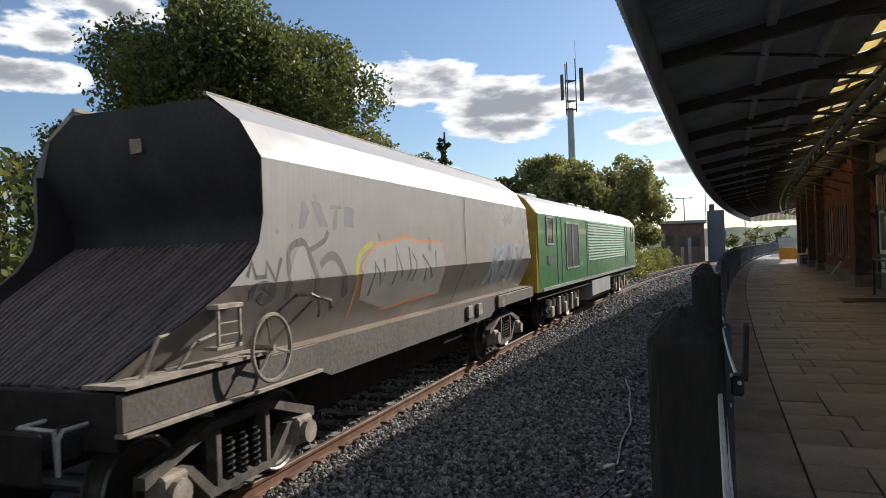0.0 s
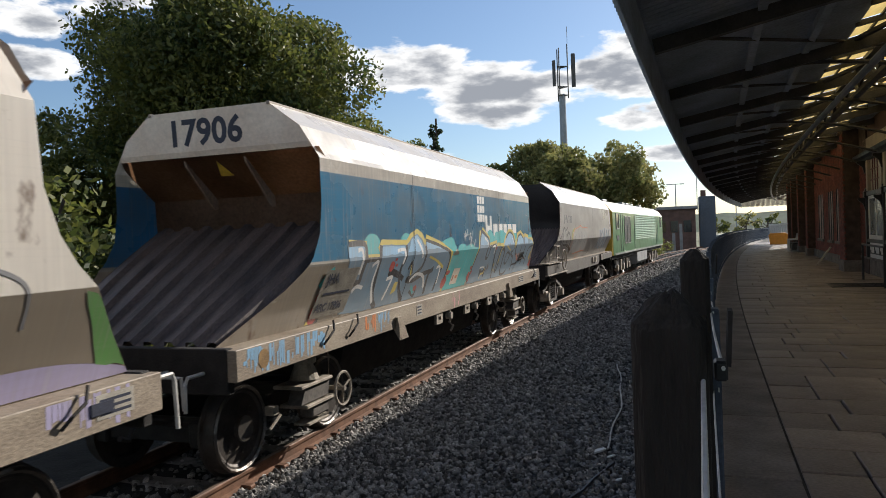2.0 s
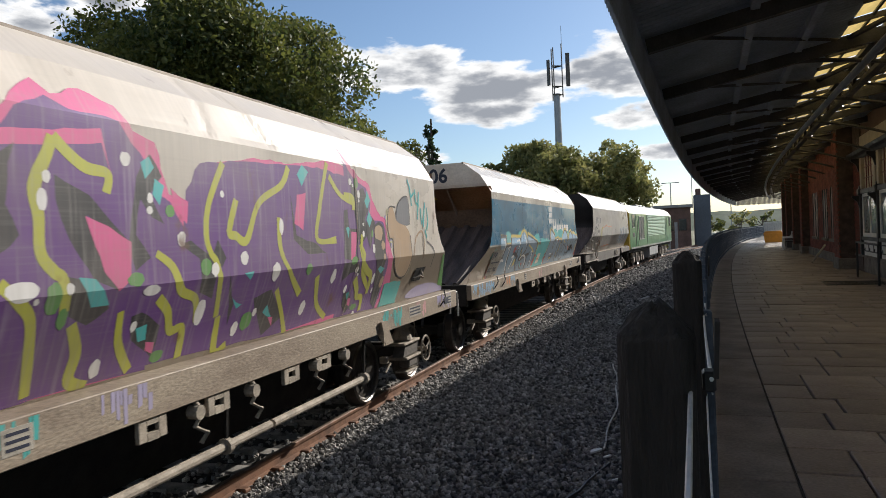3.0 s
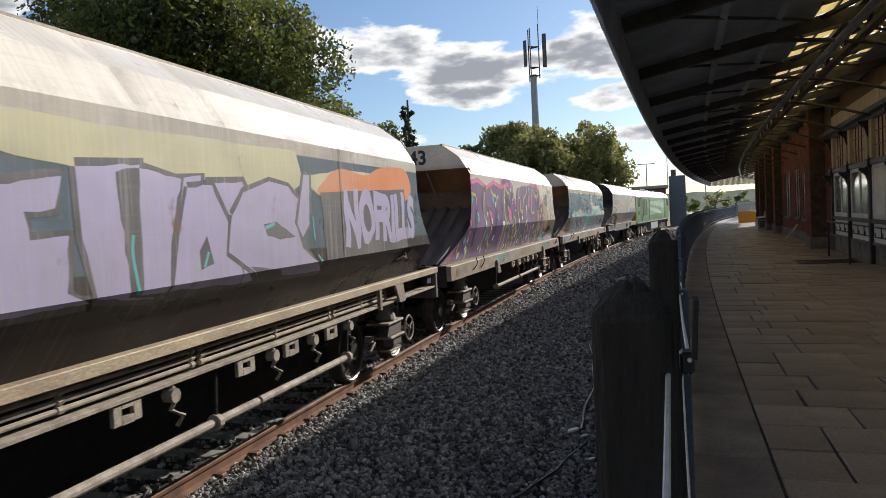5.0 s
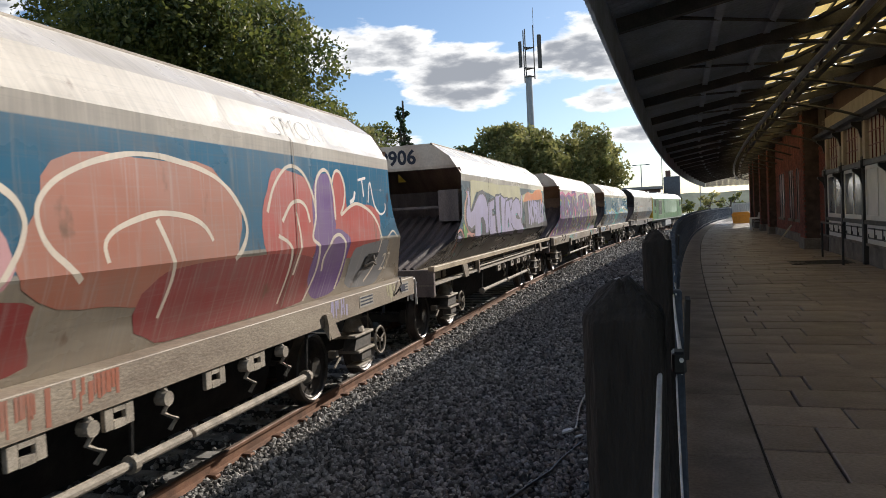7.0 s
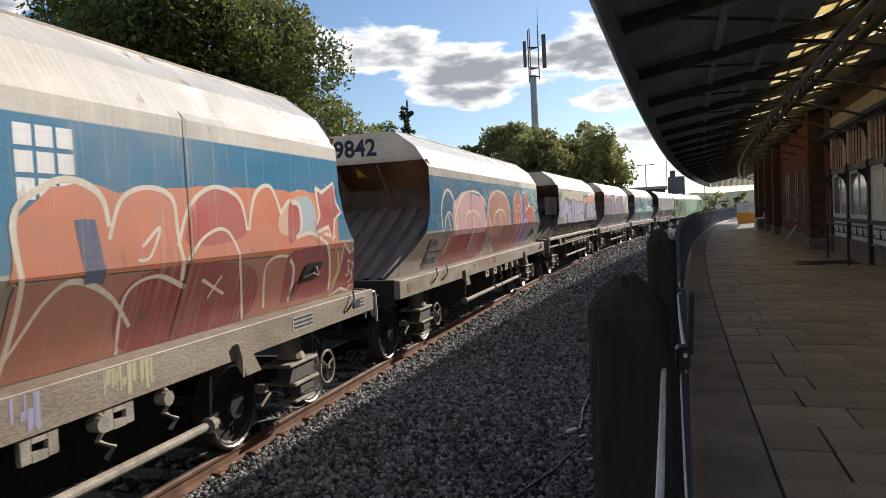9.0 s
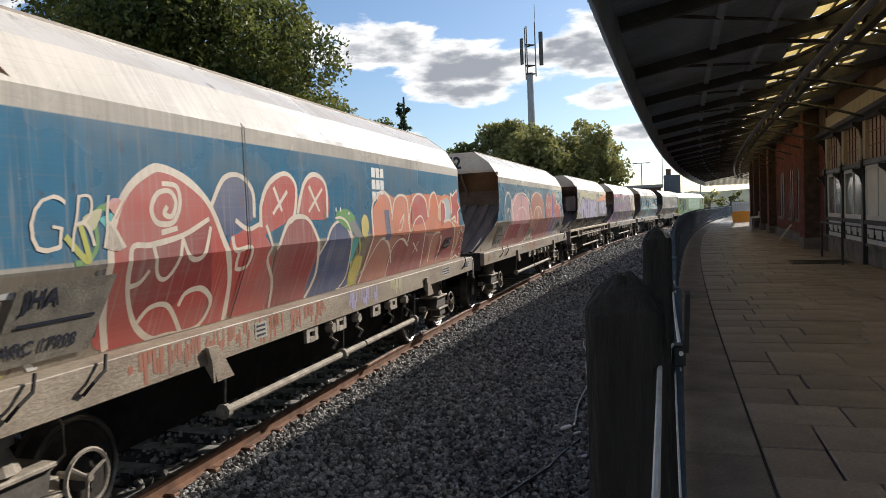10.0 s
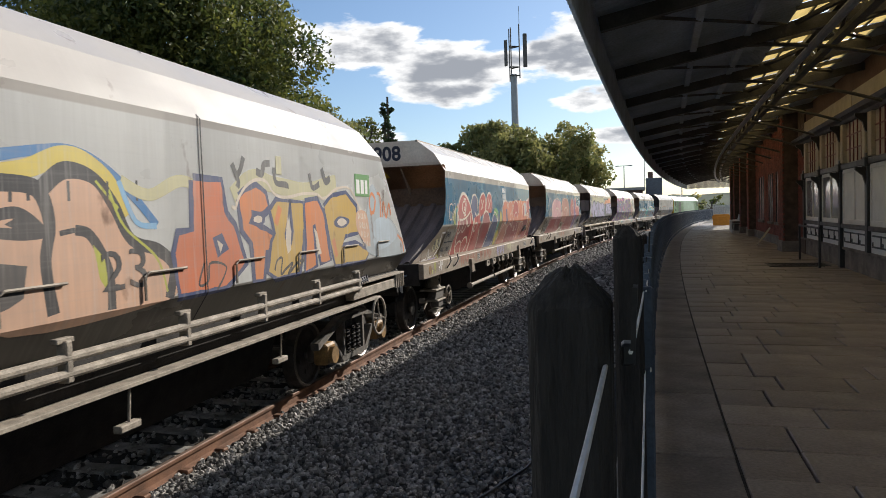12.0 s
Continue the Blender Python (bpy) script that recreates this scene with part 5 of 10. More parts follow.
def bogie_cast(wagon, y, boxes=M_DUST):
    """Three-piece bogie with cast side frames outside the wheels."""
    bm = bmesh.new()
    box(bm, -0.95, 0.95, -0.22, 0.22, 0.42, 0.74, 0.02)
    b = part("bogie", bm, M_IRON, wagon)
    b.matrix_basis = pose(0, y, 0)
    for dy in (-1.0, 1.0):
        wheelset(b, dy)
    for s in (-1, 1):
        bm = bmesh.new()
        a, c = s * 0.98, s * 1.10
        # frame as top chord, bottom chord and pillars round two windows
        prism(bm, [(-1.28, 0.56), (-0.95, 0.66), (-0.45, 0.82), (0.45, 0.82), (0.95, 0.66), (1.28, 0.56), (1.28, 0.66), (0.95, 0.76), (0.48, 0.90), (-0.48, 0.90), (-0.95, 0.76), (-1.28, 0.66)], "x", a, c)
        prism(bm, [(-0.85, 0.60), (-0.50, 0.24), (0.50, 0.24), (0.85, 0.60), (0.74, 0.60), (0.44, 0.32), (-0.44, 0.32), (-0.74, 0.60)], "x", a, c)
        for y0 in (-0.42, 0.34):
            box(bm, min(a, c), max(a, c), y0, y0 + 0.08, 0.30, 0.84, 0.008)
        part("side_frame", bm, M_CAST, b)
        for dy in (-1.0, 1.0):
            bm = bmesh.new()
            box(bm, min(s * 0.95, s * 1.16), max(s * 0.95, s * 1.16), dy - 0.16, dy + 0.16, 0.33, 0.62, 0.03)
            cyl(bm, (s * 1.14, dy, 0.46), (s * 1.22, dy, 0.46), 0.12, n=14)
            part("axlebox", bm, boxes, b, "pale dusted axlebox")
        for k in range(3):
            bm = bmesh.new()
            tube(bm, [(s * 1.04 + 0.062 * math.cos(j * 0.785), -0.2 + 0.2 * k + 0.062 * math.sin(j * 0.785), 0.34 + 0.0075 * j) for j in range(49)], 0.016, 5)
            part("coil_spring", bm, M_IRON, b)
    return b


def handwheel(parent, y, z, x, r, name="handbrake_wheel"):
    bm = bmesh.new()
    ring(bm, (x, y, z), (1, 0, 0), r, 0.02, 32, 6)
    for i in range(3):
        a = i * 2.094 + 1.8
        cyl(bm, (x, y, z), (x, y + r * math.cos(a), z + r * math.sin(a)), 0.014, n=5)
    cyl(bm, (x - 0.2, y, z), (x + 0.03, y, z), 0.03, n=8)
    part(name, bm, M_DUST, parent, "pale spoked handbrake wheel")


def hopper_ends(w, shape, number, dark=False, slope=M_SLOPE, ribs=9, gap=False, back=0.0):
    """Recessed ends: upper panel, tucked-under panel, short upright, ribbed slope sheet."""
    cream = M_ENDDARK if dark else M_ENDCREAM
    for end in (0, 1):
        def Y(d):
            return d + back if end == 0 else LEN - d * (0.62 if d > 0.3 else 1.0)
        # dark wagon: end sheet and side lining both near-black
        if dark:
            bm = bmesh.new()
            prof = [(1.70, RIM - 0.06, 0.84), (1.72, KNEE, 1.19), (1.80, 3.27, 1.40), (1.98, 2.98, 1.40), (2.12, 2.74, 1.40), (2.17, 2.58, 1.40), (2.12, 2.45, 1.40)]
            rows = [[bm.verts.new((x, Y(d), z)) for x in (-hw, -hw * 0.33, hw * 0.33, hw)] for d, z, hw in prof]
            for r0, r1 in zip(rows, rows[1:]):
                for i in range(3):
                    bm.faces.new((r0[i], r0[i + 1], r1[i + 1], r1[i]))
            part("end_panel", bm, cream, w, "near-black curved end sheet", True)
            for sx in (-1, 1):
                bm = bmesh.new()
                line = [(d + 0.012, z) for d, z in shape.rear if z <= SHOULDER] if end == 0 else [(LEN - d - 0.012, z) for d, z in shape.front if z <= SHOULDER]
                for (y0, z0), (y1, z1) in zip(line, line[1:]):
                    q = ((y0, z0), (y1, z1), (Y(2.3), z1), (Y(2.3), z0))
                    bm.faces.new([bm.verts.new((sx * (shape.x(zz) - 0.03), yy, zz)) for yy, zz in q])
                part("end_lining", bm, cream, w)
            if end == 0:
                bm = bmesh.new()
                box(bm, 0.10, 0.24, 1.735, 1.745, 3.42, 3.61, 0, pose(0, 0, 0, 0, -4, 0))
                part("warning_plate", bm, M_TUCK, w, "small pale warning plate")
        if not dark:
            bm = bmesh.new()
            ys = [(1.57, RIM, 0.82), (1.59, KNEE, 1.20), (1.60, 3.46, 1.305), (1.62, 3.40, 1.34)]
            if end == 1:
                ys = [(1.05 / 0.62, RIM, 0.82), (1.0 / 0.62, KNEE, 1.20), (0.99 / 0.62, 3.46, 1.305), (0.97 / 0.62, 3.40, 1.34)]
            rows = [[bm.verts.new((x, Y(d), z)) for x in (-hw, -hw * 0.33, hw * 0.33, hw)] for d, z, hw in ys]
            for r0, r1 in zip(rows, rows[1:]):
                for i in range(3):
                    bm.faces.new((r0[i], r0[i + 1], r1[i + 1], r1[i]) if end == 0 else (r0[i + 1], r0[i], r1[i], r1[i + 1]))
            part("end_panel", bm, cream, w)
            bm = bmesh.new()
            rows = [[bm.verts.new((x, Y(d), z)) for x in (-hw, hw)] for d, z, hw in ((1.64, 3.40, 1.40), (2.25, 2.94, 1.40), (2.27, 2.52 - back * 0.45, 1.40))]
            for r0, r1 in zip(rows, rows[1:]):
                bm.faces.new((r0[0], r0[1], r1[1], r1[0]))
            bmesh.ops.solidify(bm, geom=bm.faces[:], thickness=0.012)
            part("tuck_panel", bm, M_SLOPE_PALE if gap else M_TUCK, w)
        # slope sheet
        if end == 0:
            bm = corrugated(shape, -1.38, 1.38, 0.20, 1.40, 2.27 + back, 2.55 - back * 0.45, ribs, 0.022 if dark else 0.055)
        else:
            bm = corrugated(shape, -1.10, 1.10, LEN - 0.10, 1.38, LEN - 2.27 * 0.62, 2.55, ribs, 0.055)
        part("slope_sheet", bm, slope, w, "scoured ribbed slope sheet")
        if not dark and not gap:
            for x in (-0.42, 0.42):
                bm = bmesh.new()
                sgn = 1 if end == 0 else 0.62
                pts = [(1.66, 3.36), (2.25, 2.92), (2.27, 2.80), (2.18, 2.80), (1.68, 3.30)]
                prism(bm, [(Y(a), b) for a, b in pts], "x", x - 0.012, x + 0.012)
                part("end_rib", bm, M_TUCK, w)
        if gap and end == 0:
            for x0, x1 in ((-1.2, -0.72), (0.85, 1.3)):
                bm = bmesh.new()
                box(bm, x0, x1, 1.75 + back, 1.80 + back, 2.28, 2.95, 0.01)
                part("end_post", bm, M_SLOPE_PALE, w)
            bm = bmesh.new()
            box(bm, -0.72, 0.85, 1.76 + back, 1.86 + back, 2.56, 2.62, 0.01)
            part("end_bar", bm, M_SLOPE_PALE, w)
    # hidden bulkheads under the slope sheets and the covered top
    bm = bmesh.new()
    rows = [[bm.verts.new((x, y, RIM - 0.10)) for x in (-0.82, 0.82)] for y in (shape.rear[-1][0] + 0.05, LEN - shape.front[-1][0] - 0.05)]
    bm.faces.new((rows[0][0], rows[0][1], rows[1][1], rows[1][0]))
    part("load", bm, M_SLOPE_PALE, w, "dusty aggregate inside the hopper")
    bm = bmesh.new()
    for s in (-1, 1):
        box(bm, s * 0.82 - 0.02, s * 0.82 + 0.02, shape.rear[-1][0], LEN - shape.front[-1][0], RIM - 0.03, RIM + 0.012, 0.006)
    part("top_rim", bm, M_SOLE if not dark else M_DUST, w)
    bm = bmesh.new()
    prism(bm, [(-1.10, 1.36), (1.10, 1.36), (0.70, 0.95), (0.52, 0.34), (-0.52, 0.34), (-0.70, 0.95)], "y", 3.4, LEN - 3.4)
    part("discharge_chute", bm, M_IRON, w)
    # warning triangle
    if number:
        decal_end(w, number, 0.42, back, 3.535, -0.03)
        bm = bmesh.new()
        prism(bm, [(-0.09, 3.18), (0.09, 3.18), (0.0, 3.34)], "y", 1.66 + back, 1.67 + back)
        for v in bm.verts:
            v.co.y += (3.34 - v.co.z) * 1.32 + 0.04
        part("warning_sign", bm, M_YELLOW, w, "yellow warning triangle")


def buffers(w, y, sgn):
    for x in (-0.87, 0.87):
        bm = bmesh.new()
        cyl(bm, (x, y, 1.06), (x, y + sgn * 0.30, 1.06), 0.13, 0.10, n=14)
        cyl(bm, (x, y + sgn * 0.30, 1.06), (x, y + sgn * 0.42, 1.06), 0.07, n=12)
        box(bm, x - 0.24, x + 0.24, min(y + sgn * 0.42, y + sgn * 0.455), max(y + sgn * 0.42, y + sgn * 0.455), 0.88, 1.24, 0.02)
        part("buffer", bm, M_IRON, w, "dark steel buffer")


def solebar_fittings(w, x, z_low, tri, brackets, pipe=True):
    """Gussets, lifting brackets, levers and the long brake shaft under the solebar."""
    for y in tri:
        bm = bmesh.new()
        prism(bm, [(y - 0.03, z_low + 0.16), (y + 0.12, z_low + 0.16), (y + 0.34, z_low - 0.16), (y + 0.08, z_low - 0.16)], "x", x + 0.012, x + 0.05)
        prism(bm, [(x - 0.1, z_low + 0.1), (x + 0.05, z_low + 0.1), (x + 0.05, z_low - 0.16)], "y", y + 0.02, y + 0.05)
        part("gusset", bm, M_SOLE, w)
    for y in brackets:
        bm = bmesh.new()
        box(bm, x - 0.06, x - 0.02, y - 0.15, y - 0.06, z_low - 0.17, z_low, 0.006)
        box(bm, x - 0.06, x - 0.02, y + 0.06, y + 0.15, z_low - 0.17, z_low, 0.006)
        box(bm, x - 0.06, x - 0.02, y - 0.06, y + 0.06, z_low - 0.17, z_low - 0.11, 0)
        box(bm, x - 0.06, x - 0.02, y - 0.06, y + 0.06, z_low - 0.05, z_low, 0)
        part("lifting_bracket", bm, M_DUST, w)
        bm = bmesh.new()
        tube(bm, [(x - 0.04, y + 0.5, z_low), (x, y + 0.55, z_low - 0.10), (x - 0.02, y + 0.47, z_low - 0.2), (x, y + 0.6, z_low - 0.28), (x - 0.03, y + 0.55, z_low - 0.36)], 0.022, 5)
        cyl(bm, (x - 0.08, y + 0.5, z_low - 0.09), (x + 0.02, y + 0.5, z_low - 0.09), 0.06, n=10)
        part("release_lever", bm, M_DUST, w)
    if pipe:
        bm = bmesh.new()
        cyl(bm, (x - 0.12, 3.9, 0.60), (x - 0.12, 7.3, 0.60), 0.042, n=10)
        cyl(bm, (x - 0.12, 7.35, 0.60), (x - 0.12, 9.6, 0.60), 0.042, n=10)
        for y in (3.95, 6.6, 9.5):
            cyl(bm, (x - 0.12, y - 0.03, 0.60), (x - 0.12, y + 0.03, 0.60), 0.075, n=10)
        part("brake_shaft", bm, M_DUST, w, "pale dusted brake shaft")
        for y in (3.95, 6.6, 9.5):
            bm = bmesh.new()
            tube(bm, [(x - 0.12, y, 0.6), (x - 0.1, y + 0.02, z_low)], 0.02, 5)
            part("shaft_hanger", bm, M_IRON, w)


def hopper(name_label, livery_key, number, solebar="deep", slope=M_SLOPE, shape=None, gap=False, dark=False, ribs=9, group="hopper wagons of the train"):
    w = thing("hopper_wagon", name_label, "hopper wagon", group)
    sh = shape or Hopper()
    for s in (1, -1):
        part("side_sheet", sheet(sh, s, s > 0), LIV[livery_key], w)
    hopper_ends(w, sh, number, dark, slope, ribs, gap, 0.38 if gap else 0.0)
    # vertical seams on the platform side
    for y in (4.3, 9.2):
        bm = bmesh.new()
        for z0, z1 in ((sh.bottom + 0.03, sh.fold), (sh.fold, SHOULDER), (SHOULDER, RIM - 0.03)):
            a, b = sh.x(z0) + 0.013, sh.x(z1) + 0.013
            vs = [bm.verts.new((a, y, z0)), bm.verts.new((a, y + 0.018, z0)), bm.verts.new((b, y + 0.018, z1)), bm.verts.new((b, y, z1))]
            bm.faces.new(vs)
        bmesh.ops.solidify(bm, geom=bm.faces[:], thickness=0.006)
        part("seam", bm, M_ENDDARK if y < 5 else M_SOLE, w)
    if solebar == "deep":
        for s in (1, -1):
            bm = bmesh.new()
            x0, x1 = (1.30, 1.40) if s > 0 else (-1.40, -1.30)
            box(bm, x0, x1, 0.0, LEN, 1.12, 1.41, 0.008)
            part("solebar", bm, M_SOLE, w)
            bm = bmesh.new()
            box(bm, min(s * 1.08, s * 1.305), max(s * 1.08, s * 1.305), 0.1, LEN - 0.1, 1.392, 1.409)
            part("ledge", bm, M_SOLE, w)
        for y in (0.0, LEN - 0.1):
            bm = bmesh.new()
            box(bm, -1.30, 1.30, y, y + 0.1, 1.0, 1.42, 0.01)
            part("headstock", bm, M_IRON, w)
        bm = bmesh.new()
        box(bm, -0.25, 0.25, 0.1, LEN - 0.1, 0.9, 1.2, 0)
        part("centre_sill", bm, M_IRON, w)
        solebar_fittings(w, 1.40, 1.12, (3.55, 9.8), (5.6, 6.4, 7.6, 8.3) if number != "17906" else (5.4, 6.9, 8.4, 9.0), number != "17906")
        # discs, stencils, data panel
        bm = bmesh.new()
        cyl(bm, (1.401, 0.42, 1.27), (1.405, 0.42, 1.27), 0.09, n=18)
        part("disc_mark", bm, M_GOLD, w, "orange stencil disc")
        for y, z, ww, hh in ((4.35, 1.2, 0.22, 0.16), (10.9, 1.2, 0.5, 0.15), (12.6, 1.2, 0.35, 0.17)):
            bm = bmesh.new()
            box(bm, 1.40, 1.404, y, y + ww, z, z + hh)
            part("stencil_panel", bm, M_PLATE, w)
            for k in range(3):
                bm = bmesh.new()
                box(bm, 1.404, 1.406, y + 0.03, y + ww - 0.03, z + 0.025 + 0.045 * k, z + 0.045 + 0.045 * k)
                part("stencil_bar", bm, M_INK, w)
        # lamp irons, hooks and grab handles
        for y in (1.55, 2.15, 12.3):
            bm = bmesh.new()
            tube(bm, [(1.41, y, 1.22), (1.46, y + 0.05, 1.30), (1.46, y + 0.16, 1.36), (1.42, y + 0.22, 1.46)], 0.013, 5)
            part("rope_hook", bm, M_IRON, w)
        bm = bmesh.new()
        tube(bm, [(1.36, LEN + 0.005, 1.36), (1.36, LEN + 0.16, 1.36), (1.36, LEN + 0.19, 1.30), (1.36, LEN + 0.21, 0.92)], 0.018, 6)
        part("grab_handle", bm, M_WHITEBAR, w, "white bent grab handle")
    bm = bmesh.new()
    box(bm, 1.40, 1.415, 12.55, 12.75, 1.24, 1.32)
    part("label_clip", bm, M_INK, w)
    # door pocket near the leading end: a dark plate, the shade inside as colour
    bm = bmesh.new()
    pts = [(11.35, 1.70), (11.75, 1.70), (11.85, 1.90), (11.42, 1.90)]
    vs = [bm.verts.new((sh.x(z) + 0.016, y, z)) for y, z in pts]
    bm.faces.new(vs)
    bmesh.ops.solidify(bm, geom=bm.faces[:], thickness=0.004)
    part("hatch", bm, M_ENDDARK, w, "dark plate on the side sheet, drawn as the shade inside a hatch")
    bm = bmesh.new()
    tube(bm, [(sh.x(1.75) + 0.03, 11.4, 1.74), (sh.x(1.75) + 0.10, 11.5, 1.78), (sh.x(1.75) + 0.10, 11.62, 1.74), (sh.x(1.75) + 0.06, 11.66, 1.86)], 0.018, 5)
    part("hatch_catch", bm, M_DUST, w)
    return w, sh


def sole_paint(w, runs):
    """Overspray of the graffiti on the solebar."""
    rng = random.Random(len(runs) * 7 + int(runs[0][0] * 100))
    for y0, y1, col in runs:
        bm = bmesh.new()
        y = y0
        while y < y1:
            d = rng.uniform(0.015, 0.06)
            if rng.random() < 0.72:
                lo = rng.uniform(1.14, 1.30)
                hi = rng.choice((1.395, 1.395, rng.uniform(lo + 0.03, 1.39)))
                bm.faces.new([bm.verts.new((1.4018, a, z)) for a, z in ((y, lo), (y + d * 0.8, lo + rng.uniform(-0.02, 0.02)), (y + d, hi), (y + d * 0.1, hi))])
            y += d
        part("overspray", bm, PAINT[col], w)["kind"] = "stuff"


def data_panel(w, sh, code):
    bm = bmesh.new()
    vs = [bm.verts.new((sh.x(z) + 0.02, y, z)) for y, z in ((1.62, 1.48), (2.45, 1.48), (2.55, 2.02), (1.72, 2.02))]
    bm.faces.new(vs)
    bmesh.ops.solidify(bm, geom=bm.faces[:], thickness=0.003)
    part("data_panel", bm, M_PLATE, w, "grey painted data panel")
    side_text(w, sh, "JHA", 0.17, 1.78, 1.86, M_INK, 0.026)
    bm = bmesh.new()
    vs = [bm.verts.new((sh.x(q) + 0.026, y, q)) for y, q in ((1.76, 1.735), (2.42, 1.735), (2.42, 1.76), (1.76, 1.76))]
    bm.faces.new(vs)
    part("stencil_bar", bm, M_INK, w)
    side_text(w, sh, "ARC " + code, 0.13, 1.68, 1.55, M_INK, 0.026)


def logo_blocks(side, y, z, lettered=True, step=0.17, rows=3):
    """Three by three white squares and a row of plain white bars."""
    for i in range(3):
        for j in range(rows):
            bm = bmesh.new()
            a, b = y + i * step, z - j * step * 1.02
            bm.faces.new([bm.verts.new(p) for p in ((a, b, 0), (a + step * 0.82, b, 0), (a + step * 0.82, b + step * 0.82, 0), (a, b + step * 0.82, 0))])
            side.put(bm, "white", "logo_square")
    if lettered:
        bars = ((0.54, 0.14, 0.50), (0.86, 0.14, 0.50), (0.68, 0.18, 0.1), (1.12, 0.33, 0.34), (1.54, 0.33, 0.34), (1.96, 0.28, 0.34), (2.34, 0.34, 0.34), (2.78, 0.36, 0.34))
        for dy, ww, hh in bars:
            bm = bmesh.new()
            a, b = y + dy, z - 2 * step - 0.38
            if hh < 0.2:
                b += 0.2
            bm.faces.new([bm.verts.new(p) for p in ((a, b, 0), (a + ww, b, 0), (a + ww, b + hh, 0), (a, b + hh, 0))])
            side.put(bm, "white", "logo_bar")


def art_blue(S):
    """The spray paint on this wagon, coat upon coat."""
    S.blob(8.48, 2.31, 0.25, 0.14, "aqua", seed=0)
    S.blob(9.03, 2.3, 0.25, 0.12, "aqua", seed=1)
    S.blob(9.41, 2.29, 0.34, 0.16, "aqua", seed=2)
    S.blob(10.55, 2.26, 0.31, 0.13, "aqua", seed=3)
    S.blob(12.15, 2.22, 0.33, 0.11, "aqua", seed=4)
    S.blob(7.16, 2.11, 0.27, 0.09, "aqua", seed=5)
    S.fill([(7.1, 2.14), (7.66, 2.13), (7.74, 2.15), (7.67, 1.91), (7.58, 1.55), (7.3, 1.42)], "aqua")
    S.fill([(6.07, 2.02), (6.74, 2.04), (7.48, 2.03), (7.46, 1.42), (6.04, 1.42), (6.01, 1.75)], "aqua")
    S.blob(4.08, 2.3, 0.17, 0.12, "aqua", seed=8)
    S.blob(5.88, 2.16, 0.42, 0.17, "aqua", seed=9)
    S.blob(6.63, 2.12, 0.25, 0.09, "aqua", seed=10)
    S.blob(7.06, 2.1, 0.31, 0.08, "aqua", seed=11)
    S.blob(8.48, 2.27, 0.33, 0.13, "aqua", seed=12)
    S.blob(9.49, 2.28, 0.36, 0.13, "aqua", seed=13)
    S.blob(2.87, 2.25, 0.26, 0.18, "aqua", seed=14)
    S.blob(4.0, 2.32, 0.18, 0.1, "aqua", seed=15)
    S.line([(7.59, 1.52), (7.61, 1.75), (7.67, 2.15), (7.77, 2.41), (7.87, 2.39), (7.93, 2.46), (8.4, 2.28), (8.41, 2.15), (8.96, 2.19), (9.0, 2.11), (9.06, 2.14), (9.4, 2.12), (9.56, 2.13), (9.78, 2.32), (10.04, 2.44), (10.35, 2.41), (10.57, 2.25), (10.67, 2.06), (10.75, 2.16), (10.87, 2.33), (11.19, 2.39), (11.49, 2.28), (11.57, 2.25), (11.64, 2.32), (11.97, 2.28), (12.05, 2.2), (12.47, 2.22), (12.67, 2.09), (12.63, 1.62)], 0.11, "yellow", False)
    S.fill([(7.61, 1.43), (7.62, 1.7), (7.69, 2.14), (7.79, 2.39), (7.92, 2.44), (8.36, 2.27), (8.4, 2.13), (8.93, 2.17), (9.02, 2.11), (9.39, 2.1), (9.59, 2.07), (9.78, 2.28), (10.04, 2.4), (10.33, 2.37), (10.51, 2.21), (10.68, 2.0), (10.78, 2.15), (10.9, 2.3), (11.21, 2.36), (11.48, 2.26), (11.74, 2.28), (11.97, 2.24), (12.45, 2.19), (12.64, 2.07), (12.57, 1.75), (13.09, 1.42), (11.06, 1.42), (9.21, 1.42)], "steel")
    S.fill([(7.73, 2.16), (7.81, 2.37), (7.92, 2.42), (8.36, 2.26), (8.38, 2.15)], "powder")
    S.fill([(8.42, 2.14), (8.93, 2.16), (8.95, 2.13)], "powder")
    S.fill([(9.57, 2.13), (9.79, 2.29), (10.05, 2.4), (10.33, 2.36), (10.51, 2.22), (10.56, 2.12)], "powder")
    S.fill([(10.78, 2.12), (10.93, 2.29), (11.21, 2.34), (11.41, 2.24), (11.48, 2.12)], "powder")
    S.fill([(11.58, 2.12), (11.64, 2.27), (11.94, 2.24), (12.0, 2.12)], "powder")
    S.fill([(12.1, 2.11), (12.43, 2.18), (12.55, 2.11)], "powder")
    S.line([(7.58, 1.47), (7.62, 1.76), (7.72, 2.16), (7.82, 2.37), (7.92, 2.42), (8.37, 2.26), (8.39, 2.11)], 0.07, "black")
    S.line([(8.42, 2.11), (8.91, 2.15)], 0.06, "black")
    S.line([(8.3, 2.11), (8.35, 1.92), (8.48, 1.88), (8.52, 1.99), (8.5, 2.11)], 0.07, "black")
    S.line([(8.92, 2.13), (9.11, 1.78), (9.33, 1.42)], 0.07, "black")
    S.line([(9.37, 2.09), (9.46, 1.6), (9.57, 1.61), (9.47, 2.08)], 0.07, "black")
    S.line([(9.49, 2.04), (9.78, 1.98), (9.95, 1.54), (10.26, 1.45), (10.51, 1.52)], 0.07, "black")
    S.line([(10.06, 1.74), (10.06, 1.94), (10.39, 1.88), (10.25, 1.69), (10.06, 1.74)], 0.06, "black")
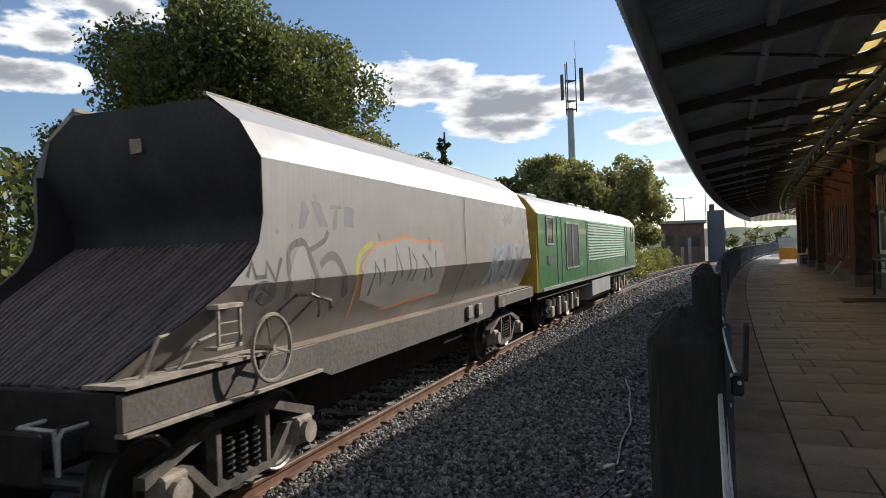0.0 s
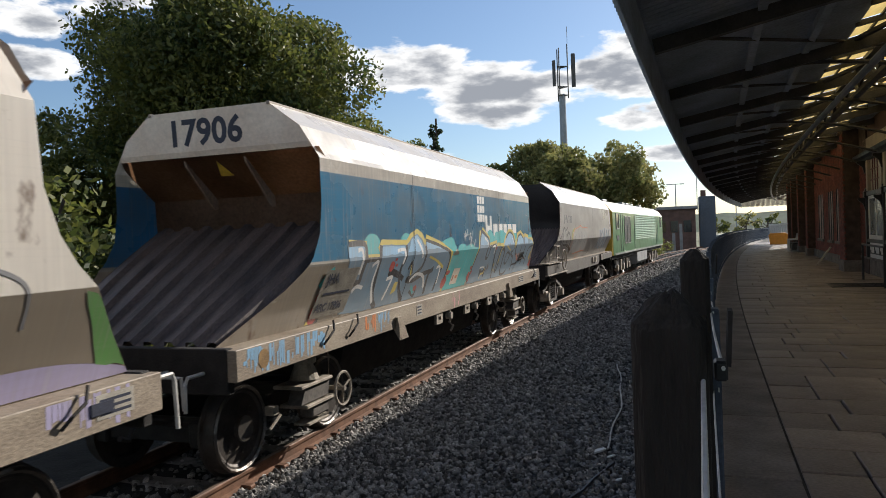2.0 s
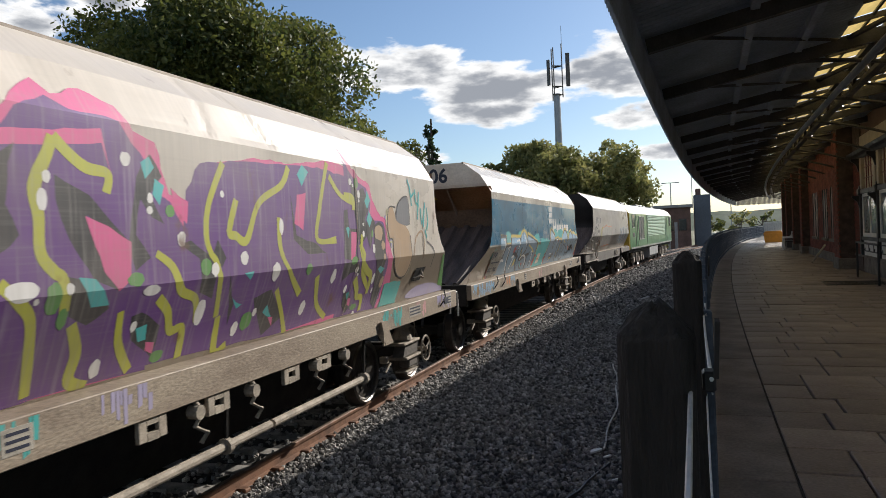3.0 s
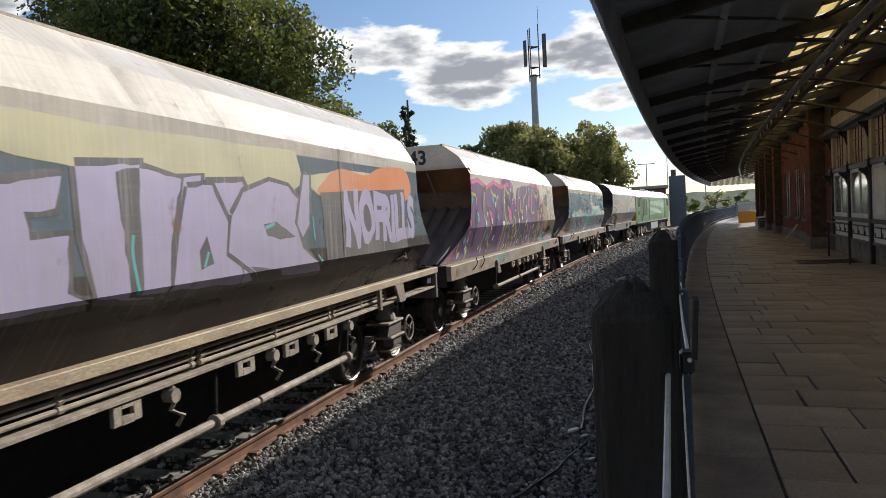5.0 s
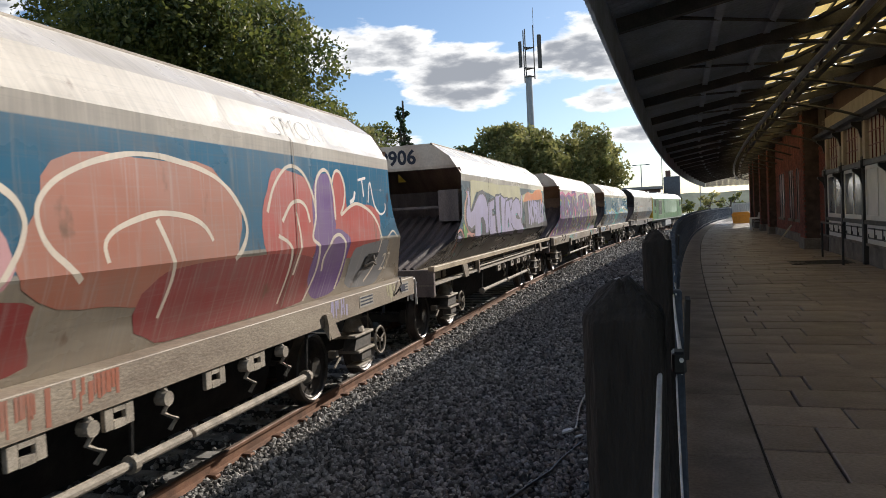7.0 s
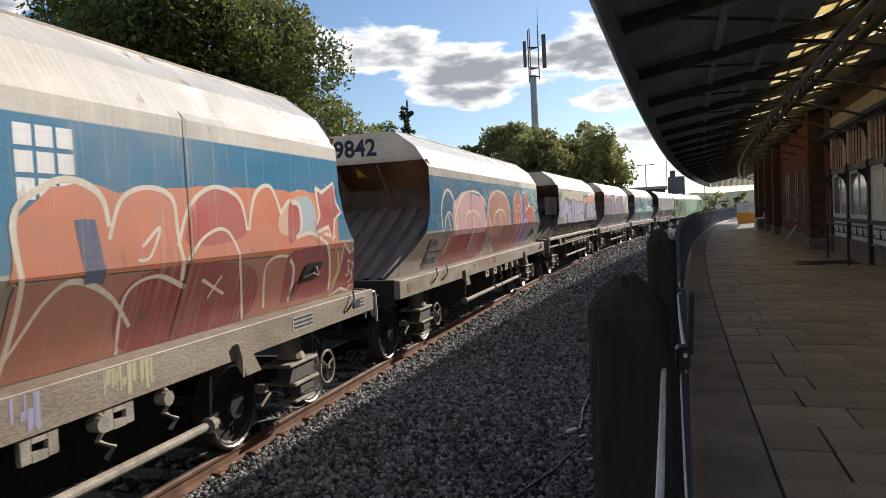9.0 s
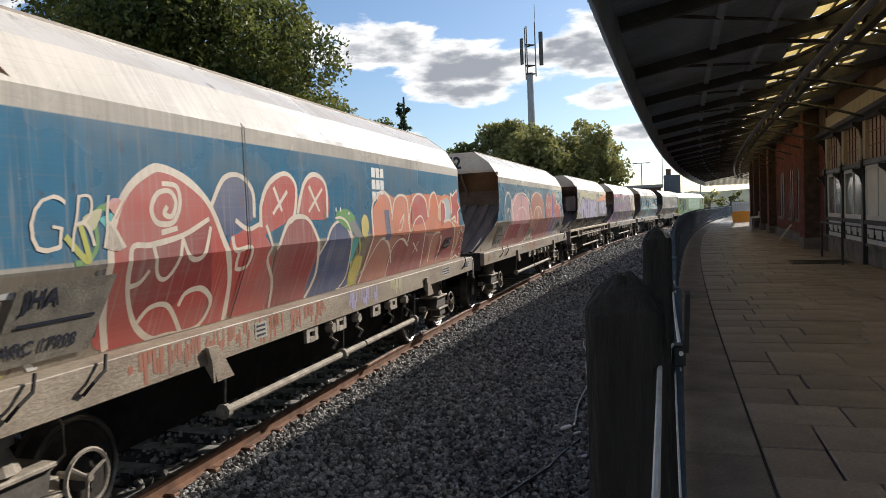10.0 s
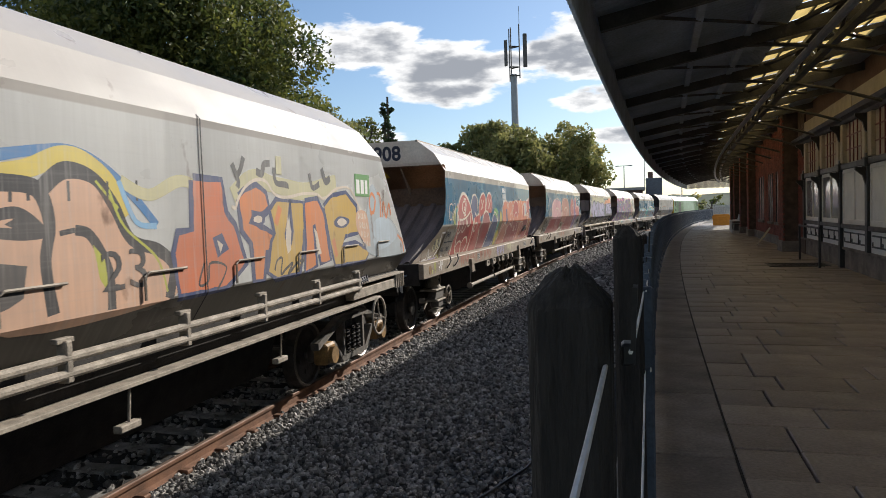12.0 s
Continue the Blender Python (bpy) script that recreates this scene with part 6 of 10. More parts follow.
    S.line([(9.78, 2.28), (10.05, 2.39), (10.35, 2.36), (10.53, 2.21), (10.62, 2.0), (10.44, 1.92), (10.78, 1.79), (10.91, 1.49)], 0.06, "black")
    S.line([(10.78, 2.09), (10.92, 1.89), (11.35, 1.83), (11.34, 2.06)], 0.07, "black")
    S.line([(10.78, 2.12), (10.93, 2.29), (11.21, 2.34), (11.46, 2.23)], 0.05, "black")
    S.line([(11.81, 1.61), (11.79, 2.06)], 0.07, "black")
    S.line([(12.27, 1.58), (12.2, 1.96), (12.64, 2.05)], 0.06, "black")
    S.line([(10.91, 1.64), (11.36, 1.65)], 0.05, "black")
    S.fill([(8.28, 1.49), (8.2, 1.73), (8.34, 1.63), (8.48, 1.65), (8.63, 1.73), (8.66, 1.48), (8.44, 1.6), (8.35, 1.58)], "black")
    S.line([(8.34, 1.48), (8.38, 1.57), (8.58, 1.58), (8.57, 1.69)], 0.05, "yellow", False)
    S.line([(9.19, 1.75), (9.27, 1.63), (9.4, 1.55)], 0.04, "yellow", False)
    S.line([(9.89, 2.1), (10.14, 2.03), (10.35, 1.99)], 0.04, "yellow", False)
    S.line([(9.57, 2.11), (9.48, 1.99), (9.53, 1.73)], 0.05, "yellow")
    S.line([(8.07, 2.3), (8.3, 2.21), (8.27, 2.15)], 0.05, "white")
    S.line([(8.66, 2.1), (8.86, 2.11), (8.91, 1.96)], 0.05, "white")
    S.line([(10.34, 2.26), (10.45, 2.16)], 0.04, "white")
    S.line([(8.21, 1.7), (8.32, 1.71), (8.5, 1.7)], 0.04, "white")
    S.line([(11.04, 1.87), (11.3, 1.74), (11.3, 1.91)], 0.07, "salmon")
    S.blob(7.5, 1.59, 0.08, 0.08, "red", seed=47)
    S.blob(7.53, 1.74, 0.05, 0.04, "red", seed=48)
    S.blob(7.64, 1.65, 0.04, 0.04, "red", seed=49)
    S.blob(8.97, 2.07, 0.06, 0.04, "red", seed=50)
    S.blob(12.97, 1.56, 0.17, 0.06, "red", seed=51)
    S.blob(13.01, 1.65, 0.15, 0.06, "red", seed=52)
    S.blob(7.59, 1.5, 0.04, 0.03, "red", seed=53)
    S.line([(2.22, 2.32), (2.69, 2.3), (2.67, 2.06), (2.72, 2.12), (3.11, 2.12), (3.09, 2.23), (3.16, 2.3), (4.02, 2.28), (4.2, 2.38), (4.44, 2.44), (4.63, 2.38), (4.76, 2.26), (4.81, 2.36), (5.52, 2.23), (6.08, 2.06), (6.13, 1.42), (6.01, 1.42)], 0.1, "yellow", False)
    S.fill([(2.19, 2.28), (2.67, 2.28), (2.65, 2.08), (2.72, 2.09), (3.12, 2.09), (3.14, 2.22), (3.18, 2.27), (4.01, 2.25), (4.2, 2.35), (4.43, 2.41), (4.6, 2.34), (4.75, 2.22), (4.82, 2.32), (5.52, 2.2), (6.02, 2.02), (6.06, 1.42), (4.38, 1.42), (3.46, 1.42), (3.02, 1.42), (2.35, 1.45)], "steel")
    S.fill([(2.21, 2.14), (2.22, 2.27), (2.64, 2.26), (2.61, 2.14)], "powder")
    S.fill([(3.18, 2.13), (3.19, 2.25), (3.99, 2.23), (3.96, 2.14)], "powder")
    S.fill([(4.07, 2.15), (4.21, 2.33), (4.43, 2.39), (4.59, 2.31), (4.7, 2.15)], "powder")
    S.fill([(4.82, 2.16), (4.84, 2.29), (5.52, 2.18), (5.81, 2.18)], "powder")
    S.line([(2.22, 2.3), (2.67, 2.28), (2.67, 1.94), (2.66, 1.82), (2.42, 1.83)], 0.09, "black")
    S.line([(2.66, 2.07), (2.72, 2.09), (3.12, 2.09)], 0.08, "black")
    S.line([(3.14, 2.27), (3.12, 2.09), (3.2, 1.63), (3.42, 1.42)], 0.1, "black")
    S.line([(3.55, 1.84), (3.65, 1.89), (4.0, 1.81), (4.15, 1.76)], 0.1, "black")
    S.line([(4.01, 2.25), (4.0, 2.04), (3.94, 1.91), (4.11, 1.62), (4.35, 1.42)], 0.09, "black")
    S.line([(4.79, 2.22), (4.8, 1.93), (4.52, 1.78), (4.29, 1.74), (4.56, 1.71), (4.94, 1.79), (5.35, 1.82)], 0.09, "black")
    S.line([(4.23, 1.89), (4.32, 1.99), (4.45, 1.82)], 0.07, "black")
    S.line([(4.8, 2.31), (5.52, 2.19), (6.02, 2.02), (6.06, 1.53)], 0.06, "black")
    S.line([(5.25, 1.45), (5.19, 1.75), (5.34, 1.86)], 0.09, "black")
    S.line([(5.67, 1.46), (5.69, 1.62), (5.75, 1.85)], 0.09, "black")
    S.line([(4.56, 1.55), (4.8, 1.46), (4.82, 1.56)], 0.06, "black")
    S.line([(2.46, 2.22), (2.59, 2.21), (2.6, 1.92)], 0.06, "white")
    S.line([(3.68, 2.18), (3.95, 2.18), (3.96, 1.98)], 0.06, "white")
    S.line([(4.43, 2.32), (4.6, 2.19), (4.68, 2.04)], 0.06, "white")
    S.line([(2.92, 2.01), (3.08, 2.05), (3.09, 1.77), (3.27, 1.5)], 0.06, "white")
    S.line([(3.53, 1.8), (3.71, 1.81), (3.68, 1.68), (3.6, 1.51)], 0.06, "white")
    S.line([(2.54, 1.71), (2.64, 1.77), (2.82, 1.74)], 0.06, "white")
    S.line([(4.43, 1.71), (4.63, 1.8), (4.96, 1.75), (5.15, 1.56)], 0.06, "white")
    S.line([(5.49, 1.85), (5.66, 1.86), (5.74, 1.57)], 0.06, "white")
    S.fill([(3.83, 1.56), (3.88, 1.74), (3.99, 1.73), (3.99, 1.6)], "yellow")
    S.line([(4.31, 1.95), (4.41, 1.8)], 0.05, "yellow")
    S.line([(4.99, 2.05), (5.43, 1.96), (5.81, 1.84)], 0.05, "yellow")
    S.line([(4.58, 1.63), (4.74, 1.51)], 0.08, "aqua")
    S.blob(3.59, 1.97, 0.08, 0.07, "red", seed=83)
    S.blob(3.67, 2.06, 0.04, 0.02, "red", seed=84)
    S.blob(3.74, 1.98, 0.04, 0.02, "red", seed=85)
    S.blob(4.77, 1.58, 0.07, 0.04, "red", seed=86)
    S.blob(6.19, 1.73, 0.1, 0.04, "red", seed=87)
    S.blob(6.11, 1.57, 0.13, 0.1, "red", seed=88)
    S.line([(1.59, 1.42), (1.62, 1.42), (1.76, 1.44)], 0.09, "yellow")
    S.line([(1.67, 1.42), (1.72, 1.42), (1.87, 1.42)], 0.1, "black")
    S.blob(1.72, 1.52, 0.1, 0.12, "red", seed=91)
    S.blob(1.71, 1.71, 0.05, 0.05, "red", seed=92)
    S.blob(1.82, 1.65, 0.04, 0.04, "red", seed=93)
    S.line([(1.66, 1.84), (1.8, 1.97), (1.91, 2.02)], 0.08, "aqua")


def art_purple(S):
    """The spray paint on this wagon, coat upon coat."""
    S.fill([(4.39, 3.18), (4.54, 3.33), (4.76, 3.47), (4.86, 3.38), (5.14, 3.47), (5.4, 3.39), (5.5, 3.22), (5.72, 3.16), (5.85, 2.78), (6.1, 2.73), (6.42, 3.07), (7.04, 3.17), (7.69, 3.17), (8.49, 3.27), (9.19, 3.23), (9.69, 2.89), (10.1, 2.54), (10.64, 1.51), (8.61, 1.42), (6.1, 1.47), (4.5, 1.45)], "pink")
    S.fill([(8.98, 3.49), (9.1, 3.25), (9.22, 3.18), (9.62, 3.07), (9.67, 2.96), (9.73, 2.83), (9.7, 2.75), (9.82, 2.67), (10.1, 2.64), (10.2, 2.52), (10.17, 2.24), (10.33, 1.96), (10.35, 1.67), (10.32, 1.42), (8.97, 1.47)], "pink")
    S.fill([(8.9, 3.35), (9.03, 3.21), (9.2, 3.11), (9.53, 3.02), (9.59, 2.93), (9.64, 2.82), (9.6, 2.71), (9.74, 2.61), (10.04, 2.59), (10.11, 2.48), (10.08, 2.22), (10.23, 1.97), (10.26, 1.69), (10.23, 1.42), (8.98, 1.44)], "purple")
    S.fill([(4.39, 3.07), (4.54, 3.25), (4.8, 3.36), (4.95, 3.29), (5.14, 3.29), (5.37, 3.27), (5.48, 3.13), (5.62, 3.0), (5.75, 2.77), (5.86, 2.72), (6.0, 2.53), (6.05, 2.82), (6.24, 3.05), (6.75, 3.11), (7.35, 3.14), (8.26, 3.18), (8.93, 3.13), (9.41, 2.82), (9.8, 2.54), (10.28, 1.54), (7.63, 1.43), (6.1, 1.47), (4.51, 1.42)], "purple")
    S.fill([(0.45, 1.45), (0.75, 2.05), (1.15, 2.35), (1.2, 3.1), (2.2, 3.2), (2.9, 3.05), (3.6, 3.2), (4.4, 3.1), (5.2, 3.2), (5.6, 1.43)], "pink")
    S.fill([(0.6, 1.45), (0.9, 2.05), (1.25, 2.35), (1.3, 3.0), (2.2, 3.1), (2.9, 2.95), (3.6, 3.1), (4.4, 3.0), (5.2, 3.1), (5.8, 1.43)], "purple")
    S.fill([(4.8, 2.86), (5.07, 2.74), (5.43, 2.4), (5.4, 2.35), (5.04, 2.61), (5.3, 2.08), (5.08, 2.17), (4.88, 2.47), (4.8, 2.7)], "black")
    S.fill([(4.41, 2.95), (4.53, 3.03), (4.48, 2.9), (4.45, 2.66), (4.53, 2.48), (4.37, 2.36)], "black")
    S.fill([(5.51, 2.89), (5.66, 3.07), (5.78, 2.91), (5.64, 2.77), (5.78, 2.55), (5.65, 2.6), (5.54, 2.73), (5.48, 2.47), (5.62, 2.3), (5.46, 2.21), (5.4, 2.4)], "black")
    S.fill([(6.21, 1.99), (6.18, 2.27), (5.96, 2.39), (6.08, 2.42), (6.37, 2.27), (6.41, 1.92)], "black")
    S.fill([(6.57, 2.14), (6.75, 1.64), (6.76, 1.84)], "black")
    S.fill([(7.66, 2.86), (7.75, 2.44), (8.18, 2.34), (8.4, 2.23), (7.97, 2.24), (7.69, 2.4)], "black")
    S.fill([(4.83, 2.22), (5.03, 2.17), (5.25, 1.97), (5.08, 1.87), (4.91, 1.95)], "black")
    S.fill([(5.49, 1.88), (5.59, 1.9), (5.83, 1.77), (5.83, 1.52), (5.55, 1.7)], "black")
    S.fill([(7.07, 1.86), (7.35, 1.92), (7.7, 1.61), (7.4, 1.46)], "black")
    S.fill([(9.07, 3.08), (9.41, 2.88), (9.53, 2.42), (9.28, 2.31), (9.14, 2.76)], "black")
    S.fill([(6.43, 2.42), (6.54, 2.26), (6.47, 2.18), (6.36, 2.3)], "black")
    S.fill([(5.03, 2.6), (5.23, 2.53), (5.43, 2.42), (5.41, 2.15), (5.3, 2.08), (5.17, 2.22)], "pink")
    S.fill([(5.87, 2.83), (6.07, 2.73), (6.04, 2.55), (5.91, 2.67)], "pink")
    S.fill([(7.79, 2.86), (7.98, 2.89), (7.89, 2.49), (7.72, 2.56)], "pink")
    S.fill([(8.98, 2.43), (9.14, 2.45), (9.07, 2.12), (8.92, 2.16)], "pink")
    S.fill([(5.72, 1.66), (5.82, 1.64), (5.83, 1.55), (5.74, 1.59)], "pink")
    S.fill([(7.43, 1.64), (7.52, 1.63), (7.55, 1.53)], "pink")
    S.fill([(4.95, 2.2), (5.09, 2.18), (5.24, 1.99), (5.08, 1.99)], "aqua")
    S.fill([(5.56, 3.0), (5.65, 3.05), (5.7, 2.97), (5.6, 2.88)], "aqua")
    S.fill([(5.7, 2.89), (5.8, 2.84), (5.74, 2.69), (5.67, 2.77)], "aqua")
    S.fill([(7.92, 3.18), (8.05, 3.11), (7.9, 2.95), (7.81, 3.07)], "aqua")
    S.fill([(5.57, 1.78), (5.68, 1.8), (5.71, 1.68), (5.63, 1.67)], "aqua")
    S.fill([(6.71, 1.9), (6.89, 1.82), (6.82, 1.79)], "aqua")
    S.fill([(7.3, 1.7), (7.35, 1.77), (7.49, 1.63)], "aqua")
    S.fill([(9.54, 3.0), (9.65, 2.86), (9.47, 2.75)], "aqua")
    S.fill([(6.8, 2.11), (6.95, 2.12), (6.92, 2.04)], "aqua")
    S.line([(4.8, 3.1), (4.75, 2.98), (4.65, 2.78), (4.67, 2.59), (4.67, 2.37), (4.76, 2.25), (4.83, 2.19), (4.86, 1.98)], 0.1, "lime")
    S.line([(4.8, 3.1), (4.92, 3.0), (5.06, 2.92), (5.24, 2.89), (5.22, 2.76)], 0.1, "lime")
    S.line([(4.38, 2.2), (4.51, 2.08), (4.62, 1.96), (4.68, 1.7), (4.72, 1.46)], 0.1, "lime")
    S.line([(4.95, 1.89), (5.05, 1.69), (5.05, 1.5), (5.21, 1.42)], 0.1, "lime")
    S.line([(6.55, 3.08), (6.33, 2.72), (6.28, 2.46), (6.33, 2.31), (6.42, 2.19), (6.54, 1.75)], 0.085, "lime")
    S.line([(6.72, 2.77), (6.6, 2.49), (6.69, 2.45), (6.86, 2.41), (7.08, 2.75), (7.49, 2.94), (7.64, 3.13)], 0.085, "lime")
    S.line([(5.68, 2.33), (5.85, 2.22), (5.97, 2.03), (6.18, 1.94), (6.27, 1.75)], 0.085, "lime")
    S.line([(5.37, 1.93), (5.43, 1.69), (5.61, 1.46)], 0.085, "lime")
    S.line([(5.73, 1.99), (5.88, 1.87), (5.97, 1.71), (6.11, 1.71), (6.16, 1.46)], 0.085, "lime")
    S.line([(6.57, 1.75), (6.66, 1.42), (6.82, 1.47)], 0.085, "lime")
    S.line([(7.42, 2.62), (7.43, 2.31), (7.6, 2.08), (7.94, 1.82)], 0.085, "lime")
    S.line([(7.44, 1.91), (7.67, 1.66), (7.86, 1.42)], 0.085, "lime")
    S.line([(8.48, 3.25), (8.27, 2.73), (8.19, 2.39), (8.64, 2.38)], 0.085, "lime")
    S.line([(8.52, 3.1), (8.79, 2.9), (9.17, 2.81)], 0.085, "lime")
    S.line([(9.28, 2.31), (9.43, 1.97), (9.8, 1.71)], 0.085, "lime")
    S.line([(8.23, 1.99), (8.41, 1.67), (8.73, 1.48)], 0.085, "lime")
    S.blob(4.76, 2.08, 0.06, 0.11, "green", seed=48)
    S.blob(4.86, 1.94, 0.04, 0.07, "green", seed=49)
    S.blob(5.46, 2.15, 0.08, 0.05, "green", seed=50)
    S.blob(5.89, 1.52, 0.07, 0.05, "green", seed=51)
    S.blob(6.26, 2.2, 0.07, 0.07, "green", seed=52)
    S.blob(7.04, 1.65, 0.09, 0.09, "green", seed=53)
    S.blob(5.85, 2.65, 0.05, 0.05, "green", seed=54)
    S.blob(8.0, 2.08, 0.06, 0.06, "green", seed=55)
    S.blob(4.7, 2.7, 0.04, 0.07, "white", seed=56)
    S.blob(4.74, 2.84, 0.03, 0.04, "white", seed=57)
    S.blob(4.53, 2.14, 0.12, 0.06, "white", seed=58)
    S.blob(4.88, 2.13, 0.03, 0.04, "white", seed=59)
    S.blob(5.41, 3.01, 0.05, 0.05, "white", seed=60)
    S.blob(5.64, 2.74, 0.03, 0.04, "white", seed=61)
    S.blob(5.63, 2.65, 0.03, 0.03, "white", seed=62)
    S.blob(6.29, 1.82, 0.06, 0.11, "white", seed=63)
    S.blob(5.97, 2.43, 0.05, 0.06, "white", seed=64)
    S.blob(5.63, 2.06, 0.09, 0.04, "white", seed=65)
    S.blob(5.26, 1.54, 0.05, 0.07, "white", seed=66)
    S.blob(5.54, 1.8, 0.03, 0.04, "white", seed=67)
    S.blob(6.88, 1.6, 0.05, 0.07, "white", seed=68)
    S.blob(6.81, 2.25, 0.06, 0.06, "white", seed=69)
    S.blob(7.34, 2.09, 0.07, 0.09, "white", seed=70)
    S.blob(7.46, 2.53, 0.04, 0.08, "white", seed=71)
    S.blob(8.09, 1.66, 0.06, 0.08, "white", seed=72)
    S.blob(8.63, 1.96, 0.06, 0.08, "white", seed=73)
    S.blob(4.63, 2.07, 0.02, 0.02, "white", seed=74)
    S.blob(6.38, 2.17, 0.05, 0.06, "white", seed=75)
    S.blob(7.15, 1.72, 0.03, 0.04, "white", seed=76)
    S.blob(6.52, 2.81, 0.03, 0.03, "white", seed=77)
    S.fill([(8.87, 2.72), (8.96, 2.74), (8.99, 2.51), (9.21, 2.5), (9.35, 2.54), (9.5, 2.6), (9.35, 2.51), (9.23, 2.46), (9.16, 2.18), (9.26, 2.12), (9.03, 2.12), (8.84, 2.15)], "black")
    S.fill([(9.24, 2.95), (9.42, 3.02), (9.6, 2.85), (9.55, 2.72), (9.36, 2.56), (9.43, 2.84), (9.28, 2.8)], "black")
    S.fill([(9.5, 2.59), (9.7, 2.64), (9.76, 2.58), (9.69, 2.45), (9.58, 2.24), (9.49, 2.42)], "black")
    S.fill([(9.74, 2.55), (9.89, 2.6), (10.04, 2.53), (10.08, 2.28), (10.09, 1.98), (10.2, 1.83), (10.2, 1.42), (10.01, 1.52), (9.85, 2.0), (9.71, 2.14)], "black")
    S.fill([(8.84, 2.1), (9.03, 2.11), (9.27, 2.06), (9.38, 1.93), (9.23, 1.98), (9.07, 1.97), (8.9, 1.89)], "black")
    S.fill([(9.04, 1.76), (9.24, 1.72), (9.37, 1.55), (9.26, 1.46), (9.11, 1.58)], "black")
    S.fill([(9.04, 2.47), (9.19, 2.46), (9.11, 2.12), (9.0, 2.13)], "pink")
    S.fill([(9.23, 1.65), (9.31, 1.65), (9.34, 1.54), (9.26, 1.57)], "pink")
    S.fill([(9.46, 2.85), (9.54, 2.94), (9.62, 2.86), (9.53, 2.75)], "aqua")
    S.fill([(9.5, 2.62), (9.58, 2.73), (9.67, 2.62), (9.58, 2.52)], "aqua")
    S.fill([(8.9, 2.51), (8.95, 2.53), (9.0, 2.51), (8.96, 2.39)], "aqua")
    S.fill([(9.91, 1.97), (9.96, 2.01), (10.13, 1.97), (10.05, 1.9)], "aqua")
    S.fill([(9.13, 1.71), (9.19, 1.74), (9.25, 1.69), (9.21, 1.63)], "aqua")
    S.line([(8.88, 2.9), (9.11, 2.88), (9.13, 2.73)], 0.1, "lime")
    S.line([(9.35, 2.43), (9.32, 2.28), (9.39, 2.19), (9.37, 2.08), (9.56, 1.97), (9.73, 1.89), (9.77, 1.66)], 0.1, "lime")
    S.line([(9.26, 1.89), (9.41, 1.75), (9.48, 1.65), (9.64, 1.62), (9.7, 1.45)], 0.1, "lime")
    S.blob(9.23, 3.07, 0.06, 0.07, "green", seed=94)
    S.blob(9.11, 2.12, 0.09, 0.05, "green", seed=95)
    S.blob(9.47, 1.52, 0.09, 0.04, "green", seed=96)
    S.blob(9.66, 2.44, 0.03, 0.05, "green", seed=97)
    S.blob(9.06, 3.07, 0.04, 0.04, "white", seed=98)
    S.blob(9.13, 3.03, 0.02, 0.02, "white", seed=99)
    S.blob(9.29, 2.93, 0.04, 0.05, "white", seed=100)
    S.blob(9.29, 2.85, 0.02, 0.02, "white", seed=101)
    S.blob(9.39, 2.44, 0.03, 0.04, "white", seed=102)
    S.blob(9.39, 2.56, 0.02, 0.02, "white", seed=103)
    S.blob(9.69, 2.25, 0.04, 0.06, "white", seed=104)
    S.blob(9.23, 2.0, 0.05, 0.04, "white", seed=105)
    S.blob(9.3, 1.94, 0.02, 0.02, "white", seed=106)
    S.blob(9.84, 1.85, 0.04, 0.07, "white", seed=107)
    S.blob(9.91, 1.69, 0.02, 0.04, "white", seed=108)
    S.blob(9.06, 1.78, 0.04, 0.05, "white", seed=109)
    S.blob(9.52, 1.42, 0.04, 0.04, "white", seed=110)
    S.blob(9.86, 2.45, 0.14, 0.1, "tan", seed=111)
    S.blob(10.0, 2.28, 0.06, 0.06, "tan", seed=112)
    S.blob(10.04, 2.13, 0.04, 0.04, "tan", seed=113)
    S.blob(10.17, 1.78, 0.06, 0.08, "tan", seed=114)
    S.line([(10.1, 2.68), (10.23, 2.45), (10.29, 2.24)], 0.05, "lavender")
    S.blob(10.33, 2.59, 0.17, 0.22, "tan", seed=116)
    S.fill([(10.38, 2.52), (10.39, 2.09), (10.67, 1.85), (10.96, 1.8), (11.08, 1.97), (11.03, 2.4), (10.73, 2.59), (10.48, 2.62)], "tan", True)
    S.fill([(10.48, 2.64), (10.57, 2.82), (10.82, 2.95), (10.99, 2.91), (11.02, 2.58), (10.73, 2.56)], "grey", True)
    S.line([(10.49, 2.8), (10.26, 2.79), (10.18, 2.58), (10.23, 2.38), (10.35, 2.34), (10.39, 2.09), (10.67, 1.85), (10.97, 1.8), (11.09, 1.96), (11.03, 2.4)], 0.025, "black")
    S.line([(10.5, 2.64), (10.58, 2.84), (10.83, 2.96), (11.0, 2.92), (11.02, 2.56)], 0.025, "black")
    S.line([(10.2, 2.77), (10.13, 2.58), (10.19, 2.36), (10.33, 2.31)], 0.03, "straw")
    S.line([(11.15, 2.08), (11.27, 2.36), (11.53, 2.46), (11.63, 2.3), (11.58, 2.09)], 0.04, "tan")
    S.line([(11.75, 2.3), (12.08, 2.16), (12.12, 1.88)], 0.03, "grey")
    S.line([(10.99, 3.22), (11.08, 3.11), (11.14, 2.84)], 0.05, "aqua", False)
    S.line([(11.13, 2.97), (11.25, 3.04)], 0.05, "aqua", False)
    S.line([(11.29, 3.09), (11.33, 2.89), (11.45, 2.85)], 0.05, "aqua", False)
    S.line([(11.47, 3.06), (11.36, 2.64)], 0.05, "aqua", False)
    S.line([(11.52, 2.81), (11.54, 2.56), (11.67, 2.69)], 0.05, "aqua", False)
    S.line([(11.72, 2.91), (11.61, 2.52)], 0.05, "aqua", False)
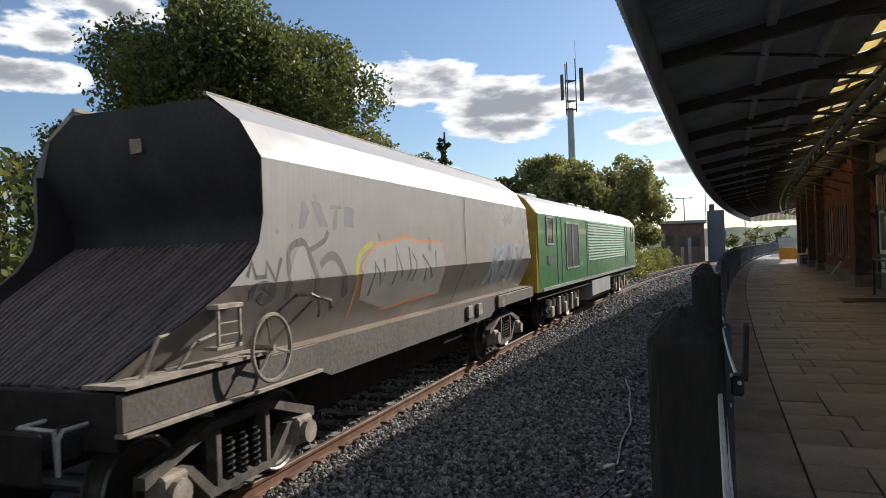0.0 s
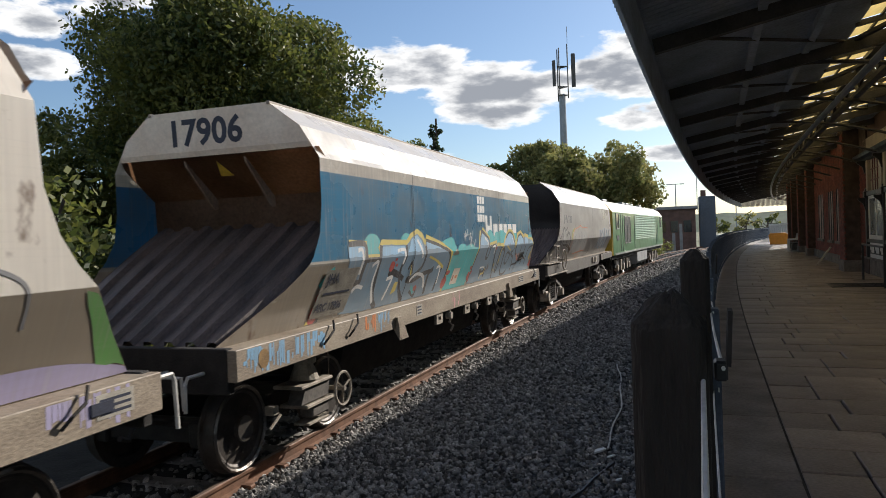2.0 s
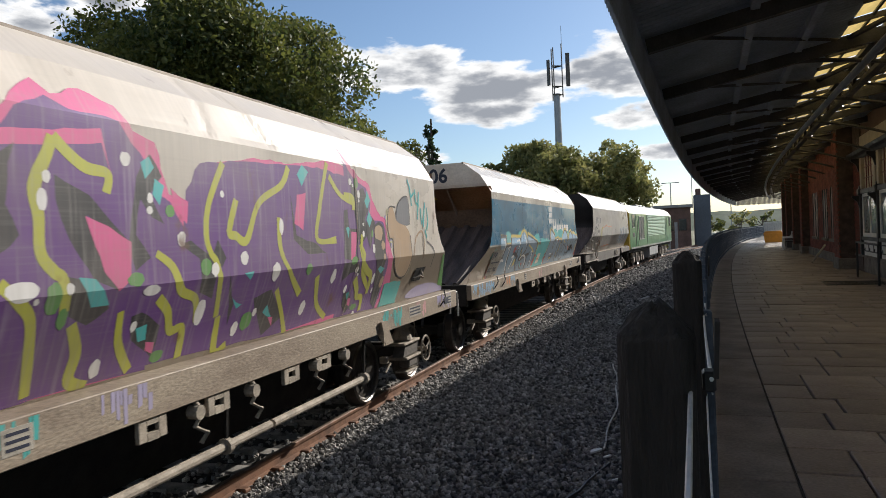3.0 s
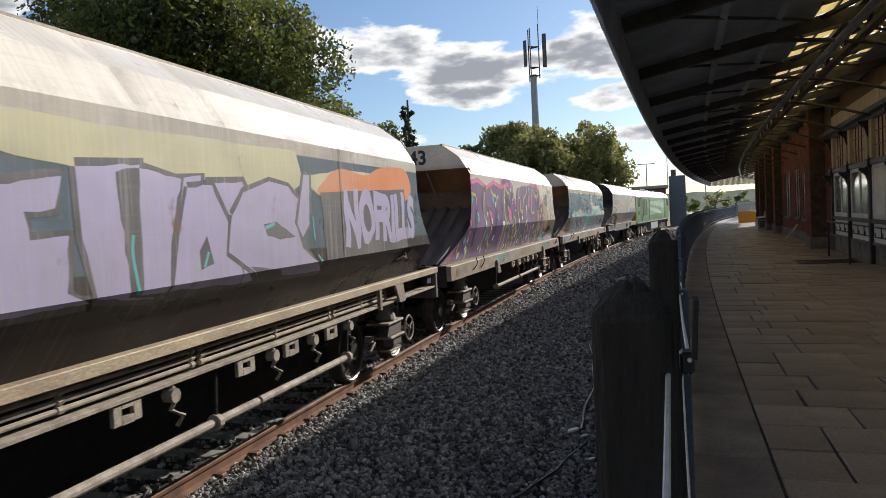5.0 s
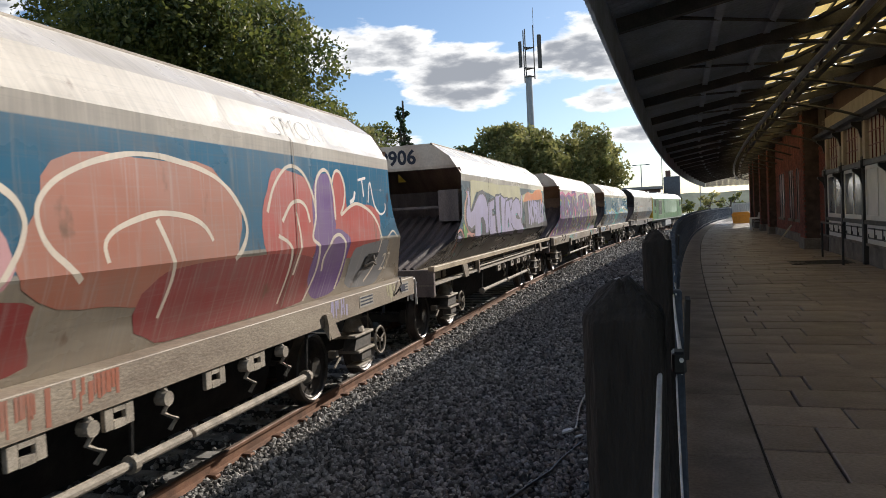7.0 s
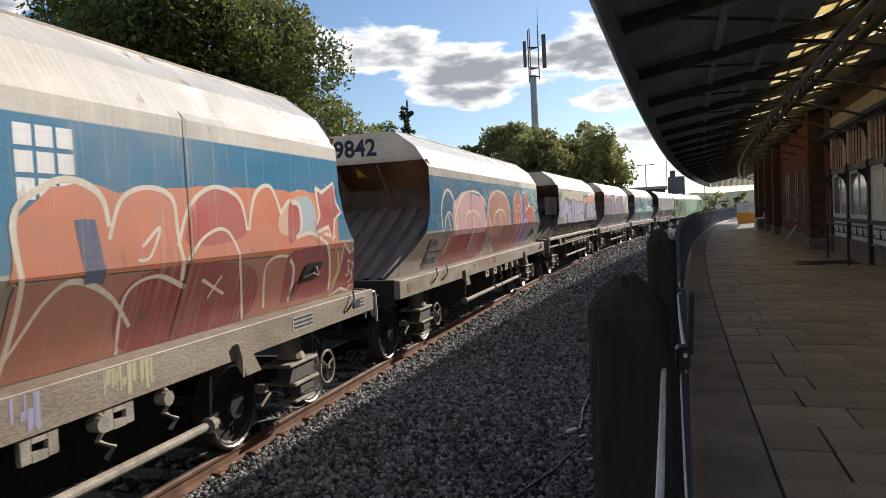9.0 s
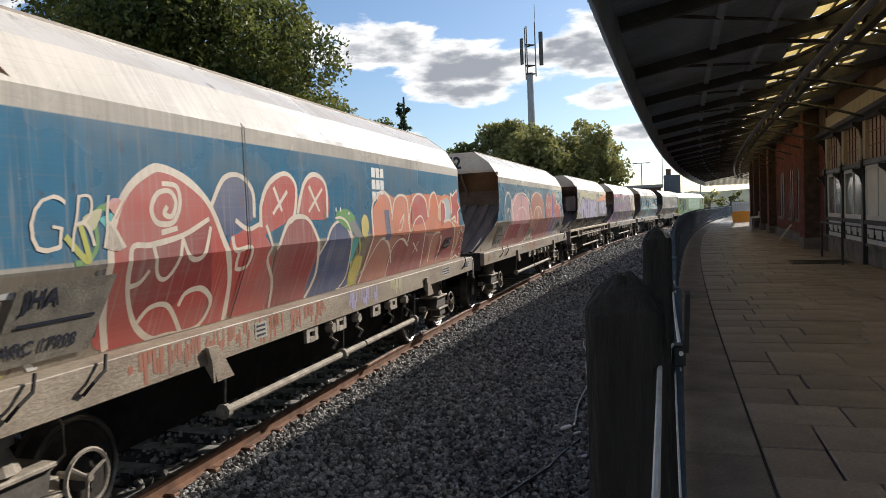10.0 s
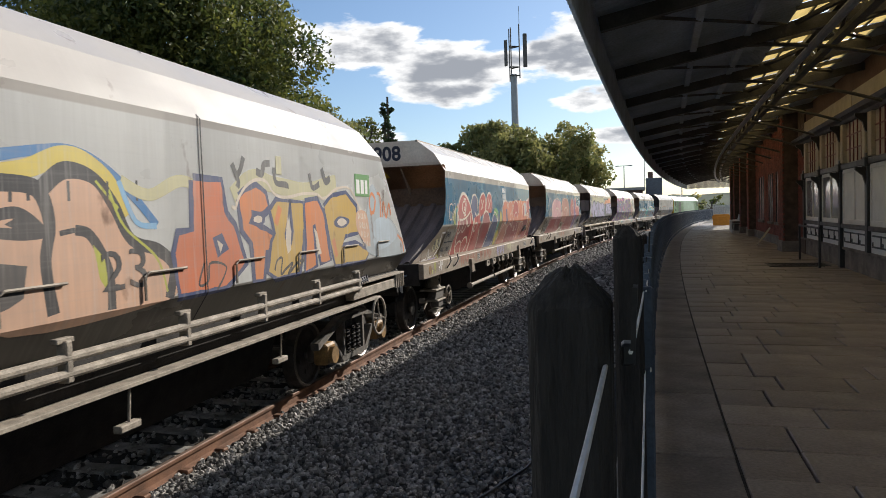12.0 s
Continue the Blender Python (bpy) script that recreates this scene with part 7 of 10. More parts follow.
    S.line([(11.8, 2.83), (11.84, 2.61), (11.77, 2.48)], 0.05, "aqua", False)
    S.line([(11.69, 2.48), (11.76, 2.35)], 0.05, "aqua", False)
    S.fill([(10.31, 1.74), (10.68, 1.76), (10.93, 1.74), (10.96, 1.42), (10.35, 1.42)], "teal")
    S.fill([(11.33, 1.47), (11.7, 1.6), (12.48, 1.6), (13.26, 1.45), (13.36, 1.42), (11.8, 1.42)], "lavender", True)
    S.fill([(12.56, 2.08), (12.77, 2.02), (13.34, 1.45), (12.82, 1.54)], "green")
    rng = random.Random(21)
    for k in range(2):
        y = 0.75 + 1.83 * k
        S.line([(y + 0.25, 3.0), (y - 0.02, 2.85), (y - 0.04, 2.6), (y + 0.1, 2.35)], 0.16, "black")
        S.fill([(y + 0.3, 2.6), (y + 0.75, 2.5), (y + 0.95, 2.0), (y + 0.6, 2.2)], "black")
        S.fill([(y + 0.45, 2.5), (y + 0.75, 2.42), (y + 0.8, 2.1), (y + 0.62, 2.25)], "pink")
        S.line([(y + 1.2, 2.5), (y + 1.12, 2.1), (y + 1.26, 1.7)], 0.13, "black")
        S.line([(y + 0.1, 2.9), (y + 0.0, 2.4), (y + 0.2, 2.15), (y + 0.15, 1.7), (y + 0.35, 1.55)], 0.085, "lime")
        S.line([(y + 0.62, 3.0), (y + 0.9, 2.85), (y + 1.2, 2.8), (y + 1.25, 2.6)], 0.08, "lime")
        S.line([(y + 0.75, 2.05), (y + 0.7, 1.75), (y + 0.95, 1.62), (y + 0.9, 1.46)], 0.08, "lime")
        for dy, z, a, col in ((0.9, 2.72, 0.1, "aqua"), (1.35, 2.3, 0.09, "aqua"), (0.5, 1.85, 0.09, "aqua"), (0.2, 2.1, 0.1, "green"), (1.1, 1.62, 0.09, "green")):
            S.blob(y + dy, z, a, a, col, 1.3, 0.03, k + dy)
        for j in range(9):
            S.blob(y + rng.uniform(0.0, 1.5), rng.uniform(1.5, 2.95), rng.uniform(0.03, 0.055), rng.uniform(0.04, 0.08), "white", seed=k * 10 + j)


def art_lavender(S):
    """The spray paint on this wagon, coat upon coat."""
    S.fill([(2.72, 3.16), (4.58, 3.15), (7.82, 3.02), (7.77, 2.74), (4.95, 2.82), (3.83, 2.94), (3.16, 2.9), (2.59, 2.47), (2.66, 2.77)], "straw")
    S.fill([(2.34, 2.9), (2.42, 2.84), (2.17, 2.65), (2.07, 2.31), (2.22, 2.15), (2.18, 2.41), (2.29, 2.61)], "straw")
    S.fill([(5.0, 3.13), (8.08, 3.16), (8.22, 2.82), (7.86, 2.68), (6.89, 2.85), (5.64, 2.86), (4.98, 2.9)], "straw")
    S.fill([(8.13, 2.87), (9.26, 3.02), (11.64, 3.02), (11.6, 2.75), (8.58, 2.69)], "straw")
    S.fill([(8.8, 2.89), (9.26, 3.03), (10.01, 2.98), (10.62, 3.11), (11.69, 3.12), (11.62, 2.65), (8.77, 2.66)], "orange", True)
    S.line([(2.42, 2.91), (2.53, 2.91), (2.59, 2.76), (2.55, 2.58), (2.62, 2.44), (2.8, 2.49), (3.14, 2.7), (3.44, 2.84), (3.75, 2.87), (4.0, 2.77), (4.18, 2.54), (4.18, 2.26), (4.11, 1.97), (3.84, 1.95), (3.85, 2.23), (3.68, 2.35), (3.45, 2.31), (3.41, 1.89), (2.91, 1.87), (2.95, 2.19), (2.64, 2.1), (2.37, 2.17), (2.27, 2.33), (2.31, 2.51), (2.42, 2.65), (2.45, 2.8), (2.42, 2.91)], 0.2, "char", False)
    S.fill([(2.42, 2.91), (2.53, 2.91), (2.59, 2.76), (2.55, 2.58), (2.62, 2.44), (2.8, 2.49), (3.14, 2.7), (3.44, 2.84), (3.75, 2.87), (4.0, 2.77), (4.18, 2.54), (4.18, 2.26), (4.11, 1.97), (3.84, 1.95), (3.85, 2.23), (3.68, 2.35), (3.45, 2.31), (3.41, 1.89), (2.91, 1.87), (2.95, 2.19), (2.64, 2.1), (2.37, 2.17), (2.27, 2.33), (2.31, 2.51), (2.42, 2.65), (2.45, 2.8)], "lavender")
    S.fill([(3.45, 2.32), (3.68, 2.35), (3.87, 2.18), (3.91, 1.91), (3.46, 1.9)], "char")
    S.line([(3.51, 2.2), (3.44, 1.95)], 0.03, "aqua")
    S.line([(4.25, 2.66), (4.86, 2.75), (4.79, 2.54), (4.55, 2.52), (4.58, 2.34), (4.89, 2.36), (4.84, 1.98), (5.05, 1.89), (4.29, 1.88), (4.18, 2.26), (4.25, 2.66)], 0.14, "char", False)
    S.fill([(4.25, 2.66), (4.86, 2.75), (4.79, 2.54), (4.55, 2.52), (4.58, 2.34), (4.89, 2.36), (4.84, 1.98), (5.05, 1.89), (4.29, 1.88), (4.18, 2.26)], "lavender")
    S.line([(4.98, 2.82), (5.61, 2.87), (5.62, 2.32), (5.75, 1.83), (5.1, 1.91), (5.0, 2.33), (4.98, 2.82)], 0.14, "char", False)
    S.fill([(4.98, 2.82), (5.61, 2.87), (5.62, 2.32), (5.75, 1.83), (5.1, 1.91), (5.0, 2.33)], "lavender")
    S.line([(5.81, 2.75), (6.36, 2.82), (6.2, 1.81), (5.82, 1.84), (5.81, 2.75)], 0.14, "char", False)
    S.fill([(5.81, 2.75), (6.36, 2.82), (6.2, 1.81), (5.82, 1.84)], "lavender")
    S.line([(6.42, 2.75), (6.99, 2.79), (7.79, 1.84), (6.22, 1.84), (6.42, 2.75)], 0.14, "char", False)
    S.fill([(6.42, 2.75), (6.99, 2.79), (7.79, 1.84), (6.22, 1.84)], "lavender")
    S.line([(5.6, 2.84), (6.09, 2.78), (5.91, 2.26), (5.87, 1.87), (5.56, 1.88), (5.6, 2.84)], 0.12, "char", False)
    S.fill([(5.6, 2.84), (6.09, 2.78), (5.91, 2.26), (5.87, 1.87), (5.56, 1.88)], "lavender")
    S.line([(6.16, 2.71), (6.51, 2.74), (6.7, 2.44), (6.95, 1.83), (5.9, 1.87), (6.01, 2.29), (6.16, 2.71)], 0.12, "char", False)
    S.fill([(6.16, 2.71), (6.51, 2.74), (6.7, 2.44), (6.95, 1.83), (5.9, 1.87), (6.01, 2.29)], "lavender")
    S.line([(6.79, 2.47), (7.0, 2.69), (7.49, 2.81), (7.87, 2.77), (8.07, 2.64), (7.99, 2.37), (8.13, 2.09), (8.7, 1.8), (7.25, 1.85), (6.7, 2.14), (6.79, 2.47)], 0.12, "char", False)
    S.fill([(6.79, 2.47), (7.0, 2.69), (7.49, 2.81), (7.87, 2.77), (8.07, 2.64), (7.99, 2.37), (8.13, 2.09), (8.7, 1.8), (7.25, 1.85), (6.7, 2.14)], "lavender")
    S.line([(8.23, 2.91), (8.37, 2.91), (8.31, 2.36), (8.14, 2.22), (8.03, 2.37), (8.23, 2.91)], 0.12, "char", False)
    S.fill([(8.23, 2.91), (8.37, 2.91), (8.31, 2.36), (8.14, 2.22), (8.03, 2.37)], "lavender")
    S.fill([(5.35, 2.8), (5.56, 2.84), (5.55, 1.87), (5.43, 1.88)], "char")
    S.fill([(6.27, 2.17), (6.39, 2.3), (6.47, 2.05), (6.28, 2.01)], "char")
    S.fill([(7.33, 2.38), (7.59, 2.4), (7.97, 2.23), (7.64, 2.21), (7.39, 2.26)], "char")
    S.fill([(7.05, 1.98), (7.64, 1.9), (7.76, 1.83), (7.26, 1.84)], "char")
    S.line([(5.49, 2.34), (5.47, 2.19), (5.52, 1.89)], 0.04, "aqua")
    S.line([(6.4, 2.16), (6.33, 2.03)], 0.04, "aqua")
    S.line([(7.36, 2.34), (7.55, 2.38)], 0.04, "aqua")
    S.line([(8.49, 2.0), (8.62, 1.89)], 0.04, "aqua")
    S.line([(8.4, 2.45), (8.43, 2.17)], 0.04, "aqua")
    S.fill([(8.63, 2.72), (11.57, 2.83), (11.62, 1.86), (8.72, 1.86)], "char")
    S.fill([(1.98, 2.25), (2.13, 2.17), (2.3, 2.05), (2.26, 1.87), (2.09, 1.87), (1.98, 2.05)], "green")
    S.fill([(2.05, 2.23), (2.09, 2.17), (2.05, 2.04), (2.02, 2.14)], "yellow")
    S.line([(2.32, 2.9), (2.43, 2.82), (2.27, 2.68), (2.17, 2.34), (2.31, 2.09), (2.62, 1.98), (2.82, 1.98), (2.84, 1.88)], 0.05, "salmon")
    S.line([(2.26, 1.9), (2.32, 2.0), (2.84, 1.88)], 0.05, "salmon")
    S.line([(1.58, 2.05), (1.79, 2.1), (1.96, 1.98), (2.03, 1.87)], 0.05, "salmon")
    S.line([(1.87, 1.63), (1.71, 1.79), (1.45, 1.92)], 0.05, "salmon")
    S.fill([(1.55, 1.87), (1.57, 1.99), (1.74, 2.01), (1.89, 1.89), (1.9, 1.85)], "lavender", True)
    S.line([(1.57, 1.81), (1.61, 1.99), (1.82, 1.98), (1.99, 1.81)], 0.07, "char")
    S.line([(2.21, 1.78), (1.95, 1.75), (2.22, 1.53)], 0.03, "aqua", False)
    S.line([(1.36, 1.84), (1.59, 1.68), (1.63, 1.52)], 0.12, "char")
    S.line([(1.82, 1.8), (2.08, 1.6), (1.99, 1.47)], 0.12, "char")
    S.line([(2.55, 1.51), (2.42, 1.72)], 0.12, "char")


def art_orange(S):
    """The spray paint on this wagon, coat upon coat."""
    S.line([(5.04, 2.78), (5.38, 2.84), (5.69, 2.85), (5.99, 2.76), (6.32, 2.53), (6.55, 2.32)], 0.1, "blue")
    S.line([(5.03, 2.66), (5.3, 2.72), (5.57, 2.81), (5.81, 2.79), (6.03, 2.66), (6.18, 2.39)], 0.16, "yellow")
    S.fill([(4.96, 2.57), (5.22, 2.61), (5.4, 2.59), (5.6, 2.69), (5.87, 2.66), (6.04, 2.46), (6.21, 2.21), (6.53, 2.12), (6.73, 1.97), (6.65, 1.7), (4.9, 1.71)], "peach", True)
    S.line([(5.03, 2.62), (5.29, 2.61), (5.4, 2.54), (5.45, 2.34), (5.4, 2.1), (5.44, 1.75)], 0.13, "black")
    S.line([(5.4, 2.59), (5.6, 2.72), (5.87, 2.68), (6.06, 2.49), (6.24, 2.22), (6.56, 2.12), (6.74, 1.97), (6.67, 1.71)], 0.13, "black")
    S.line([(5.67, 2.31), (5.82, 2.26), (5.98, 1.99), (5.99, 1.71)], 0.1, "black")
    S.line([(5.01, 2.41), (5.21, 2.43), (5.39, 2.31), (5.27, 2.29), (5.03, 2.31)], 0.08, "black")
    S.line([(5.53, 2.29), (5.67, 2.31)], 0.05, "black")
    S.fill([(4.99, 2.13), (5.25, 2.09), (5.21, 1.89), (4.97, 1.81)], "black")
    S.fill([(5.1, 2.36), (5.24, 2.43), (5.4, 2.3), (5.27, 2.27)], "black")
    S.fill([(5.83, 2.2), (5.94, 2.1), (5.96, 1.84), (5.88, 1.95)], "lime")
    S.line([(6.02, 2.6), (6.17, 2.32), (6.53, 2.06), (6.65, 1.77)], 0.03, "lime")
    S.line([(5.89, 2.66), (6.11, 2.46)], 0.03, "lime")
    S.line([(5.16, 2.63), (5.15, 2.5)], 0.03, "black", False)
    S.line([(5.29, 2.64), (5.29, 2.51)], 0.03, "black", False)
    S.line([(5.63, 2.65), (5.63, 2.51)], 0.03, "black", False)
    S.line([(6.01, 2.66), (6.0, 2.51)], 0.03, "black", False)
    S.line([(6.33, 2.68), (6.33, 2.52)], 0.03, "black", False)
    S.line([(6.15, 2.67), (6.48, 2.57), (6.91, 2.7), (7.38, 2.59)], 0.12, "straw")
    S.line([(6.13, 2.67), (6.3, 2.36), (6.55, 2.32)], 0.06, "skyblue")
    S.line([(7.08, 2.71), (7.52, 2.71), (7.56, 2.42), (7.71, 2.29), (7.89, 1.92), (7.54, 1.73), (6.83, 1.73), (6.78, 2.08), (6.84, 2.23), (7.06, 2.26), (7.08, 2.71)], 0.16, "navy", False)
    S.fill([(7.08, 2.71), (7.52, 2.71), (7.56, 2.42), (7.71, 2.29), (7.89, 1.92), (7.54, 1.73), (6.83, 1.73), (6.78, 2.08), (6.84, 2.23), (7.06, 2.26)], "vermilion")
    S.fill([(7.34, 2.19), (7.5, 2.23), (7.61, 2.07), (7.41, 2.0)], "navy")
    S.fill([(7.41, 2.17), (7.51, 2.12), (7.46, 2.04)], "cream")
    S.line([(7.19, 1.97), (7.1, 1.78), (7.24, 1.8), (7.29, 1.96), (7.55, 1.9), (7.38, 1.7)], 0.03, "black")
    S.line([(7.73, 2.57), (8.06, 2.75), (8.61, 2.72), (9.29, 2.67), (10.27, 2.79)], 0.25, "straw")
    S.line([(7.84, 2.56), (7.94, 2.62), (8.17, 2.68), (8.36, 2.61), (8.42, 2.45), (8.27, 2.41), (8.06, 2.39), (8.0, 2.31), (8.14, 2.28), (8.54, 2.15), (8.48, 2.03), (8.32, 2.02), (8.24, 1.72), (8.09, 1.73), (8.06, 2.12), (7.89, 2.25), (7.84, 2.56)], 0.15, "navy", False)
    S.fill([(7.84, 2.56), (7.94, 2.62), (8.17, 2.68), (8.36, 2.61), (8.42, 2.45), (8.27, 2.41), (8.06, 2.39), (8.0, 2.31), (8.14, 2.28), (8.54, 2.15), (8.48, 2.03), (8.32, 2.02), (8.24, 1.72), (8.09, 1.73), (8.06, 2.12), (7.89, 2.25)], "orange")
    S.line([(8.47, 2.44), (8.61, 2.54), (8.9, 2.53), (8.76, 2.17), (8.85, 1.97), (8.93, 2.06), (8.99, 2.2), (8.95, 2.53), (9.27, 2.52), (9.21, 2.07), (9.1, 1.73), (8.57, 1.71), (8.37, 1.79), (8.47, 2.09), (8.56, 2.19), (8.47, 2.44)], 0.15, "navy", False)
    S.fill([(8.47, 2.44), (8.61, 2.54), (8.9, 2.53), (8.76, 2.17), (8.85, 1.97), (8.93, 2.06), (8.99, 2.2), (8.95, 2.53), (9.27, 2.52), (9.21, 2.07), (9.1, 1.73), (8.57, 1.71), (8.37, 1.79), (8.47, 2.09), (8.56, 2.19)], "mustard")
    S.line([(9.31, 2.53), (9.66, 2.56), (9.82, 2.4), (9.98, 1.8), (9.72, 1.79), (9.58, 2.28), (9.5, 2.25), (9.55, 1.77), (9.27, 1.72), (9.32, 2.03), (9.31, 2.53)], 0.15, "navy", False)
    S.fill([(9.31, 2.53), (9.66, 2.56), (9.82, 2.4), (9.98, 1.8), (9.72, 1.79), (9.58, 2.28), (9.5, 2.25), (9.55, 1.77), (9.27, 1.72), (9.32, 2.03)], "orange")
    S.line([(9.87, 2.48), (10.09, 2.6), (10.59, 2.66), (10.94, 2.48), (11.02, 2.14), (10.53, 2.12), (10.4, 1.95), (10.88, 1.96), (11.41, 1.82), (11.27, 1.72), (10.16, 1.73), (10.03, 2.02), (9.87, 2.48)], 0.15, "navy", False)
    S.fill([(9.87, 2.48), (10.09, 2.6), (10.59, 2.66), (10.94, 2.48), (11.02, 2.14), (10.53, 2.12), (10.4, 1.95), (10.88, 1.96), (11.41, 1.82), (11.27, 1.72), (10.16, 1.73), (10.03, 2.02)], "mustard")
    S.line([(8.42, 2.45), (8.27, 2.39), (8.06, 2.39)], 0.12, "navy")
    S.line([(10.11, 2.06), (10.21, 1.83)], 0.12, "orange")
    S.line([(8.68, 2.48), (8.57, 2.29)], 0.1, "orange")
    S.blob(8.19, 2.35, 0.14, 0.07, "navy", seed=37)
    S.blob(10.42, 2.28, 0.26, 0.08, "navy", seed=38)
    S.blob(8.19, 2.35, 0.09, 0.04, "cream", seed=39)
    S.blob(10.42, 2.28, 0.16, 0.05, "cream", seed=40)
    S.fill([(8.86, 2.38), (8.93, 2.2), (8.9, 1.99), (8.82, 1.95), (8.79, 2.14)], "cream")
    S.fill([(9.53, 2.23), (9.62, 2.17), (9.73, 1.9), (9.63, 1.89)], "cream")
    S.line([(7.69, 2.48), (7.76, 2.47), (7.83, 2.57), (7.98, 2.69), (8.18, 2.76), (8.39, 2.75), (8.57, 2.62), (8.84, 2.59), (9.28, 2.64), (9.66, 2.64), (9.87, 2.59), (10.26, 2.72), (10.69, 2.75), (10.95, 2.6), (11.13, 2.43)], 0.04, "cream")
    S.line([(11.02, 2.14), (11.19, 1.99), (11.5, 1.81)], 0.05, "navy")
    S.line([(8.5, 1.79), (8.56, 1.89), (8.68, 1.91), (8.64, 1.74), (8.77, 1.79), (8.93, 1.84), (8.81, 1.72), (9.04, 1.83), (9.21, 1.85), (9.0, 1.73)], 0.035, "black")
    S.line([(7.73, 2.9), (7.83, 2.74), (7.81, 2.67)], 0.09, "smoke")
    S.line([(7.95, 2.98), (7.89, 2.86), (7.83, 2.8)], 0.09, "smoke")
    S.line([(8.19, 2.85), (8.31, 2.83), (8.36, 2.93), (8.49, 2.95)], 0.09, "smoke")
    S.line([(8.58, 2.91), (8.61, 2.75), (8.85, 2.73), (8.87, 2.69)], 0.09, "smoke")
    S.line([(9.46, 2.89), (9.54, 2.72), (9.74, 2.77)], 0.09, "smoke")
    S.line([(9.83, 2.97), (9.93, 2.81), (10.08, 2.86)], 0.09, "smoke")
    art_front(S)


def art_grey(S):
    """The spray paint on this wagon, coat upon coat."""
    S.fill([(2.31, 2.62), (2.38, 2.9), (2.44, 2.92), (2.52, 2.79), (2.38, 2.61)], "grey")
    S.fill([(2.57, 2.91), (2.74, 2.9), (2.91, 2.64), (2.74, 2.65)], "grey")
    S.fill([(2.98, 2.89), (3.21, 2.89), (3.21, 2.85), (2.97, 2.84)], "grey")
    S.fill([(3.06, 2.84), (3.15, 2.85), (3.1, 2.62), (3.01, 2.62)], "grey")
    S.fill([(3.3, 2.88), (3.54, 2.87), (3.52, 2.64), (3.29, 2.65)], "grey")
    S.line([(2.18, 1.91), (2.1, 2.36), (2.33, 2.48), (2.49, 2.37), (2.8, 1.86)], 0.090, "smoke")
    S.line([(2.72, 2.23), (2.92, 2.33), (3.14, 2.26), (3.46, 1.85)], 0.105, "smoke")
    S.line([(2.48, 2.39), (2.8, 2.49), (2.9, 2.6)], 0.075, "smoke")
    S.fill([(2.14, 2.1), (2.22, 2.36), (2.41, 2.43), (2.5, 2.12)], "silver", True)
    S.line([(1.42, 2.17), (1.49, 2.3), (1.55, 2.16), (1.71, 2.16), (1.72, 2.3), (1.87, 2.11), (1.97, 2.33)], 0.060, "smoke", False)
    S.line([(3.94, 1.77), (3.69, 2.2), (4.07, 2.42), (4.73, 2.49), (5.1, 2.55), (5.4, 2.48), (6.51, 2.47), (6.84, 1.67), (6.01, 1.67), (4.7, 1.61)], 0.09, "orange", False)
    S.fill([(3.94, 1.77), (3.69, 2.2), (4.07, 2.42), (4.73, 2.49), (5.1, 2.55), (5.4, 2.48), (6.51, 2.47), (6.84, 1.67), (6.01, 1.67), (4.7, 1.61)], "silver")
    S.line([(4.11, 1.81), (4.06, 2.23), (4.38, 1.93), (4.35, 2.27)], 0.075, "smoke", False)
    S.line([(4.77, 1.91), (4.72, 2.42), (4.99, 2.0)], 0.075, "smoke", False)
    S.line([(5.27, 1.94), (5.18, 2.41), (5.45, 2.2), (5.42, 1.93)], 0.075, "smoke", False)
    S.line([(5.97, 1.9), (5.68, 2.3), (6.25, 1.94), (6.24, 2.35)], 0.075, "smoke", False)
    S.line([(3.56, 2.07), (3.65, 2.33), (4.02, 2.47)], 0.1, "lime")
    S.line([(1.56, 1.97), (1.53, 2.06), (1.72, 2.08), (1.91, 2.0), (1.82, 1.93), (1.67, 1.98)], 0.090, "smoke")
    S.line([(3.74, 1.53), (3.7, 1.85), (3.64, 2.04)], 0.05, "orange")
    S.line([(5.01, 1.42), (5.67, 1.44), (5.84, 1.82)], 0.04, "orange")


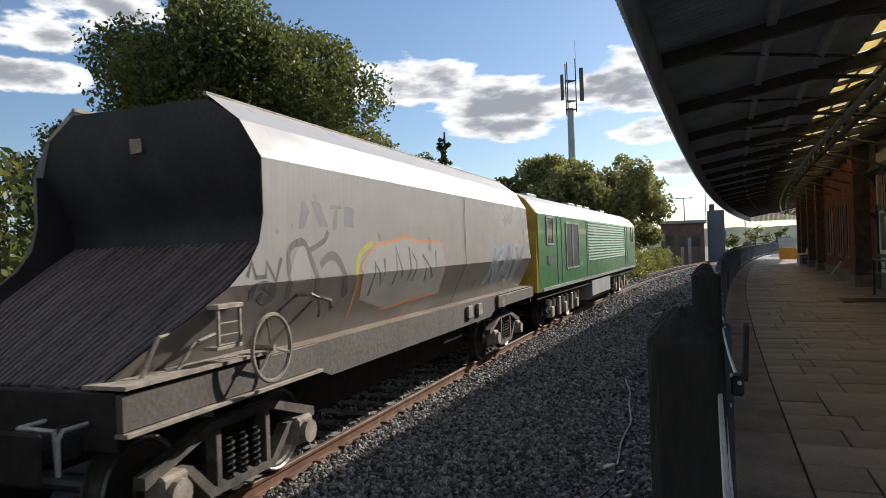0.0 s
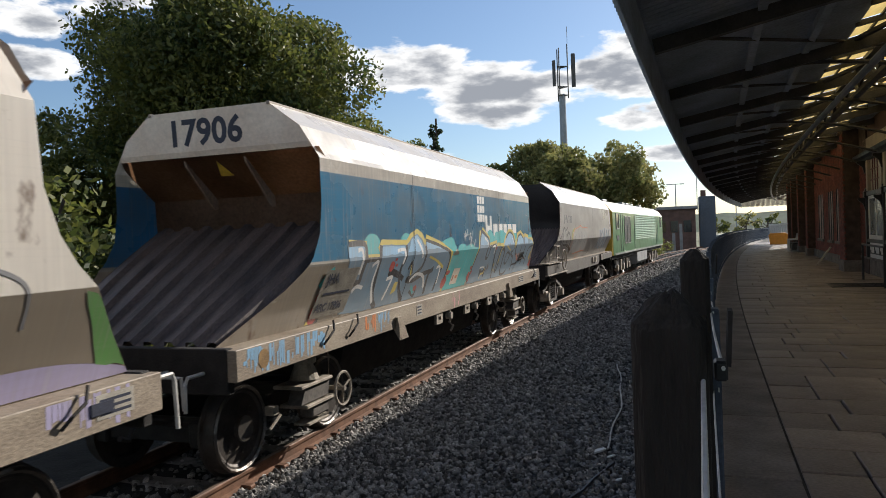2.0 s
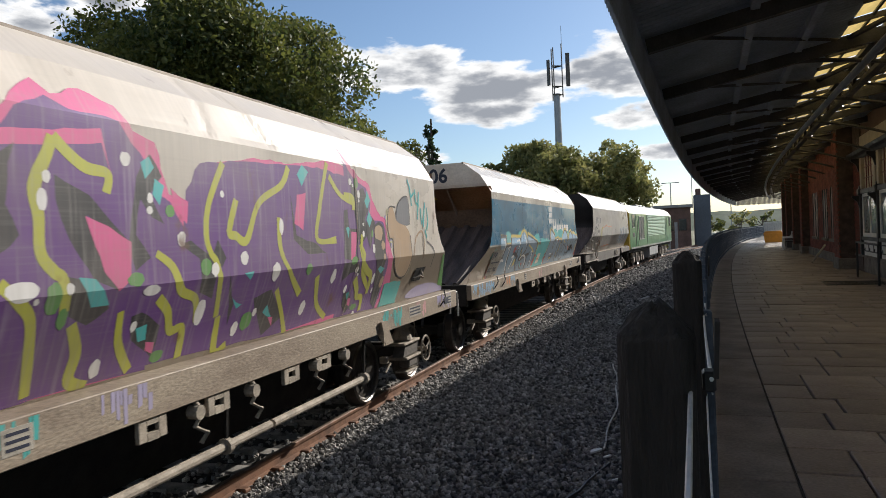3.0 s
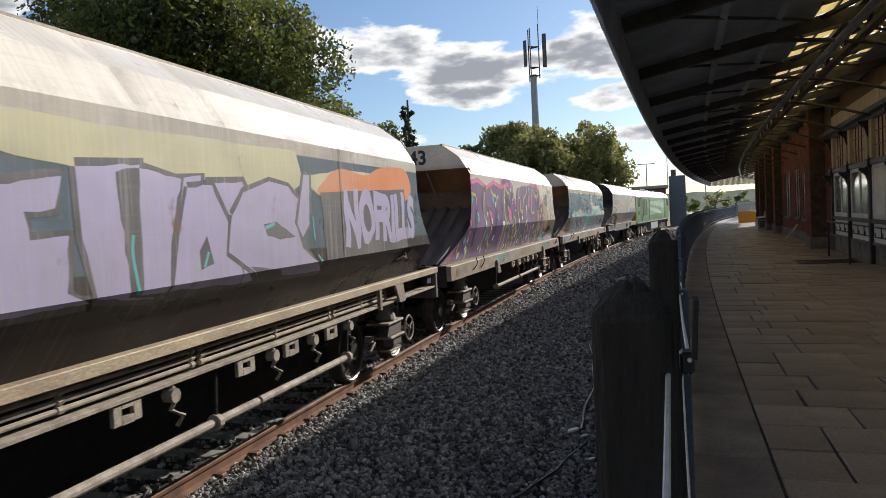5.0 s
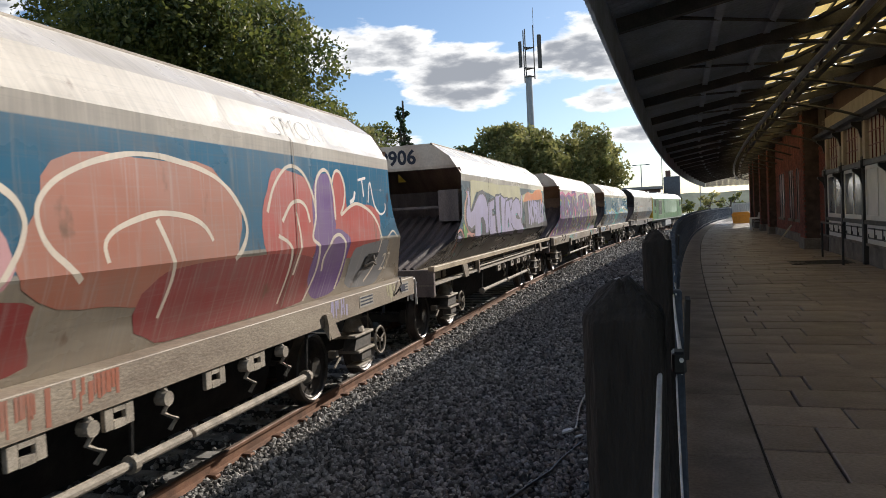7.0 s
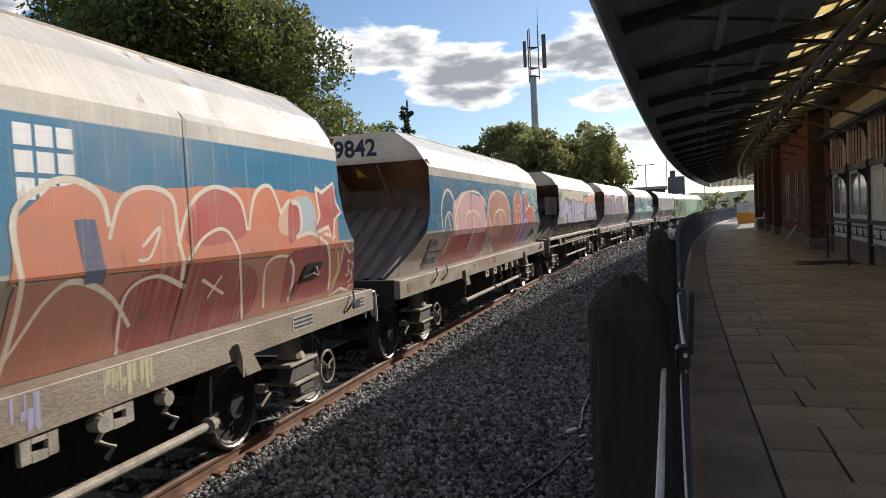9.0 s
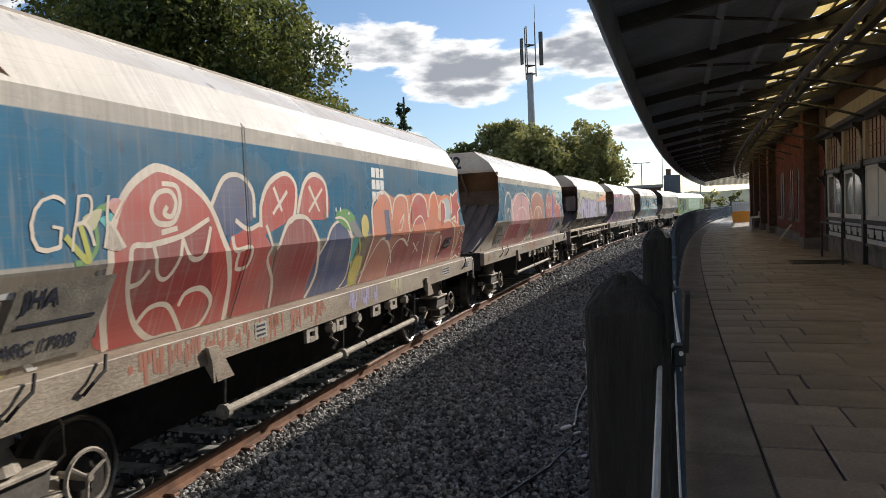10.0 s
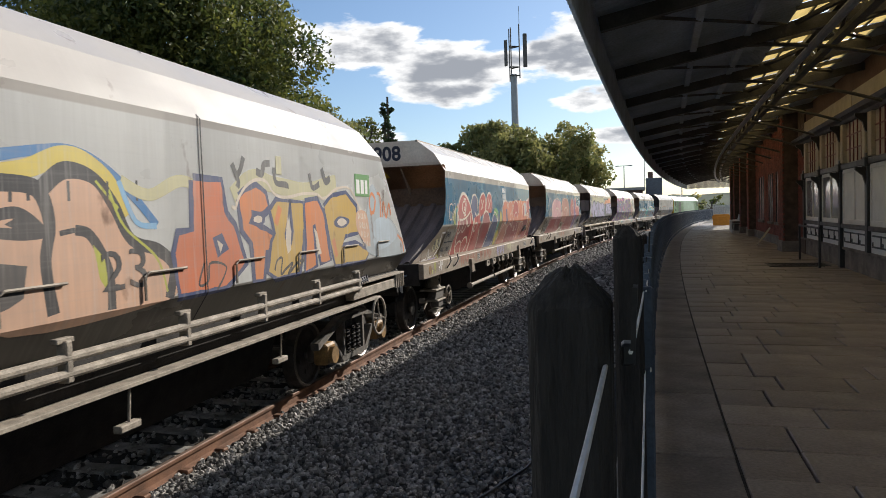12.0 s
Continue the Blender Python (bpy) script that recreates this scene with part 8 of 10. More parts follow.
def art_red(S):
    """The spray paint on this wagon, coat upon coat."""
    S.fill([(2.65, 1.42), (2.51, 1.8), (2.49, 2.24), (2.65, 2.59), (2.92, 2.78), (3.11, 2.81), (3.41, 2.72), (3.7, 2.52), (3.91, 2.16), (4.1, 1.82), (4.21, 1.42)], "red", True)
    S.fill([(2.7, 2.17), (3.21, 2.23), (3.68, 2.37), (3.7, 2.1), (3.89, 1.64), (3.78, 1.42), (3.35, 1.42), (2.93, 1.6), (2.73, 1.9)], "deepred", True)
    S.fill([(2.93, 1.58), (3.05, 1.7), (3.31, 1.66), (3.48, 1.77), (3.79, 1.73), (3.79, 1.42), (3.35, 1.42)], "red", True)
    S.fill([(3.74, 2.51), (3.93, 2.76), (4.2, 2.8), (4.41, 2.66), (4.42, 2.4), (4.01, 2.24), (3.92, 2.24)], "navy", True)
    S.fill([(3.97, 2.16), (4.01, 2.24), (4.53, 2.34), (4.81, 1.97), (5.07, 1.42), (4.31, 1.42)], "red")
    S.fill([(4.51, 2.22), (4.56, 2.48), (4.73, 2.75), (5.08, 2.86), (5.3, 2.73), (5.24, 2.42)], "red", True)
    S.fill([(5.31, 2.43), (5.5, 2.77), (5.77, 2.88), (6.07, 2.75), (6.05, 2.37)], "red", True)
    S.fill([(5.01, 1.42), (4.92, 1.73), (4.86, 2.06), (5.04, 2.31), (5.31, 2.4), (5.7, 2.27), (5.9, 1.94), (6.14, 1.42), (5.88, 1.42)], "deepred", True)
    S.fill([(5.9, 1.94), (6.15, 2.24), (6.47, 2.32), (6.72, 2.12), (7.13, 1.48), (6.76, 1.42), (5.9, 1.42)], "navy", True)
    S.line([(2.66, 1.42), (2.51, 1.8), (2.49, 2.24), (2.65, 2.59), (2.92, 2.78), (3.11, 2.81), (3.41, 2.72), (3.7, 2.52), (3.91, 2.16), (4.11, 1.82), (4.21, 1.42)], 0.08, "cream")
    S.line([(3.13, 2.51), (3.09, 2.45), (3.18, 2.43), (3.24, 2.54), (3.17, 2.63), (3.02, 2.61), (2.94, 2.49), (3.0, 2.38), (3.19, 2.38), (3.29, 2.52), (3.26, 2.67), (3.08, 2.69)], 0.05, "cream")
    S.line([(3.68, 2.4), (3.31, 2.27), (2.92, 2.21), (2.7, 2.19), (2.72, 1.9), (2.9, 1.6), (3.15, 1.43), (3.35, 1.42), (3.78, 1.42), (3.9, 1.63), (3.7, 1.78), (3.48, 1.77), (3.42, 1.66)], 0.055, "cream")
    S.line([(2.94, 2.2), (3.02, 1.98), (3.14, 1.92), (3.24, 2.02), (3.3, 2.23)], 0.05, "cream")
    S.line([(3.3, 2.25), (3.4, 2.08), (3.58, 2.08), (3.7, 2.33)], 0.05, "cream")
    S.line([(2.93, 1.58), (3.05, 1.7), (3.28, 1.68), (3.55, 1.42)], 0.05, "cream")
    S.line([(2.72, 1.9), (2.84, 1.92), (2.92, 2.01)], 0.05, "cream")
    S.line([(3.72, 2.51), (3.93, 2.76), (4.2, 2.8), (4.41, 2.66), (4.42, 2.4)], 0.06, "cream")
    S.line([(3.04, 2.3), (3.24, 2.33)], 0.05, "cream")
    S.line([(4.09, 2.38), (4.3, 2.29), (4.53, 2.34)], 0.05, "cream")
    S.line([(4.03, 2.23), (4.08, 2.1), (4.35, 2.11), (4.36, 1.94), (4.17, 1.92), (4.14, 2.09)], 0.05, "cream")
    S.line([(4.54, 2.3), (4.56, 2.53), (4.74, 2.75), (5.08, 2.86), (5.3, 2.73), (5.24, 2.42), (5.12, 2.34)], 0.06, "cream")
    S.line([(5.31, 2.43), (5.5, 2.77), (5.77, 2.88), (6.05, 2.76), (6.05, 2.37)], 0.06, "cream")
    S.line([(5.06, 1.42), (4.95, 1.72), (4.72, 1.96), (4.74, 2.11), (4.64, 2.32)], 0.05, "cream")
    S.line([(4.85, 2.06), (5.12, 2.35), (5.51, 2.38), (5.76, 2.16), (5.98, 1.72), (5.88, 1.42)], 0.06, "cream")
    S.line([(5.92, 1.94), (6.15, 2.24), (6.47, 2.32), (6.73, 2.12), (7.13, 1.48), (6.76, 1.42)], 0.05, "cream")
    S.line([(4.82, 2.71), (4.97, 2.46)], 0.05, "cream")
    S.line([(5.1, 2.67), (4.78, 2.43)], 0.05, "cream")
    S.line([(5.61, 2.74), (5.85, 2.45)], 0.05, "cream")
    S.line([(5.95, 2.72), (5.58, 2.45)], 0.05, "cream")
    S.line([(2.15, 2.12), (2.28, 2.14), (2.36, 2.25), (2.36, 2.46), (2.53, 2.52)], 0.05, "green")
    S.fill([(2.38, 2.42), (2.53, 2.47), (2.48, 2.32)], "aqua")
    S.blob(2.48, 2.52, 0.03, 0.02, "rose", seed=31)
    S.blob(2.56, 2.53, 0.06, 0.04, "rose", seed=32)
    S.fill([(2.24, 2.43), (2.42, 2.49), (2.33, 2.34)], "straw", True)
    S.line([(2.47, 1.55), (2.43, 1.81), (2.4, 2.06)], 0.1, "char")
    S.fill([(7.44, 1.42), (7.47, 1.56), (7.48, 2.06), (12.73, 2.01), (13.53, 1.42), (9.57, 1.42)], "rust")
    S.fill([(7.43, 2.08), (7.51, 2.47), (7.79, 2.67), (8.1, 2.71), (8.38, 2.64), (8.8, 2.69), (9.58, 2.72), (10.47, 2.73), (11.43, 2.71), (12.13, 2.71), (12.17, 2.14), (12.78, 2.03)], "vermilion")
    S.fill([(9.31, 2.58), (9.57, 2.71), (9.97, 2.59), (10.02, 2.27), (9.16, 2.23)], "red", True)
    S.fill([(8.65, 1.43), (8.59, 2.02), (10.2, 1.97), (10.32, 1.42)], "deepred", True)
    S.fill([(10.73, 2.47), (11.16, 2.68), (11.5, 2.57), (11.55, 2.3), (10.78, 2.25)], "peach", True)
    S.fill([(6.31, 2.42), (6.47, 2.47), (6.66, 2.47), (6.88, 2.36), (6.81, 2.17), (6.39, 2.31)], "green", True)
    S.fill([(6.79, 2.08), (7.04, 2.1), (6.99, 1.77), (6.91, 1.76)], "teal")
    S.fill([(6.72, 2.29), (6.88, 2.31), (7.09, 2.12), (6.86, 2.12)], "grey", True)
    S.line([(7.5, 1.42), (7.51, 1.43), (7.54, 1.93), (7.49, 2.47), (7.76, 2.68), (7.98, 2.72), (8.21, 2.62), (8.28, 2.4)], 0.06, "cream")
    S.line([(8.27, 2.31), (8.42, 2.6), (8.71, 2.69), (8.99, 2.61), (9.04, 2.3), (9.14, 1.93)], 0.05, "cream")
    S.line([(9.03, 2.22), (9.22, 2.56), (9.58, 2.72), (9.97, 2.62), (10.08, 2.32)], 0.05, "cream")
    S.line([(10.11, 2.32), (10.26, 2.67), (10.56, 2.75), (10.76, 2.47)], 0.05, "cream")
    S.line([(10.73, 2.47), (11.12, 2.71), (11.5, 2.62), (11.66, 2.28), (12.11, 2.18)], 0.05, "cream")
    S.line([(11.54, 2.23), (11.95, 2.43), (11.89, 2.71), (12.17, 2.57)], 0.05, "cream")
    S.line([(7.45, 1.61), (7.54, 1.6), (7.74, 1.93), (7.95, 2.04), (8.32, 1.9), (8.63, 1.63)], 0.04, "cream")
    S.line([(8.56, 1.42), (8.49, 1.88), (8.79, 2.0), (9.2, 1.87)], 0.04, "cream")
    S.line([(9.15, 2.09), (9.41, 2.29), (9.75, 2.32), (10.03, 1.93), (10.32, 1.43)], 0.04, "cream")
    S.line([(10.7, 1.49), (10.5, 1.95), (10.9, 2.02), (11.64, 1.8)], 0.04, "cream")
    S.line([(9.43, 1.91), (9.84, 1.74)], 0.03, "cream")
    S.line([(9.72, 1.92), (9.59, 1.73)], 0.03, "cream")
    S.line([(8.61, 2.24), (8.82, 2.38), (8.69, 2.16), (8.55, 2.14)], 0.03, "cream")
    S.line([(6.28, 2.36), (6.44, 2.37), (6.64, 2.29), (6.79, 2.07), (6.96, 1.61), (6.81, 1.42)], 0.04, "cream")
    S.blob(7.22, 2.23, 0.13, 0.16, "yellow", seed=57)
    S.blob(7.22, 1.64, 0.17, 0.2, "yellow", seed=58)
    S.line([(7.17, 2.33), (7.15, 2.14)], 0.02, "lime", False)
    S.line([(7.23, 2.33), (7.21, 2.14)], 0.02, "lime", False)
    S.line([(7.29, 2.33), (7.27, 2.13)], 0.02, "lime", False)
    S.line([(7.11, 1.8), (7.17, 1.53)], 0.02, "lime", False)
    S.line([(7.18, 1.79), (7.25, 1.52)], 0.02, "lime", False)
    S.line([(7.26, 1.78), (7.33, 1.51)], 0.02, "lime", False)
    S.line([(7.0, 2.09), (7.18, 1.89), (7.03, 1.75), (7.1, 1.5), (7.39, 1.45)], 0.05, "lime")
    S.blob(6.31, 2.47, 0.02, 0.03, "white", seed=66)
    S.blob(6.44, 2.47, 0.02, 0.03, "white", seed=67)
    S.blob(6.69, 2.42, 0.02, 0.02, "white", seed=68)
    S.fill([(7.96, 2.45), (8.15, 2.45), (8.23, 2.0), (8.04, 2.01)], "navy")
    S.line([(0.51, 1.42), (0.88, 1.46), (0.86, 1.65), (1.01, 1.47), (1.25, 1.5), (1.03, 1.42), (0.93, 1.42), (0.87, 1.42), (0.51, 1.42)], 0.05, "white", False)
    S.line([(1.37, 1.48), (1.58, 1.67), (1.44, 1.96), (1.71, 1.96)], 0.05, "white", False)
    S.line([(1.83, 1.59), (2.0, 1.42), (2.04, 1.42)], 0.05, "white", False)
    S.blob(1.23, 1.71, 0.16, 0.13, "straw", seed=73)
    S.blob(1.42, 1.75, 0.1, 0.11, "straw", seed=74)
    S.line([(1.19, 1.6), (1.13, 1.8), (1.3, 1.62)], 0.05, "char")
    S.line([(1.39, 1.65), (1.35, 1.84), (1.51, 1.68)], 0.05, "char")
    S.line([(1.06, 1.42), (1.49, 1.43), (1.66, 1.49)], 0.06, "lavender")
    S.line([(1.56, 1.42), (1.59, 1.5), (1.76, 1.42)], 0.05, "lime")
    S.line([(2.08, 2.31), (2.27, 2.13), (2.21, 2.4)], 0.06, "lime")
    S.fill([(2.48, 2.51), (2.67, 2.56), (2.56, 2.42)], "salmon")
    S.fill([(10.91, 2.01), (11.02, 2.07), (11.79, 2.1), (12.09, 1.87), (12.28, 1.49), (11.06, 1.49)], "deepred")
    S.fill([(10.93, 2.56), (11.15, 2.63), (11.41, 2.68), (11.57, 2.48), (11.53, 2.27), (11.08, 2.21), (10.9, 2.2)], "haze", True)
    S.fill([(10.93, 2.56), (11.09, 2.59), (11.19, 2.45), (11.18, 2.32), (11.08, 2.21), (10.9, 2.17)], "red", True)
    S.line([(10.94, 2.65), (11.19, 2.7), (11.4, 2.69), (11.55, 2.58), (11.61, 2.36)], 0.07, "orange")
    S.line([(11.59, 2.11), (11.76, 2.27), (12.06, 2.27), (12.12, 2.0)], 0.07, "orange")
    S.line([(12.23, 1.99), (12.39, 1.73), (12.32, 1.56)], 0.05, "yellow")
    S.fill([(11.59, 2.77), (11.74, 2.72), (12.06, 2.83), (12.13, 2.6), (12.25, 2.48), (12.07, 2.4), (12.0, 2.14), (11.88, 2.31), (11.51, 2.24), (11.66, 2.44)], "red")
    S.line([(11.58, 2.77), (11.74, 2.72), (12.07, 2.84), (12.13, 2.6), (12.26, 2.48), (12.07, 2.4), (12.0, 2.13), (11.88, 2.31), (11.5, 2.24), (11.66, 2.44), (11.58, 2.77)], 0.06, "cream", False)
    S.fill([(12.36, 2.08), (12.62, 1.95), (12.77, 2.01), (12.96, 1.76), (13.27, 1.51), (12.92, 1.49), (12.96, 1.42), (12.66, 1.49), (12.38, 1.42), (12.45, 1.72)], "deepred")
    S.line([(12.34, 2.09), (12.62, 1.95), (12.78, 2.01), (12.96, 1.76), (13.28, 1.51), (12.92, 1.49), (12.96, 1.42), (12.66, 1.49), (12.36, 1.42), (12.45, 1.72), (12.34, 2.09)], 0.04, "cream", False)
    S.line([(12.61, 1.84), (12.69, 1.85), (12.71, 1.76), (12.81, 1.67), (12.7, 1.65)], 0.03, "cream")
    S.line([(12.76, 1.83), (12.89, 1.77), (12.85, 1.7), (12.96, 1.61), (12.86, 1.54)], 0.03, "cream")
    S.line([(10.99, 2.6), (11.15, 2.57), (11.2, 2.4), (11.15, 2.26), (11.06, 2.21)], 0.06, "cream")
    S.line([(11.06, 2.21), (11.39, 2.25), (11.69, 2.17), (11.93, 2.02), (12.17, 1.72), (12.28, 1.51)], 0.05, "cream")
    S.line([(10.98, 1.98), (11.12, 1.88), (11.21, 1.69), (11.22, 1.49)], 0.05, "cream")


def art_front(S):
    """The spray paint on this wagon, coat upon coat."""
    S.fill([(11.56, 2.79), (11.79, 2.77), (12.08, 2.4), (12.61, 2.23), (13.15, 1.71), (11.42, 1.79), (11.37, 2.34)], "haze", True)
    S.fill([(11.67, 2.26), (12.27, 2.32), (12.74, 2.01), (12.03, 1.83), (11.64, 1.91)], "haze2", True)
    S.line([(11.57, 2.36), (11.5, 2.56), (11.6, 2.69), (11.75, 2.6), (11.68, 2.42), (11.55, 2.41)], 0.06, "orange")
    S.line([(11.84, 2.7), (11.98, 2.66), (11.97, 2.33)], 0.06, "orange")
    S.line([(12.05, 2.33), (12.13, 2.57), (12.24, 2.32), (12.39, 2.54), (12.48, 2.36)], 0.06, "orange")
    S.line([(12.78, 2.03), (13.04, 1.9), (13.09, 1.72)], 0.06, "orange")
    S.fill([(10.99, 2.42), (11.37, 2.38), (11.48, 1.93), (11.2, 1.99), (10.95, 2.2)], "peach", True)
    S.line([(11.03, 2.32), (11.03, 2.4), (11.09, 2.36), (11.03, 2.32)], 0.03, "cream", False)
    S.line([(11.14, 2.4), (11.13, 2.32), (11.19, 2.32), (11.2, 2.39)], 0.03, "cream", False)
    S.line([(11.25, 2.31), (11.29, 2.39), (11.33, 2.31)], 0.03, "cream", False)
    S.line([(11.08, 2.19), (11.08, 2.27), (11.14, 2.23), (11.08, 2.19)], 0.03, "cream", False)
    S.line([(11.19, 2.27), (11.18, 2.19), (11.25, 2.18), (11.25, 2.26)], 0.03, "cream", False)
    S.line([(11.3, 2.17), (11.35, 2.25), (11.39, 2.17)], 0.03, "cream", False)
    S.line([(11.13, 2.06), (11.13, 2.14), (11.19, 2.1), (11.13, 2.06)], 0.03, "cream", False)
    S.line([(11.24, 2.13), (11.23, 2.05), (11.3, 2.05), (11.31, 2.12)], 0.03, "cream", False)
    S.line([(11.36, 2.04), (11.4, 2.11), (11.44, 2.03)], 0.03, "cream", False)
    S.line([(11.18, 1.92), (11.18, 2.0), (11.24, 1.96), (11.18, 1.92)], 0.03, "cream", False)
    S.line([(11.29, 1.99), (11.29, 1.91), (11.35, 1.91), (11.36, 1.98)], 0.03, "cream", False)
    S.line([(11.41, 1.89), (11.46, 1.97), (11.5, 1.89)], 0.03, "cream", False)


def wagon_blue():
    w, sh = hopper("blue and cream bogie hopper wagon with teal and yellow graffiti", "blue", "17906")
    S = Side(w, sh)
    logo_blocks(S, 7.62, 2.96)
    art_blue(S)
    for y0, y1, z0, z1, col in ((6.48, 6.85, 1.5, 1.78, "cream"), (6.53, 6.6, 1.56, 1.66, "rust"), (6.66, 6.78, 1.6, 1.65, "orange")):
        bm = bmesh.new()
        bm.faces.new([bm.verts.new(p) for p in ((y0, z0, 0), (y1, z0, 0), (y1, z1, 0), (y0, z1, 0))])
        S.put(bm, col, "sticker")
    for y, z in ((6.72, 2.4), (6.82, 2.44), (7.0, 2.38), (7.12, 2.4), (7.06, 2.26), (7.3, 2.26)):
        S.line([(y, z), (y + 0.06, z - 0.12), (y + 0.11, z + 0.03)], 0.03, "white", False)
    data_panel(w, sh, "17906")
    sole_paint(w, ((0.1, 1.6, "skyblue"), (2.6, 2.9, "orange"), (3.0, 3.4, "skyblue"), (6.0, 6.4, "rose")))
    return w


def wagon_purple():
    w, sh = hopper("cream bogie hopper wagon covered in purple, pink and yellow graffiti", "pale", "17843")
    S = Side(w, sh)
    art_purple(S)
    sole_paint(w, ((9.9, 10.6, "teal"), (11.2, 11.6, "rose"), (3.6, 4.6, "teal"), (5.1, 5.6, "lavender"), (12.2, 12.9, "lavender")))
    return w


def wagon_lavender():
    sh = Hopper(fold=1.92, low_x=1.0, rear=[(0.0, 1.41), (0.6, 1.64), (1.27, 1.90), (1.75, 2.18), (1.95, 2.36), (1.99, 2.6), (2.0, SHOULDER), (1.93, RIM)])
    w, sh = hopper("cream bogie hopper wagon with lavender lettering graffiti on yellow", "dark_low", "19906", "open", M_SLOPE, sh, gap=True, ribs=13)
    S = Side(w, sh)
    art_lavender(S)
    S.word("NOFRILLS", 9.32, 2.10, 0.62, 2.65, ("lavender",), 0.0, 0.05, (0.06,), 5)
    # open frame: top beam, recessed web, pipe runs, lower beam
    for s in (1, -1):
        bm = bmesh.new()
        x0, x1 = (1.28, 1.40) if s > 0 else (-1.40, -1.28)
        box(bm, x0, x1, 0.0, LEN, 1.375, 1.475, 0.008)
        part("solebar", bm, M_BEAM, w)
        bm = bmesh.new()
        box(bm, min(s * 0.9, s * 1.285), max(s * 0.9, s * 1.285), 0.1, LEN - 0.1, 1.392, 1.409)
        part("ledge", bm, M_SOLE, w)
        bm = bmesh.new()
        box(bm, min(s * 1.05, s * 1.09), max(s * 1.05, s * 1.09), 0.1, LEN - 0.1, 1.15, 1.40)
        part("web", bm, M_IRON, w)
        bm = bmesh.new()
        box(bm, min(s * 1.09, s * 1.36), max(s * 1.09, s * 1.36), 0.0, LEN, 1.115, 1.15, 0.004)
        part("lower_flange", bm, M_DUST, w)
    for y in (0.0, LEN - 0.1):
        bm = bmesh.new()
        box(bm, -1.38, 1.38, y, y + 0.1, 0.92, 1.42, 0.01)
        part("headstock", bm, M_SLOPE_PALE, w, "rust-brown headstock")
    for k in range(3):
        bm = bmesh.new()
        for a, b in ((2.45, 3.12), (3.4, 6.3), (6.35, 9.0), (9.05, 10.9)):
            cyl(bm, (1.27, a, 1.20 + 0.06 * k), (1.27, b, 1.20 + 0.06 * k), 0.02, n=8)
            for q in (a + 0.04, (a + b) / 2, b - 0.04):
                cyl(bm, (1.27, q - 0.025, 1.20 + 0.06 * k), (1.27, q + 0.025, 1.20 + 0.06 * k), 0.03, n=8)
        part("pipe_run", bm, M_DUST, w, "pale dusted pipes along the frame")
    for y in (1.86, 11.0):
        bm = bmesh.new()
        prism(bm, [(y, 1.375), (y + 0.34, 1.375), (y + 0.44, 1.10), (y + 0.18, 1.10)], "x", 1.37, 1.41)
        part("gusset", bm, M_SOLE, w)
    for y in (3.22, 10.4):
        bm = bmesh.new()
        box(bm, 1.34, 1.39, y, y + 0.09, 1.08, 1.375, 0.005)
        part("stay", bm, M_SOLE, w)
    for y, a in ((0.85, 0.36), (1.38, 0.18)):
        bm = bmesh.new()
        box(bm, 1.10, 1.13, y, y + a, 1.17, 1.33, 0.004)
        part("data_plate", bm, M_PLATE, w)
    solebar_fittings(w, 1.36, 1.12, (), (5.4, 7.0, 7.9, 8.9))
    return w


